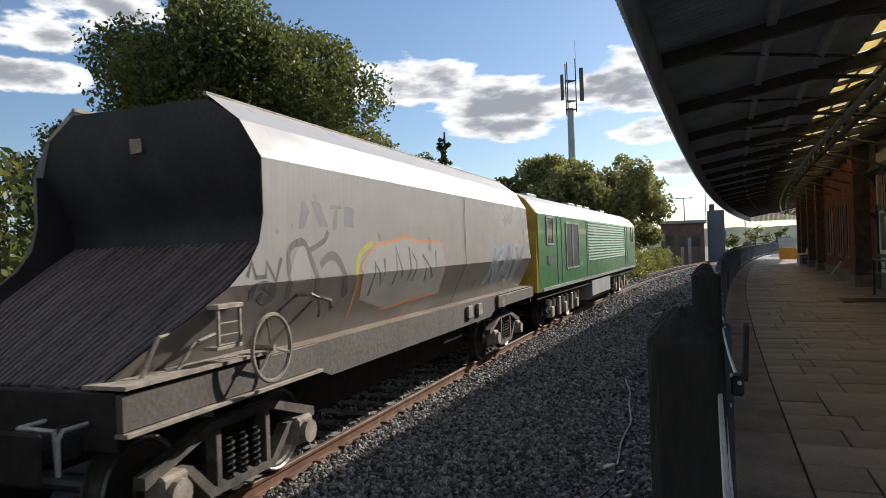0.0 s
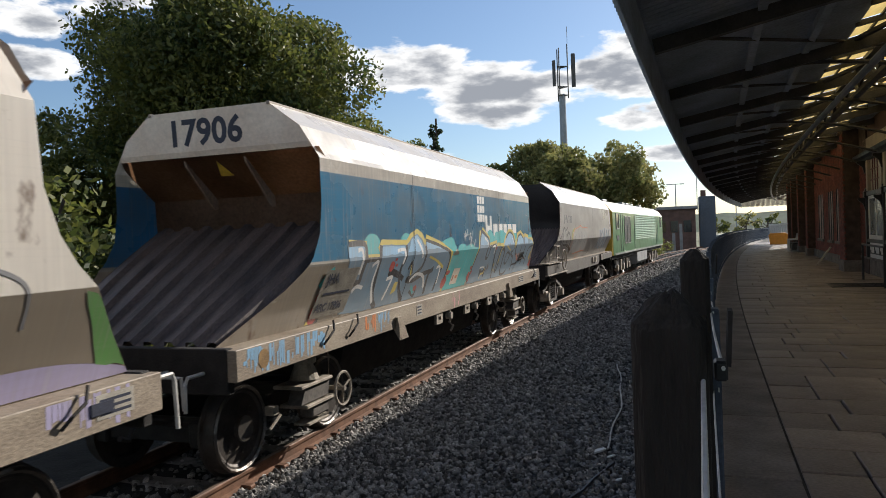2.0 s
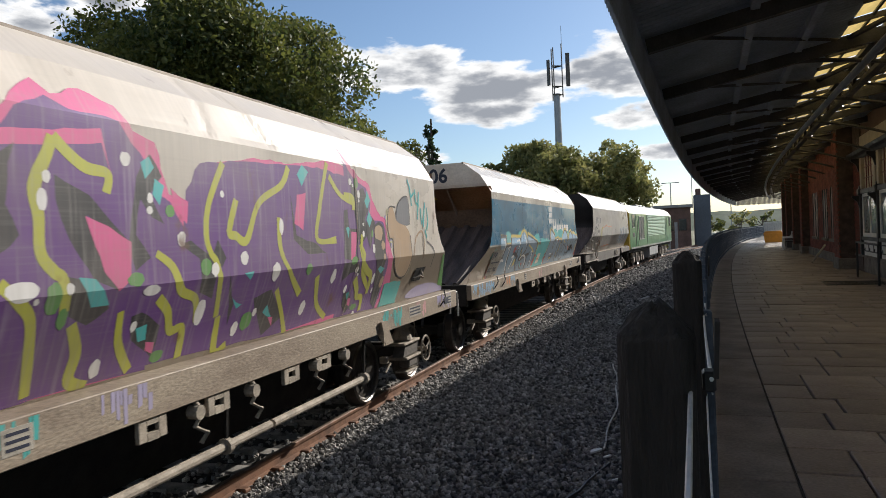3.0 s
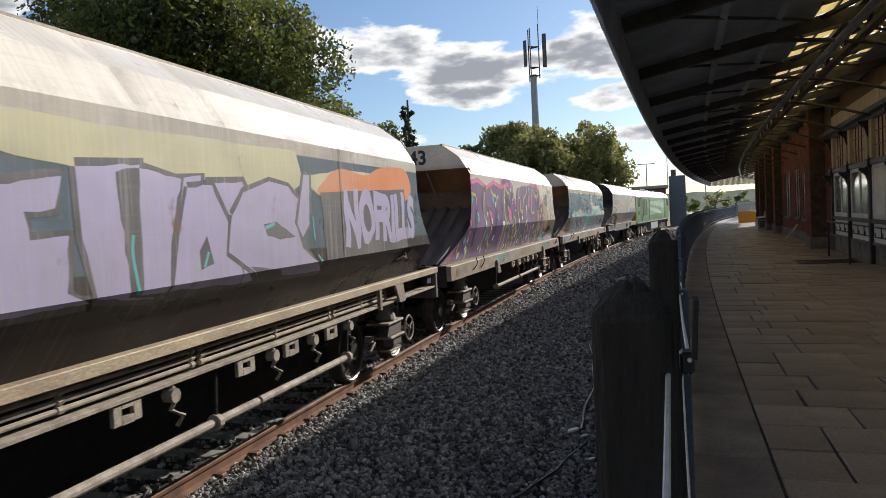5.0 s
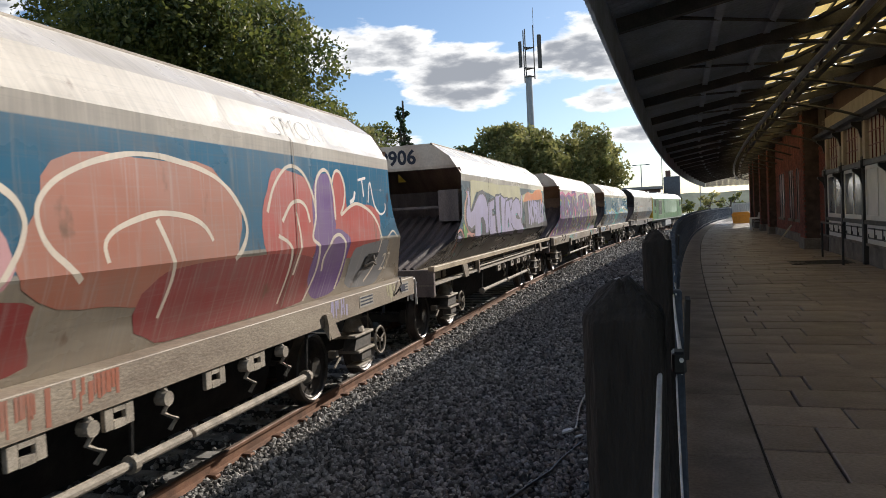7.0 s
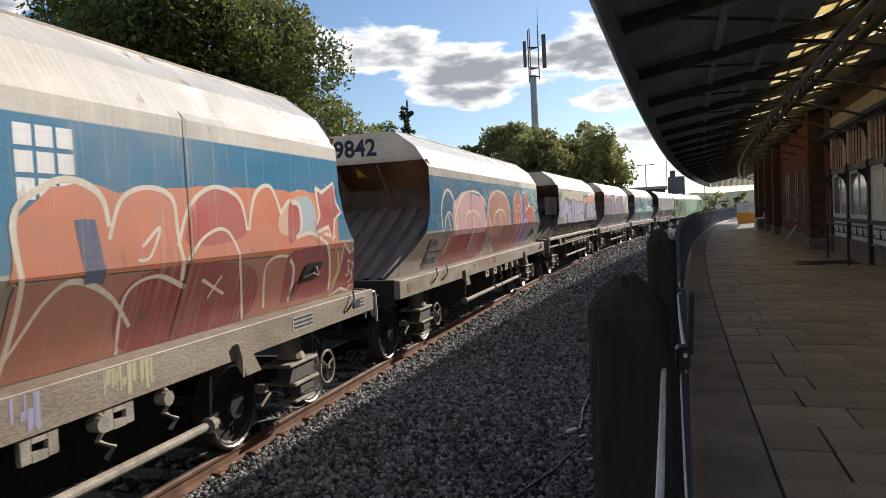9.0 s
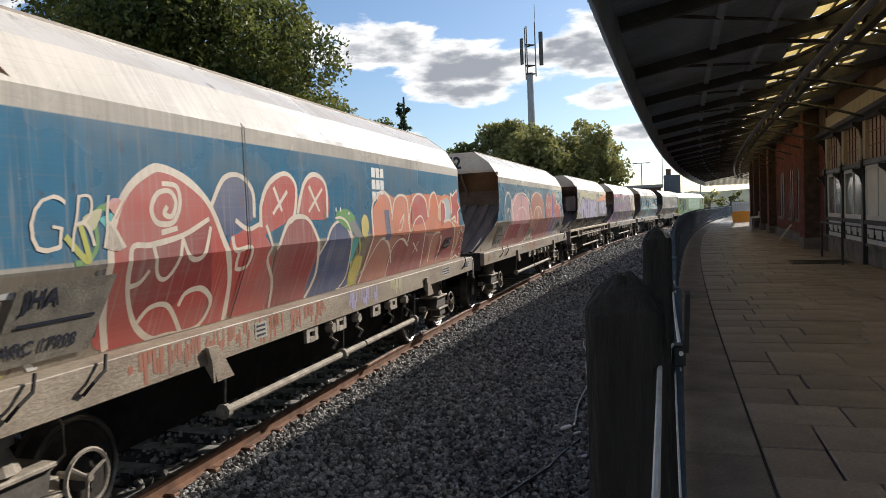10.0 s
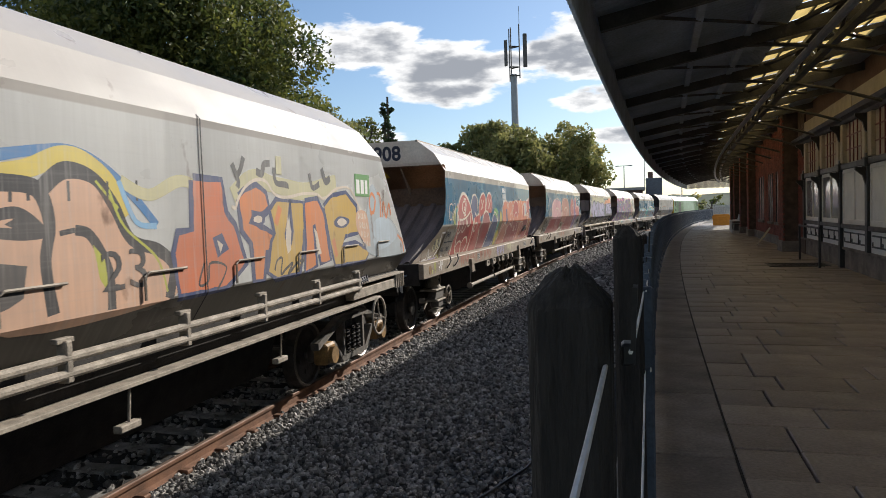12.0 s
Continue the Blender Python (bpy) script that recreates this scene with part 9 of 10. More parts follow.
def wagon_red_purple():
    w, sh = hopper("blue and cream bogie hopper wagon with red and purple bubble graffiti", "blue", "19842", slope=M_SLOPE_PALE)
    S = Side(w, sh)
    S.word("SMOKR", 8.95, 3.33, 0.24, 1.35, ("grey",), 0.1, 0.05, (-0.03,), 3)
    S.blob(9.1, 2.35, 0.62, 0.62, "red", 2.6, 0.05, 1)
    S.blob(6.9, 2.35, 1.3, 0.6, "rust", 2.6, 0.06, 2)
    S.blob(4.2, 2.35, 1.3, 0.55, "rose", 2.6, 0.07, 8)
    S.blob(9.95, 2.45, 0.32, 0.55, "purple", 2.4, 0.05, 3)
    S.blob(10.4, 2.6, 0.2, 0.4, "red", 2.4, 0.05, 5)
    S.blob(11.0, 2.25, 0.8, 0.34, "red", 2.6, 0.05, 4)
    S.blob(8.3, 1.72, 1.5, 0.34, "deepred", 4, 0.05, 5)
    S.blob(10.2, 1.85, 0.5, 0.42, "purple", 3, 0.05, 6)
    S.blob(4.0, 1.72, 1.8, 0.3, "deepred", 4, 0.06, 7)
    S.blob(11.6, 1.75, 0.7, 0.32, "grey", 4, 0.05, 9)
    for y, z, a, b in ((7.0, 2.35, 1.2, 0.6), (4.4, 2.35, 1.2, 0.56), (2.7, 2.35, 0.5, 0.5)):
        S.ringline(y, z, a, b, 0.055, "cream", -30, 215, 0.08, y)
        S.ringline(y, z - 0.15, a * 0.55, b * 0.5, 0.05, "cream", 10, 190, 0.06, y + 1)
        S.line([(y - 0.1, z + 0.1), (y + 0.1, z - 0.3), (y + 0.05, z - 0.7)], 0.05, "cream")
    S.line([(8.6, 2.5), (8.75, 2.76), (9.0, 2.96), (9.22, 3.0), (9.45, 2.92), (9.64, 2.7), (9.7, 2.45), (9.6, 2.2), (9.78, 2.08), (9.86, 1.8), (9.75, 1.45)], 0.05, "cream")
    S.line([(9.7, 2.5), (9.75, 2.85), (9.95, 3.0), (10.12, 2.94), (10.22, 2.7), (10.24, 2.4)], 0.05, "cream")
    S.line([(10.18, 2.85), (10.3, 3.0), (10.46, 2.98), (10.57, 2.8), (10.52, 2.6), (10.42, 2.46), (10.7, 2.56), (10.98, 2.6), (11.4, 2.5), (11.7, 2.3), (11.85, 2.0), (11.8, 1.7), (11.6, 1.5)], 0.05, "cream")
    S.line([(8.9, 2.4), (9.1, 2.58), (9.3, 2.62), (9.46, 2.55), (9.54, 2.38)], 0.05, "cream")
    S.line([(9.22, 2.5), (9.3, 2.2), (9.28, 1.8)], 0.045, "cream")
    S.line([(8.8, 2.25), (9.05, 2.14), (9.15, 1.9), (9.1, 1.5)], 0.045, "cream")
    S.line([(10.02, 1.78), (9.98, 1.95), (10.12, 2.15), (10.33, 2.21), (10.52, 2.1), (10.62, 1.85), (10.6, 1.5)], 0.05, "cream")
    S.line([(11.02, 2.92), (11.3, 2.96)], 0.045, "white", False)
    S.line([(11.16, 2.94), (11.2, 2.7)], 0.045, "white", False)
    S.line([(11.35, 2.62), (11.45, 2.9), (11.58, 2.6), (11.8, 2.46), (12.0, 2.5), (12.02, 2.62)], 0.04, "white")
    S.line([(10.72, 2.62), (10.84, 2.66), (10.9, 2.76)], 0.07, "white")
    S.line([(12.05, 2.1), (12.3, 2.2), (12.5, 2.1)], 0.03, "cream")
    S.word("23", 12.1, 1.62, 0.26, 0.3, ("cream",), 0.0, 0.03, (0.0,), 2)
    data_panel(w, sh, "19842")
    sole_paint(w, ((10.0, 10.5, "lavender"), (5.0, 6.4, "rust"), (11.9, 12.3, "straw")))
    return w


def wagon_red():
    w, sh = hopper("blue and cream bogie hopper wagon with cream-outlined red graffiti", "blue", "17908", slope=M_SLOPE_PALE)
    S = Side(w, sh)
    logo_blocks(S, 7.53, 2.92, lettered=False, step=0.165)
    art_red(S)
    S.word("GRK", 1.75, 2.2, 0.4, 0.9, ("cream",), 0.1, 0.05, (-0.022,), 2)
    data_panel(w, sh, "17908")
    sole_paint(w, ((2.6, 5.9, "rust"), (6.6, 7.6, "lavender"), (8.1, 8.7, "straw"), (1.0, 1.25, "white"), (0.5, 0.8, "lime")))
    return w


def wagon_grey():
    rear = [(0.0, 1.41), (0.42, 1.66), (0.82, 1.88), (1.14, 2.08), (1.45, 2.28), (1.62, 2.48), (1.70, 2.75), (1.70, SHOULDER), (1.68, RIM)]
    front = [(0.35, 1.41), (0.35, 1.8), (0.32, 2.0), (0.5, 2.3), (0.62, 2.7), (0.78, SHOULDER), (0.85, RIM)]
    sh = Hopper(rear=rear, front=front, low_x=1.08)
    w = thing("hopper_wagon", "silver-grey bogie hopper wagon with faded outline graffiti and handbrake wheel", "hopper wagon", "hopper wagons of the train")
    for s in (1, -1):
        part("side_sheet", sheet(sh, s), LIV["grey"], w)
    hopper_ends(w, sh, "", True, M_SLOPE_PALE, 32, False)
    S = Side(w, sh)
    art_grey(S)
    S.word("KAV", 9.4, 1.7, 0.7, 2.6, ("skyblue", "grey"), 0.06, 0.08, (0.05, 0.02), 9)
    # seams
    bm = bmesh.new()
    for z0, z1 in ((1.45, FOLD), (FOLD, SHOULDER), (SHOULDER, RIM)):
        vs = [bm.verts.new((sh.x(z) + 0.013, y, z)) for y, z in ((7.7, z0), (7.73, z0), (7.73, z1), (7.7, z1))]
        bm.faces.new(vs)
    bmesh.ops.solidify(bm, geom=bm.faces[:], thickness=0.006)
    part("seam", bm, M_ENDDARK, w)
    # frame
    for s in (1, -1):
        bm = bmesh.new()
        box(bm, min(s * 1.30, s * 1.36), max(s * 1.30, s * 1.36), 0.0, 2.7, 1.14, 1.41, 0.006)
        part("solebar", bm, M_FRAME, w)
        bm = bmesh.new()
        box(bm, min(s * 1.28, s * 1.40), max(s * 1.28, s * 1.40), 0.0, 2.75, 1.10, 1.135, 0.004)
        part("step_flange", bm, M_DUST, w)
        bm = bmesh.new()
        prism(bm, [(2.7, 1.14), (3.1, 1.0), (9.6, 1.0), (10.0, 1.14), (10.0, 1.40), (2.7, 1.40)], "x", min(s * 1.24, s * 1.30), max(s * 1.24, s * 1.30))
        part("side_girder", bm, M_FRAME, w)
        bm = bmesh.new()
        box(bm, min(s * 1.30, s * 1.36), max(s * 1.30, s * 1.36), 10.0, LEN, 1.14, 1.38, 0.006)
        part("solebar", bm, M_FRAME, w)
        bm = bmesh.new()
        box(bm, min(s * 1.0, s * 1.3), max(s * 1.0, s * 1.3), 1.9, LEN - 0.1, 1.392, 1.409)
        part("ledge", bm, M_SOLE, w)
    for y in (0.0, LEN - 0.1):
        bm = bmesh.new()
        box(bm, -1.3, 1.3, y, y + 0.1, 1.0, 1.42, 0.01)
        part("headstock", bm, M_IRON, w)
    bm = bmesh.new()
    box(bm, -0.25, 0.25, 0.1, LEN - 0.1, 0.85, 1.2)
    part("centre_sill", bm, M_IRON, w)
    bm = bmesh.new()
    prism(bm, [(0.0, 1.44), (1.9, 1.44), (1.9, 1.47), (0.0, 1.47)], "x", 1.0, 1.40)
    part("end_platform", bm, M_DUST, w)
    handwheel(w, 1.62, 1.52, 1.52, 0.3)
    bm = bmesh.new()
    box(bm, 1.34, 1.46, 0.95, 1.3, 1.92, 1.96, 0.004)
    for y in (0.97, 1.26):
        box(bm, 1.42, 1.445, y, y + 0.025, 1.62, 1.92, 0)
    for z in (1.62, 1.70, 1.80):
        cyl(bm, (1.43, 0.97, z), (1.43, 1.28, z), 0.008, n=5)
    box(bm, 1.30, 1.44, 0.95, 1.3, 1.58, 1.61, 0.004)
    part("lamp_bracket", bm, M_DUST, w)
    bm = bmesh.new()
    tube(bm, [(1.35, 2.35, 1.95), (1.48, 2.4, 1.95), (1.48, 2.55, 1.9), (1.45, 2.6, 1.7)], 0.022, 5)
    tube(bm, [(1.35, 2.8, 1.9), (1.45, 2.85, 1.85), (1.42, 2.9, 1.74)], 0.025, 5)
    tube(bm, [(1.25, 0.3, 1.46), (1.25, 0.5, 1.75), (1.2, 1.0, 1.78)], 0.018, 5)
    tube(bm, [(1.25, 0.7, 1.46), (1.25, 0.9, 1.65), (1.2, 1.3, 1.7)], 0.018, 5)
    part("grab_rail", bm, M_DUST, w)
    for y in (8.0, 8.6, 10.3):
        bm = bmesh.new()
        box(bm, 1.31, 1.36, y, y + 0.25, 1.12, 1.34, 0.01)
        part("door_gear", bm, M_DUST, w)
    buffers(w, 0.0, -1)
    return w


def wagon_orange():
    F2 = 1.70
    rear = [(0.0, 1.41), (0.6, 1.70), (1.2, 2.1), (1.5, 2.5), (1.6, SHOULDER), (1.7, RIM)]
    front = [(0.02, 1.41), (0.0, F2), (0.35, 2.2), (0.78, 2.75), (1.12, 3.19), (1.75, RIM)]
    sh = Hopper(fold=F2, low_x=1.22, rear=rear, front=front)
    w = thing("hopper_wagon", "grey-green hopper wagon with orange and yellow graffiti and long white pipes", "hopper wagon", "hopper wagons of the train")
    for s in (1, -1):
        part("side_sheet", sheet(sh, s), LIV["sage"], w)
    for nm, line, flip in (("end_sheet", [(LEN - d, z) for d, z in front], 1), ("end_sheet", rear, -1)):
        bm = bmesh.new()
        rows = [[bm.verts.new((x, y, z)) for x in (-sh.x(z), 0, sh.x(z))] for y, z in line]
        for r0, r1 in zip(rows, rows[1:]):
            for i in range(2):
                f = (r0[i], r1[i], r1[i + 1], r0[i + 1])
                bm.faces.new(f)
        part(nm, bm, M_SLOPE, w)
    bm = bmesh.new()
    bm.faces.new([bm.verts.new(p) for p in ((-0.82, 1.75, 3.85), (0.82, 1.75, 3.85), (0.82, LEN - 1.75, 3.85), (-0.82, LEN - 1.75, 3.85))])
    part("load", bm, M_SLOPE_PALE, w, "dusty aggregate inside the hopper")
    bm = bmesh.new()
    prism(bm, [(-1.10, 1.4), (1.10, 1.4), (0.70, 0.95), (0.52, 0.34), (-0.52, 0.34), (-0.70, 0.95)], "y", 3.4, LEN - 3.4)
    part("discharge_chute", bm, M_IRON, w)
    S = Side(w, sh)
    bm = bmesh.new()
    for z0, z1 in ((1.45, F2), (F2, SHOULDER), (SHOULDER, RIM)):
        bm.faces.new([bm.verts.new((sh.x(z) + 0.013, y, z)) for y, z in ((7.2, z0), (7.22, z0), (7.22, z1), (7.2, z1))])
    bmesh.ops.solidify(bm, geom=bm.faces[:], thickness=0.005)
    part("seam", bm, M_ENDDARK, w)
    art_orange(S)
    bm = bmesh.new()
    bm.faces.new([bm.verts.new(p) for p in ((10.94, 2.64, 0), (11.52, 2.64, 0), (11.52, 2.96, 0), (10.94, 2.96, 0))])
    S.put(bm, "green", "owner_panel")
    for y, ww in ((10.99, 0.13), (11.17, 0.12), (11.34, 0.1)):
        bm = bmesh.new()
        bm.faces.new([bm.verts.new(p) for p in ((y, 2.68, 0), (y + ww, 2.68, 0), (y + ww, 2.88, 0), (y, 2.88, 0))])
        S.put(bm, "white", "owner_mark")
    bm = bmesh.new()
    bm.faces.new([bm.verts.new(p) for p in ((8.62, 2.84, 0), (8.75, 2.84, 0), (8.75, 3.04, 0), (8.62, 3.04, 0))])
    S.put(bm, "straw", "warning_plate")
    S.word("23", 5.9, 1.85, 0.3, 0.5, ("black",), 0, 0.04, (0.0,), 2)
    # door hoops along the bottom edge
    for k in range(6):
        y = 5.0 + 1.35 * k
        bm = bmesh.new()
        x = sh.x(1.8) + 0.02
        tube(bm, [(x, y, 1.73), (x, y, 1.92), (x, y + 0.05, 1.95), (x, y + 0.55, 1.95)], 0.012, 5)
        part("door_hoop", bm, M_DUST, w)
    # pipes, brackets and frame
    for z in (1.44, 1.33):
        bm = bmesh.new()
        cyl(bm, (1.42, 2.0, z), (1.42, 11.0, z), 0.035, n=10)
        part("air_pipe", bm, M_DUST, w, "long pale air pipe")
    for k in range(7):
        bm = bmesh.new()
        y = 2.8 + 1.35 * k
        box(bm, 1.36, 1.45, y, y + 0.06, 1.27, 1.56, 0.008)
        box(bm, 1.36, 1.42, y - 0.05, y + 0.11, 1.54, 1.58, 0.006)
        part("pipe_bracket", bm, M_DUST, w)
    for s in (1, -1):
        bm = bmesh.new()
        box(bm, min(s * 1.18, s * 1.25), max(s * 1.18, s * 1.25), 0.0, LEN, 1.10, 1.40)
        part("solebar", bm, M_IRON, w)
        bm = bmesh.new()
        box(bm, min(s * 1.25, s * 1.42), max(s * 1.25, s * 1.42), 0.2, LEN - 1.4, 1.08, 1.115, 0.004)
        box(bm, min(s * 1.25, s * 1.38), max(s * 1.25, s * 1.38), LEN - 2.4, LEN - 0.1, 1.16, 1.30, 0.006)
        box(bm, min(s * 1.25, s * 1.40), max(s * 1.25, s * 1.40), LEN - 3.4, LEN - 0.1, 1.36, 1.39, 0.004)
        part("frame_flange", bm, M_DUST, w)
    for y in (0.0, LEN - 0.1):
        bm = bmesh.new()
        box(bm, -1.25, 1.25, y, y + 0.1, 1.0, 1.42, 0.01)
        part("headstock", bm, M_IRON, w)
    for k in range(5):
        bm = bmesh.new()
        box(bm, 1.36, 1.40, LEN - 0.55 + 0.1 * k, LEN - 0.53 + 0.1 * k, 1.14, 1.36, 0)
        part("step_bar", bm, M_DUST, w)
    for y in (6.2, 8.7):
        bm = bmesh.new()
        tube(bm, [(1.36, y, 1.08), (1.34, y, 0.8)], 0.012, 5)
        box(bm, 1.30, 1.38, y - 0.14, y + 0.1, 0.74, 0.80, 0.01)
        part("release_handle", bm, M_DUST, w)
    handwheel(w, LEN - 1.5, 0.82, 1.42, 0.28)
    bm = bmesh.new()
    for k in range(5):
        tube(bm, [(1.36, 10.95 + 0.09 * k, 1.46), (1.40, 11.02 + 0.09 * k, 1.38), (1.36, 11.08 + 0.09 * k, 1.47)], 0.014, 5)
    part("valve_group", bm, M_INK, w)
    buffers(w, LEN, 1)
    return w


M_GREEN = mat("locomotive_green", (0.055, 0.22, 0.075), 0.35, var=0.16, scale=1.5, fine=20, bump=0.05, tint=(0.07, 0.16, 0.06), coat=0.2)
M_LOCOROOF = mat("dusty_silver_roof", (0.42, 0.42, 0.40), 0.42, 0.2, var=0.2, scale=1.5, fine=20, bump=0.08)
M_LOCOYEL = mat("warning_yellow_end", (0.66, 0.42, 0.04), 0.5, var=0.25, scale=2, fine=20)


def locomotive():
    """Six-axle diesel: narrow roofed body, cab at each end, louvres, tank between three-axle bogies."""
    L = 20.9
    w = thing("diesel_locomotive", "green six-axle diesel freight locomotive with silver roof and yellow end", "locomotive")
    prof = [(1.32, 1.15), (1.32, 3.25), (1.05, 3.62), (0.72, 3.82), (0.3, 3.90)]
    full = prof + [(-x, z) for x, z in prof[::-1]]
    # body tube
    bm = bmesh.new()
    ys = [0.14, 1.6, 4.0, 16.2, 18.6, L - 0.14]
    rows = [[bm.verts.new((x, y, z)) for x, z in full] for y in ys]
    n = len(full)
    for r0, r1 in zip(rows, rows[1:]):
        for i in (0, n - 2):
            bm.faces.new((r0[i], r1[i], r1[i + 1], r0[i + 1]))
        bm.faces.new((r0[n - 1], r1[n - 1], r1[0], r0[0]))
    bmesh.ops.recalc_face_normals(bm, faces=bm.faces[:])
    part("body_side", bm, M_GREEN, w)
    bm = bmesh.new()
    rows = [[bm.verts.new((x, y, z)) for x, z in full[1:-1]] for y in ys]
    for r0, r1 in zip(rows, rows[1:]):
        for i in range(len(full) - 3):
            bm.faces.new((r0[i], r1[i], r1[i + 1], r0[i + 1]))
    bmesh.ops.recalc_face_normals(bm, faces=bm.faces[:])
    part("roof", bm, M_LOCOROOF, w)
    for end in (0, 1):
        bm = bmesh.new()
        y0 = 0.0 if end == 0 else L
        sg = 1 if end == 0 else -1
        a = [bm.verts.new((x, y0 + sg * 0.14, z)) for x, z in full]
        nose = [bm.verts.new((x * 0.97, y0 + sg * (0.0 if z < 2.4 else 0.08 if z < 3.7 else 0.12), z)) for x, z in full]
        for i in range(n):
            bm.faces.new((a[i], a[(i + 1) % n], nose[(i + 1) % n], nose[i]))
        lo = [bm.verts.new((s * 1.28, y0 + sg * 0.02, 2.35)) for s in (1, -1)]
        bm.faces.new(nose)
        bmesh.ops.triangulate(bm, faces=[f for f in bm.faces if len(f.verts) > 4])
        bmesh.ops.recalc_face_normals(bm, faces=bm.faces[:])
        part("cab_end", bm, M_LOCOYEL, w, "yellow cab end")
        for s in (-1, 1):
            bm = bmesh.new()
            box(bm, min(s * 0.12, s * 1.0), max(s * 0.12, s * 1.0), y0 + sg * 0.03 - 0.02, y0 + sg * 0.03 + 0.02, 2.62, 3.35, 0.015)
            part("windscreen", bm, M_DARKGLASS, w)
        buffers(w, y0, -sg)
    # cab windows, doors and radiator openings on the platform side
    for s in (1, -1):
        for y0, y1, z0, z1, m, nm in ((1.05, 1.75, 2.45, 3.15, M_DARKGLASS, "cab_window"), (L - 1.75, L - 1.05, 2.45, 3.15, M_DARKGLASS, "cab_window"),
                                      (3.55, 4.35, 1.7, 3.05, M_BLACK, "intake_panel"), (4.5, 5.4, 1.7, 3.05, M_BLACK, "intake_panel")):
            bm = bmesh.new()
            box(bm, min(s * 1.322, s * 1.335), max(s * 1.322, s * 1.335), y0, y1, z0, z1, 0)
            part(nm, bm, m, w)
            bm = bmesh.new()
            for q in ((y0 - 0.05, y1 + 0.05, z1, z1 + 0.05), (y0 - 0.05, y1 + 0.05, z0 - 0.05, z0), (y0 - 0.05, y0, z0, z1), (y1, y1 + 0.05, z0, z1)):
                box(bm, min(s * 1.32, s * 1.35), max(s * 1.32, s * 1.35), *q)
            part("window_frame", bm, M_LOCOROOF, w)
    for k in range(14):
        bm = bmesh.new()
        z = 1.80 + 0.105 * k
        prism(bm, [(1.322, z), (1.34, z + 0.01), (1.322, z + 0.07)], "y", 7.2, 16.6)
        part("louvre", bm, M_GREEN, w)
    for y in (2.3, 2.9, 6.9, 16.9, 17.6):
        bm = bmesh.new()
        box(bm, 1.322, 1.34, y, y + 0.025, 1.3, 3.2)
        part("door_edge", bm, M_LOCOROOF, w)
    bm = bmesh.new()
    box(bm, 1.322, 1.34, 0.5, L - 0.5, 1.15, 1.24)
    part("sill_stripe", bm, M_LOCOROOF, w)
    bm = bmesh.new()
    box(bm, 1.325, 1.34, 1.1, 1.75, 1.85, 2.1)
    part("cab_plate", bm, M_ENDDARK, w, "dark plate with illegible lettering")
    bm = bmesh.new()
    for y in (2.2, 8.0, 9.6, 11.2, 15.0):
        box(bm, -0.5, 0.5, y, y + 1.1, 3.88, 3.97, 0.02)
    part("roof_hatch", bm, M_LOCOROOF, w)
    bm = bmesh.new()
    box(bm, -1.2, 1.2, 0.3, L - 0.3, 0.95, 1.16)
    part("underframe", bm, M_IRON, w)
    bm = bmesh.new()
    prism(bm, [(1.15, 0.35), (1.28, 0.5), (1.28, 1.05), (-1.28, 1.05), (-1.28, 0.5), (-1.15, 0.35)], "y", 8.0, 12.2)
    part("fuel_tank", bm, M_CONC, w, "grey fuel tank")
    for k in range(3):
        bm = bmesh.new()
        cyl(bm, (1.22, 8.0, 1.12 - 0.12 * k), (1.22, 12.5, 1.14 - 0.12 * k), 0.03, n=8)
        part("side_pipe", bm, M_DUST, w)
    for yb in (3.9, 16.3):
        bm = bmesh.new()
        for s in (-1, 1):
            prism(bm, [(-2.4, 0.55), (-2.0, 0.78), (2.0, 0.78), (2.4, 0.55), (2.2, 0.45), (1.4, 0.60), (0.5, 0.42), (-0.5, 0.42), (-1.4, 0.60), (-2.2, 0.45)], "x", min(s * 1.0, s * 1.12), max(s * 1.0, s * 1.12))
        box(bm, -0.9, 0.9, -0.5, 0.5, 0.5, 0.9)
        b = part("bogie", bm, M_IRON, w)
        b.matrix_basis = pose(0, yb, 0)
        for dy in (-1.8, 0.0, 1.8):
            ws = new("wheelset", WHEEL_CACHE["mesh"])
            ws.parent = b
            ws.matrix_basis = pose(0, dy, 0.47)
            WHEELS.append(ws)
            bm = bmesh.new()
            box(bm, 1.0, 1.2, dy - 0.17, dy + 0.17, 0.3, 0.62, 0.03)
            part("axlebox", bm, M_DUST, b)
            for q in (-0.3, 0.3):
                bm = bmesh.new()
                cyl(bm, (1.10, dy + q, 0.55), (1.10, dy + q, 0.85), 0.07, n=8)
                part("coil_spring", bm, M_DUST, b)
        for q in (-0.9, 0.9):
            bm = bmesh.new()
            box(bm, 1.12, 1.2, q - 0.12, q + 0.12, 0.30, 0.85, 0.02)
            part("sand_box", bm, M_DUST, b)
    return w


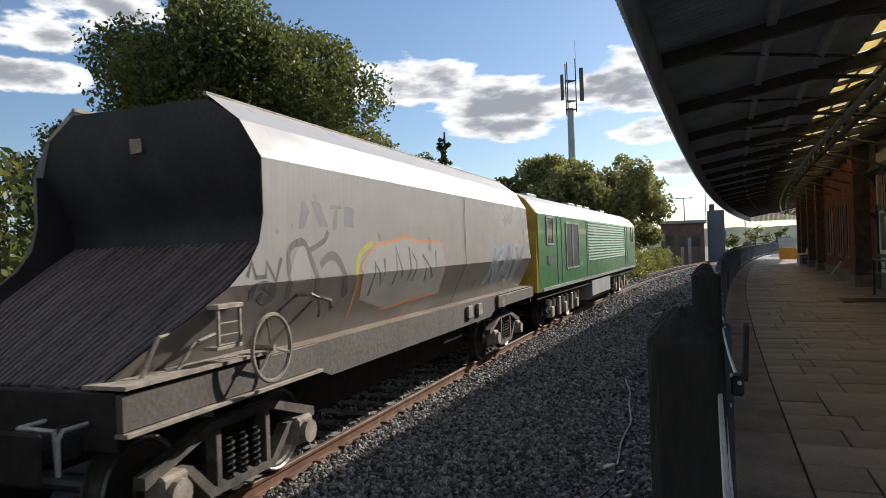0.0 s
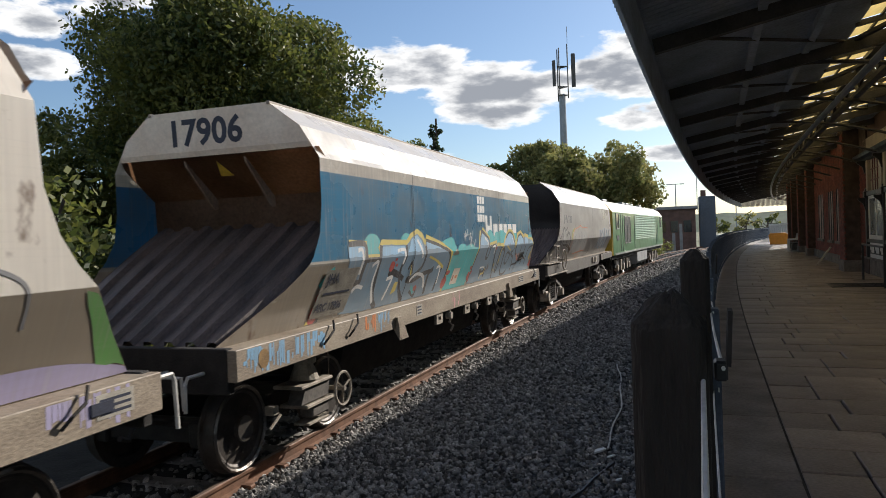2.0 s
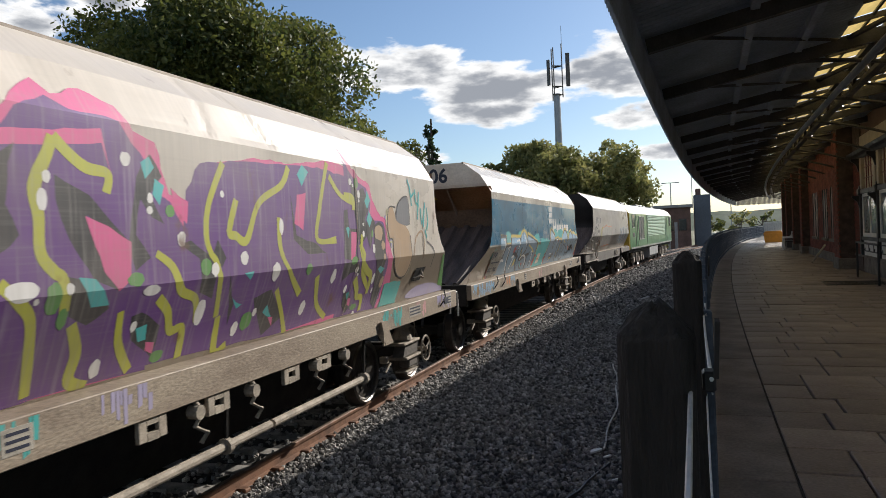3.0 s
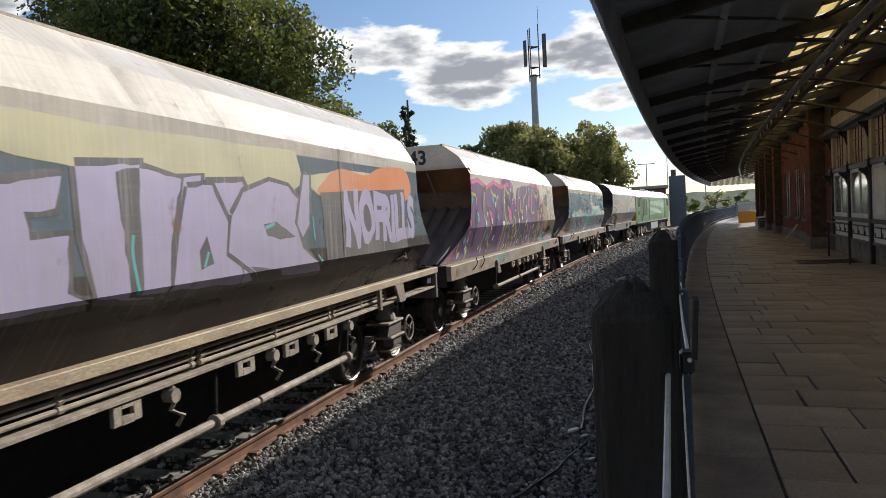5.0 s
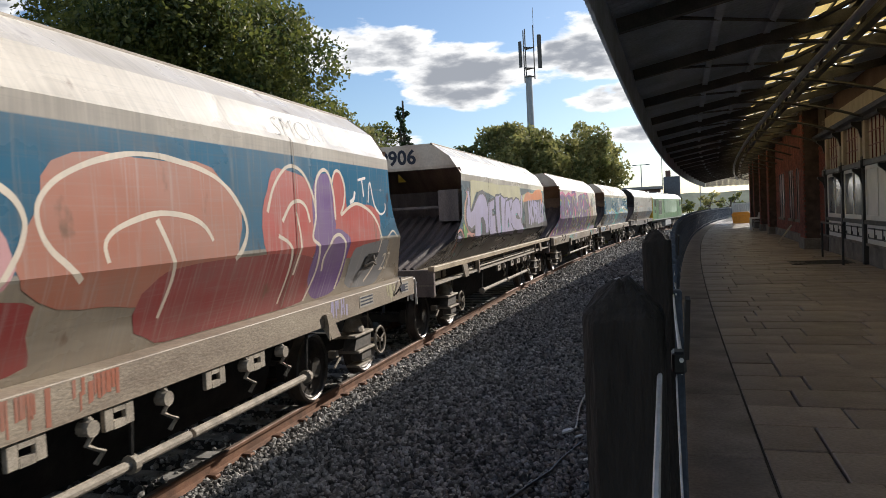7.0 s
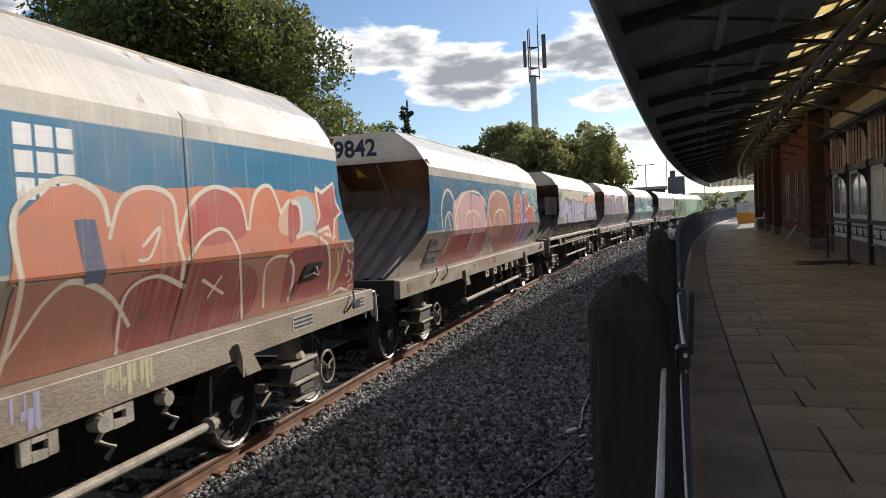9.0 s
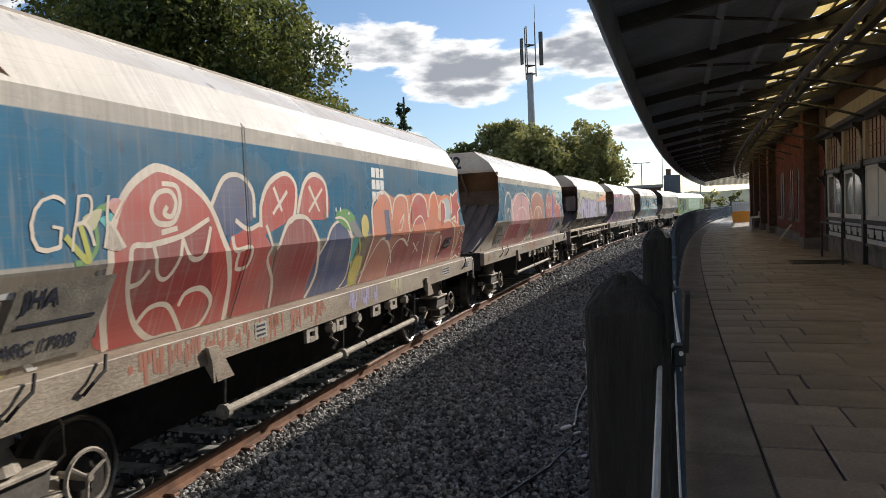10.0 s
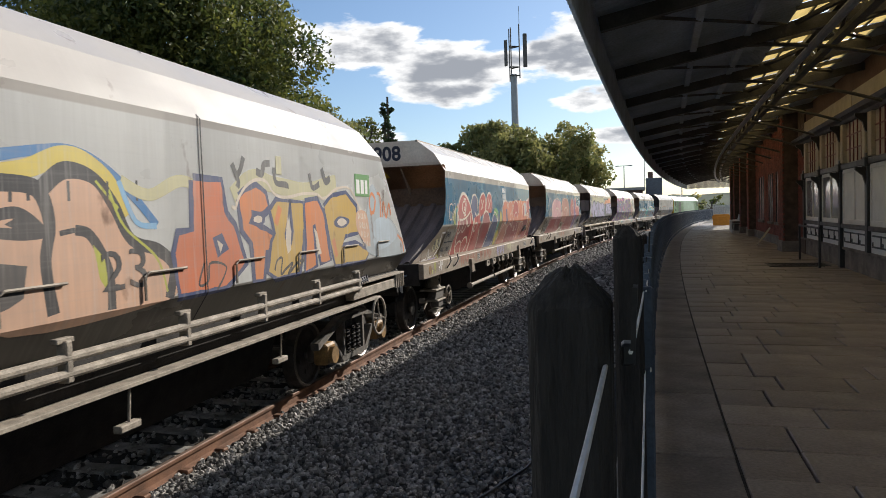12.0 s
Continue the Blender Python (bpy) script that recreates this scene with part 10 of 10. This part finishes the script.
# the train in running order: thing, where its rear headstock stands behind the reference, in metres
hoppers = [wagon_grey(), wagon_blue(), wagon_purple(), wagon_lavender(), wagon_red_purple(), wagon_red(), wagon_orange()]
for i, w in enumerate(hoppers):
    if i in (0, 6):
        bogie_cast(w, 1.75, M_DUST)
        bogie_cast(w, LEN - 1.75, M_GOLD if i == 6 else M_DUST)
    else:
        bogie_inside(w, 1.75, 1)
        bogie_inside(w, LEN - 1.75, 1)
    # couplings, hoses and drawgear at the rear
    bm = bmesh.new()
    cyl(bm, (0, -0.5, 1.0), (0, 0.1, 1.0), 0.09, n=10)
    box(bm, -0.16, 0.16, -0.62, -0.35, 0.88, 1.12, 0.03)
    part("coupler", bm, M_IRON, w)
    for x in (-0.5, 0.45):
        bm = bmesh.new()
        tube(bm, [(x, 0.0, 0.98), (x, -0.15, 0.9), (x + 0.05, -0.35, 0.66), (x + 0.1, -0.5, 0.72)], 0.025, 6)
        part("brake_hose", bm, M_IRON, w)
    bm = bmesh.new()
    tube(bm, [(1.05, -0.005, 1.2), (1.05, -0.22, 1.2), (1.05, -0.26, 1.14), (1.05, -0.26, 0.9)], 0.018, 6)
    tube(bm, [(0.65, -0.005, 1.2), (0.65, -0.22, 1.2), (1.0, -0.24, 1.2), (1.02, -0.24, 0.92)], 0.018, 6)
    part("shunter_handle", bm, M_WHITEBAR, w)
engine = locomotive()
OFFSETS = [0.0, -14.64, -28.88, -43.0, -57.44, -71.82, -86.16]
ENGINE_OFFSET = LEN + 1.05


def run(t):
    """How far along the line the first wagon's rear stands."""
    return 3.841 + 8.3119 * t - 0.1471 * t * t + 0.0013 * t ** 3


def motions():
    times = [0.5 * i for i in range(25)]
    for ob, off, piv in [(w, o, (1.75, LEN - 1.75)) for w, o in zip(hoppers, OFFSETS)] + [(engine, ENGINE_OFFSET, (3.9, 16.3))]:
        rows = []
        for t in times:
            s = run(t) + off
            a, b = TRACK.at(s + piv[0], 0, RAIL_Z), TRACK.at(s + piv[1], 0, RAIL_Z)
            d = (b - a).normalized()
            yaw = math.atan2(-d.x, d.y)
            p = a - d * piv[0]
            rows.append((t, Matrix.Translation(p) @ Matrix.Rotation(yaw, 4, "Z")))
        walk(ob, rows)
    for ws in WHEELS:
        base = ws.matrix_basis.translation.copy()
        rows = []
        for i in range(0, 181):
            t = i / 15
            turn = -(run(t) - run(0)) / 0.46
            rows.append((t, Matrix.Translation(base) @ Matrix.Rotation(turn, 4, "X")))
        walk(ws, rows)

# ---------- trees and distance ----------


def leaf_mat(name, base, lit):
    m = bpy.data.materials.new(name)
    m.use_nodes = True
    N, L = m.node_tree.nodes, m.node_tree.links
    b = N["Principled BSDF"]
    geo = N.new("ShaderNodeNewGeometry")
    tc = N.new("ShaderNodeTexCoord")
    ns = N.new("ShaderNodeTexNoise")
    ns.inputs["Scale"].default_value, ns.inputs["Detail"].default_value = 0.55, 4
    L.new(tc.outputs["Object"], ns.inputs["Vector"])
    add = N.new("ShaderNodeMath")
    add.operation = "ADD"
    mul = N.new("ShaderNodeMath")
    mul.operation = "MULTIPLY"
    mul.inputs[1].default_value = 0.5
    L.new(geo.outputs["Random Per Island"], mul.inputs[0])
    L.new(mul.outputs[0], add.inputs[0])
    L.new(ns.outputs[0], add.inputs[1])
    rg = N.new("ShaderNodeMapRange")
    rg.inputs["From Min"].default_value, rg.inputs["From Max"].default_value = 0.45, 1.1
    L.new(add.outputs[0], rg.inputs["Value"])
    mx = N.new("ShaderNodeMix")
    mx.data_type = "RGBA"
    mx.inputs["A"].default_value, mx.inputs["B"].default_value = (*base, 1), (*lit, 1)
    L.new(rg.outputs[0], mx.inputs["Factor"])
    L.new(mx.outputs["Result"], b.inputs["Base Color"])
    b.inputs["Roughness"].default_value = 0.55
    tr = N.new("ShaderNodeBsdfTranslucent")
    L.new(mx.outputs["Result"], tr.inputs["Color"])
    ms = N.new("ShaderNodeMixShader")
    ms.inputs[0].default_value = 0.48
    L.new(b.outputs[0], ms.inputs[1])
    L.new(tr.outputs[0], ms.inputs[2])
    L.new(ms.outputs[0], N["Material Output"].inputs["Surface"])
    return m


M_LEAF = leaf_mat("broad_leaves", (0.036, 0.062, 0.018), (0.19, 0.19, 0.042))
# Yellowing leaves, paled further: distance haze is put into the colour.
M_LEAF2 = leaf_mat("yellowing_hazed_leaves", (0.12, 0.15, 0.05), (0.36, 0.32, 0.12))
M_HEDGE = leaf_mat("sunlit_scrub", (0.09, 0.12, 0.03), (0.30, 0.28, 0.07))
M_CYP = leaf_mat("dark_conifer", (0.02, 0.04, 0.02), (0.06, 0.09, 0.03))
M_BARK = mat("grey_bark", (0.12, 0.095, 0.075), 0.9, var=0.4, scale=4, fine=30, bump=0.7, stretch=(3, 3, 0.6))
M_SLATE = mat("slate_grey_cladding", (0.10, 0.12, 0.15), 0.6, var=0.15)
M_FARGREEN = mat("hazy_woodland", (0.075, 0.115, 0.06), 0.9, var=0.35, scale=0.03, fine=0.15, bump=0)
M_HILL = mat("hazy_hill", (0.12, 0.17, 0.18), 0.9, var=0.2, scale=0.01, fine=0.05, bump=0)


def leaves(rng, centres, radii, per, size, flat=0.8):
    """Many small leaves in clumps: numpy arrays of corners and faces."""
    V, F, n = [], [], 0
    for c, r in zip(centres, radii):
        k = max(20, int(per * r * r))
        d = rng.normal(size=(k, 3))
        d /= np.linalg.norm(d, axis=1)[:, None]
        rad = r * rng.uniform(0.55, 1.08, (k, 1)) * (1 + 0.22 * np.sin(d[:, :1] * 5 + c[0]) * np.cos(d[:, 1:2] * 4 + c[1]))
        p = np.asarray(c) + d * rad * (1, 1, flat)
        a = rng.normal(size=(k, 3))
        a /= np.linalg.norm(a, axis=1)[:, None]
        b = np.cross(a, rng.normal(size=(k, 3)))
        b /= np.linalg.norm(b, axis=1)[:, None]
        s = size * rng.uniform(0.6, 1.4, (k, 1))
        q = np.stack([p - a * s, p + b * s * 0.55, p + a * s, p - b * s * 0.55], axis=1).reshape(-1, 3)
        V.append(q)
        F.append(np.arange(k * 4).reshape(-1, 4) + n)
        n += k * 4
    return np.concatenate(V), np.concatenate(F)


def leaf_part(name, parent, V, F, material):
    me = bpy.data.meshes.new(name)
    me.from_pydata(V.tolist(), [], F.tolist())
    me.materials.append(material)
    ob = new(name, me)
    ob.parent = parent
    return ob


def tree(x, y, h, r, low, label, seed, material=M_LEAF, n=60, per=420, size=0.11, squash=1.0, name="tree"):
    rng = np.random.default_rng(seed)
    t = thing(name, label, "tree", "trees beyond the line", m=pose(x, y, -1.25))
    bm = bmesh.new()
    top = h - r * 0.7
    tube(bm, [(0, 0, 0), (0.05, 0.02, top * 0.35), (-0.08, 0.1, top * 0.7), (0.05, 0, top)], 0.09 + h * 0.014, 8)
    for v in bm.verts:
        k = 1 - 0.7 * v.co.z / max(top, 0.1)
        v.co.x *= max(k, 0.25)
        v.co.y *= max(k, 0.25)
    part("trunk", bm, M_BARK, t)
    cs, rs = [], []
    mid = low + (h - low) * 0.5
    for i in range(n):
        d = rng.normal(size=3)
        d /= np.linalg.norm(d)
        k = rng.uniform(0.5, 1.0) ** 0.6
        c = np.array([d[0] * r * k * squash, d[1] * r * k * squash, mid + d[2] * (h - low) * 0.45 * k])
        cs.append(c)
        rs.append(r * rng.uniform(0.16, 0.34))
    for i in range(10):
        c = cs[i * (n // 10)]
        bm = bmesh.new()
        a = Vector((0, 0, top * rng.uniform(0.35, 0.9)))
        tube(bm, [a, a.lerp(Vector(c), 0.5) + Vector((0, 0, 0.2)), Vector(c)], 0.05 + 0.004 * h, 5)
        part("limb", bm, M_BARK, t)
    V, F = leaves(rng, cs, rs, per, size)
    leaf_part("crown", t, V, F, material)
    return t


def bush_row(label, pts, seed, material, per=260, size=0.09, name="shrub"):
    for i, (x, y, r, h) in enumerate(pts):
        rng = np.random.default_rng(seed + i)
        t = thing(name, label, "shrub", "scrub beside the line", m=pose(x, y, -1.28))
        cs = [np.array([rng.uniform(-r, r), rng.uniform(-r, r), rng.uniform(0.15, 1.0) * h]) for _ in range(16)]
        rs = [r * rng.uniform(0.3, 0.55) for _ in cs]
        V, F = leaves(rng, cs, rs, per, size)
        leaf_part("leafage", t, V, F, material)
        bm = bmesh.new()
        for k in range(5):
            tube(bm, [(0.1 * k - 0.2, 0, 0), cs[k] * 0.5, cs[k]], 0.03, 5)
        part("stems", bm, M_BARK, t)


def build_trees():
    tree(-14.9, 21.6, 12.2, 4.7, 1.8, "large broad-leaved tree with dense dark green crown behind the train", 1, M_LEAF, 110, 900, 0.085)
    tree(-21.0, 19.5, 7.6, 3.2, 1.0, "large dark green tree behind the train", 2, M_LEAF, 60, 600, 0.09)
    tree(-12.6, 26.5, 8.4, 2.6, 1.2, "yellowing broad-leaved tree behind the train", 3, M_LEAF2, 50, 650, 0.085)
    tree(-9.5, 58.0, 10.3, 4.2, 1.0, "round yellow-green tree by the mast", 4, M_LEAF2, 70, 300, 0.17)
    tree(-5.6, 60.0, 10.8, 4.6, 1.0, "broad yellow-green tree beyond the line", 5, M_LEAF2, 80, 300, 0.17)
    tree(-14.0, 57.0, 9.0, 2.6, 1.0, "dark green tree beyond the line", 6, M_LEAF, 45, 260, 0.17)
    tree(-19.2, 58.0, 13.6, 0.85, 6.0, "slim dark conifer seen over the train", 7, M_CYP, 40, 700, 0.13, 0.7, "conifer")
    tree(-21.9, 58.5, 12.0, 2.0, 5.0, "small green tree seen over the train", 8, M_LEAF, 30, 260, 0.15)
    bush_row("dark green scrub behind the line", [(-11.5 + 0.12 * k * (k % 3), 4.0 + 2.3 * k, 1.5 + 0.3 * (k % 2), 3.2 + 0.5 * (k % 3)) for k in range(12)], 30, M_LEAF, 300, 0.10)
    bush_row("sunlit yellow-green scrub beside the line", [(-4.8 + 0.10 * k + 0.004 * k * k * 5, 38 + 3.6 * k, 1.2 + 0.2 * (k % 3), 1.8 + 0.4 * (k % 2)) for k in range(11)], 60, M_HEDGE, 220, 0.11)


def build_mast():
    x, y = -8.4, 59.5
    m = thing("phone_mast", "grey steel telephone mast with three antenna panels", "mast", m=pose(x, y, -1.25))
    bm = bmesh.new()
    cyl(bm, (0, 0, 0), (0, 0, 14.3), 0.36, 0.27, n=14)
    part("pole", bm, M_STEEL, m)
    bm = bmesh.new()
    for z in (14.2, 14.9, 16.6):
        r = 0.52
        for i in range(3):
            a, b = i * 2.094, (i + 1) * 2.094
            tube(bm, [(r * math.cos(a), r * math.sin(a), z), (r * math.cos(b), r * math.sin(b), z)], 0.04, 5)
            tube(bm, [(0, 0, z), (r * math.cos(a), r * math.sin(a), z)], 0.04, 5)
    part("head_frame", bm, M_CANIRON, m)
    for i, (h0, h1) in enumerate(((14.0, 17.9), (13.8, 17.6), (14.1, 17.5))):
        a = i * 2.094 + 0.3
        bm = bmesh.new()
        cyl(bm, (0.52 * math.cos(a), 0.52 * math.sin(a), h0), (0.52 * math.cos(a), 0.52 * math.sin(a), h1 + 0.6), 0.05, n=8)
        part("stay_pole", bm, M_CANIRON, m)
        if i < 2:
            bm = bmesh.new()
            box(bm, -0.17, 0.17, -0.07, 0.07, 14.9 + 0.3 * i, 17.7 - 0.3 * i, 0.03, pose(1.0 * math.cos(a), 1.0 * math.sin(a), 0, 0, 0, math.degrees(a)))
            part("antenna_panel", bm, M_CANIRON, m)
    bm = bmesh.new()
    cyl(bm, (0.52, 0.25, 17.5), (0.52, 0.25, 20.0), 0.02, n=6)
    part("whip", bm, M_CANIRON, m)


def lamp_post(x, y, h):
    t = thing("street_lamp", "tall grey street lamp with twin arms", "street lamp", "street lamps", m=pose(x, y, -1.25))
    bm = bmesh.new()
    cyl(bm, (0, 0, 0), (0, 0, h), 0.13, 0.09, n=8)
    part("column", bm, M_STEEL, t)
    bm = bmesh.new()
    tube(bm, [(-1.2, 0, h), (1.2, 0, h)], 0.07, 6)
    box(bm, -1.7, -0.9, -0.2, 0.2, h - 0.1, h + 0.08, 0.04)
    box(bm, 0.9, 1.7, -0.2, 0.2, h - 0.1, h + 0.08, 0.04)
    part("lantern", bm, M_STEEL, t)


def build_distance():
    lamp_post(1.0, 150, 11.6)
    lamp_post(-8.5, 140, 12.5)
    lamp_post(13.5, 165, 11)
    # brown brick shed with a flat roof, and the tall grey box behind it
    b = thing("brick_building", "low brown brick building with flat roof beyond the station", "building", m=pose(1.2, 92, -1.28))
    bm = bmesh.new()
    box(bm, -3.4, 1.6, -2, 6, 0, 5.0, 0.03)
    part("wall", bm, M_BROWNBRICK, b)
    bm = bmesh.new()
    box(bm, -3.7, 1.9, -2.3, 6.3, 5.0, 5.35, 0.03)
    part("roof", bm, M_CONC, b)
    for i in range(3):
        bm = bmesh.new()
        box(bm, -2.8 + 1.5 * i, -1.9 + 1.5 * i, -2.04, -1.96, 2.2, 3.6)
        part("window", bm, M_DARKGLASS, b)
    b = thing("tower_block", "tall narrow blue-grey tower beyond the station", "building", m=pose(4.25, 93, -1.28))
    bm = bmesh.new()
    box(bm, -0.95, 0.95, -1.2, 1.2, 0, 6.5, 0.04)
    part("wall", bm, M_SLATE, b)
    bm = bmesh.new()
    box(bm, -0.7, -0.1, -0.3, 0.3, 6.5, 7.3, 0.03)
    part("chimney", bm, M_BROWNBRICK, b)
    bm = bmesh.new()
    tube(bm, [(-1.0, 3, 5), (-1.0, 3, 10.5)], 0.05, 5)
    part("aerial", bm, M_STEEL, b)
    # concrete posts and hut by the line
    for x, y, h in ((-1.2, 80, 2.4), (0.2, 80, 2.2), (1.0, 84, 3.2), (-2.4, 78, 1.6)):
        t = thing("concrete_post", "pale concrete post beside the line", "post", "posts beside the line", m=pose(x, y, -1.28))
        bm = bmesh.new()
        box(bm, -0.16, 0.16, -0.16, 0.16, 0, h, 0.02)
        part("shaft", bm, M_CONC, t)
    # parked cars far off, low and pale
    for i, (x, y, c) in enumerate(((6.5, 118, M_WHITE), (11.5, 124, M_STEEL), (13.8, 122, M_WHITE), (9.0, 128, M_BLACK))):
        t = thing("parked_car", "small pale car parked far beyond the station", "car", "parked cars", m=pose(x, y, -1.28, 0, 0, 70))
        bm = bmesh.new()
        prism(bm, [(-2.0, 0.35), (2.0, 0.35), (2.0, 0.8), (1.2, 0.9), (0.7, 1.42), (-0.9, 1.45), (-1.6, 0.95), (-2.0, 0.9)], "x", -0.8, 0.8)
        part("body", bm, c, t)
        for yy in (-1.25, 1.25):
            bm = bmesh.new()
            cyl(bm, (-0.82, yy, 0.32), (0.82, yy, 0.32), 0.32, n=14)
            part("wheels", bm, M_BLACK, t)
    # far woods and hills
    rng = np.random.default_rng(77)
    bm = bmesh.new()
    for dist, h, a0, a1, k, wob in ((420, 9, -1.2, 1.3, 90, 4),):
        top, bot = [], []
        for i in range(k + 1):
            a = a0 + (a1 - a0) * i / k
            z = h + wob * noise.noise((i * 0.23, 1.0, 0)) + 1.5 * noise.noise((i * 0.9, 3.0, 0))
            top.append(bm.verts.new((dist * math.sin(a), dist * math.cos(a) + 40, z)))
            bot.append(bm.verts.new((dist * math.sin(a), dist * math.cos(a), -2)))
        for i in range(k):
            bm.faces.new((bot[i], bot[i + 1], top[i + 1], top[i]))
    tagged(obj("backdrop_woods", bm, M_FARGREEN), "hazy green woodland on the skyline", "woodland", kind="structure")
    bm = bmesh.new()
    k = 120
    top, bot = [], []
    for i in range(k + 1):
        a = -1.4 + 2.9 * i / k
        z = 34 + 14 * noise.noise((i * 0.06, 9.0, 0)) + 3 * noise.noise((i * 0.4, 2.0, 0))
        top.append(bm.verts.new((1900 * math.sin(a), 1900 * math.cos(a) + 300, z)))
        bot.append(bm.verts.new((1700 * math.sin(a), 1700 * math.cos(a), -5)))
    for i in range(k):
        bm.faces.new((bot[i], bot[i + 1], top[i + 1], top[i]))
    tagged(obj("backdrop_hills", bm, M_HILL), "pale blue-green hills on the horizon", "hills", kind="structure")
    # mid-distance trees round the car park
    for i in range(16):
        rr = random.Random(i)
        tree(8 + 5.5 * i * 0.9, 135 + 14 * rr.random() + i, 3.0 + 2.5 * rr.random(), 2.6, 0.3, "far green tree beyond the station", 100 + i, M_LEAF2 if i % 2 else M_LEAF, 14, 60, 0.3)


build_trees()
build_mast()
build_distance()
build_stones()
motions()
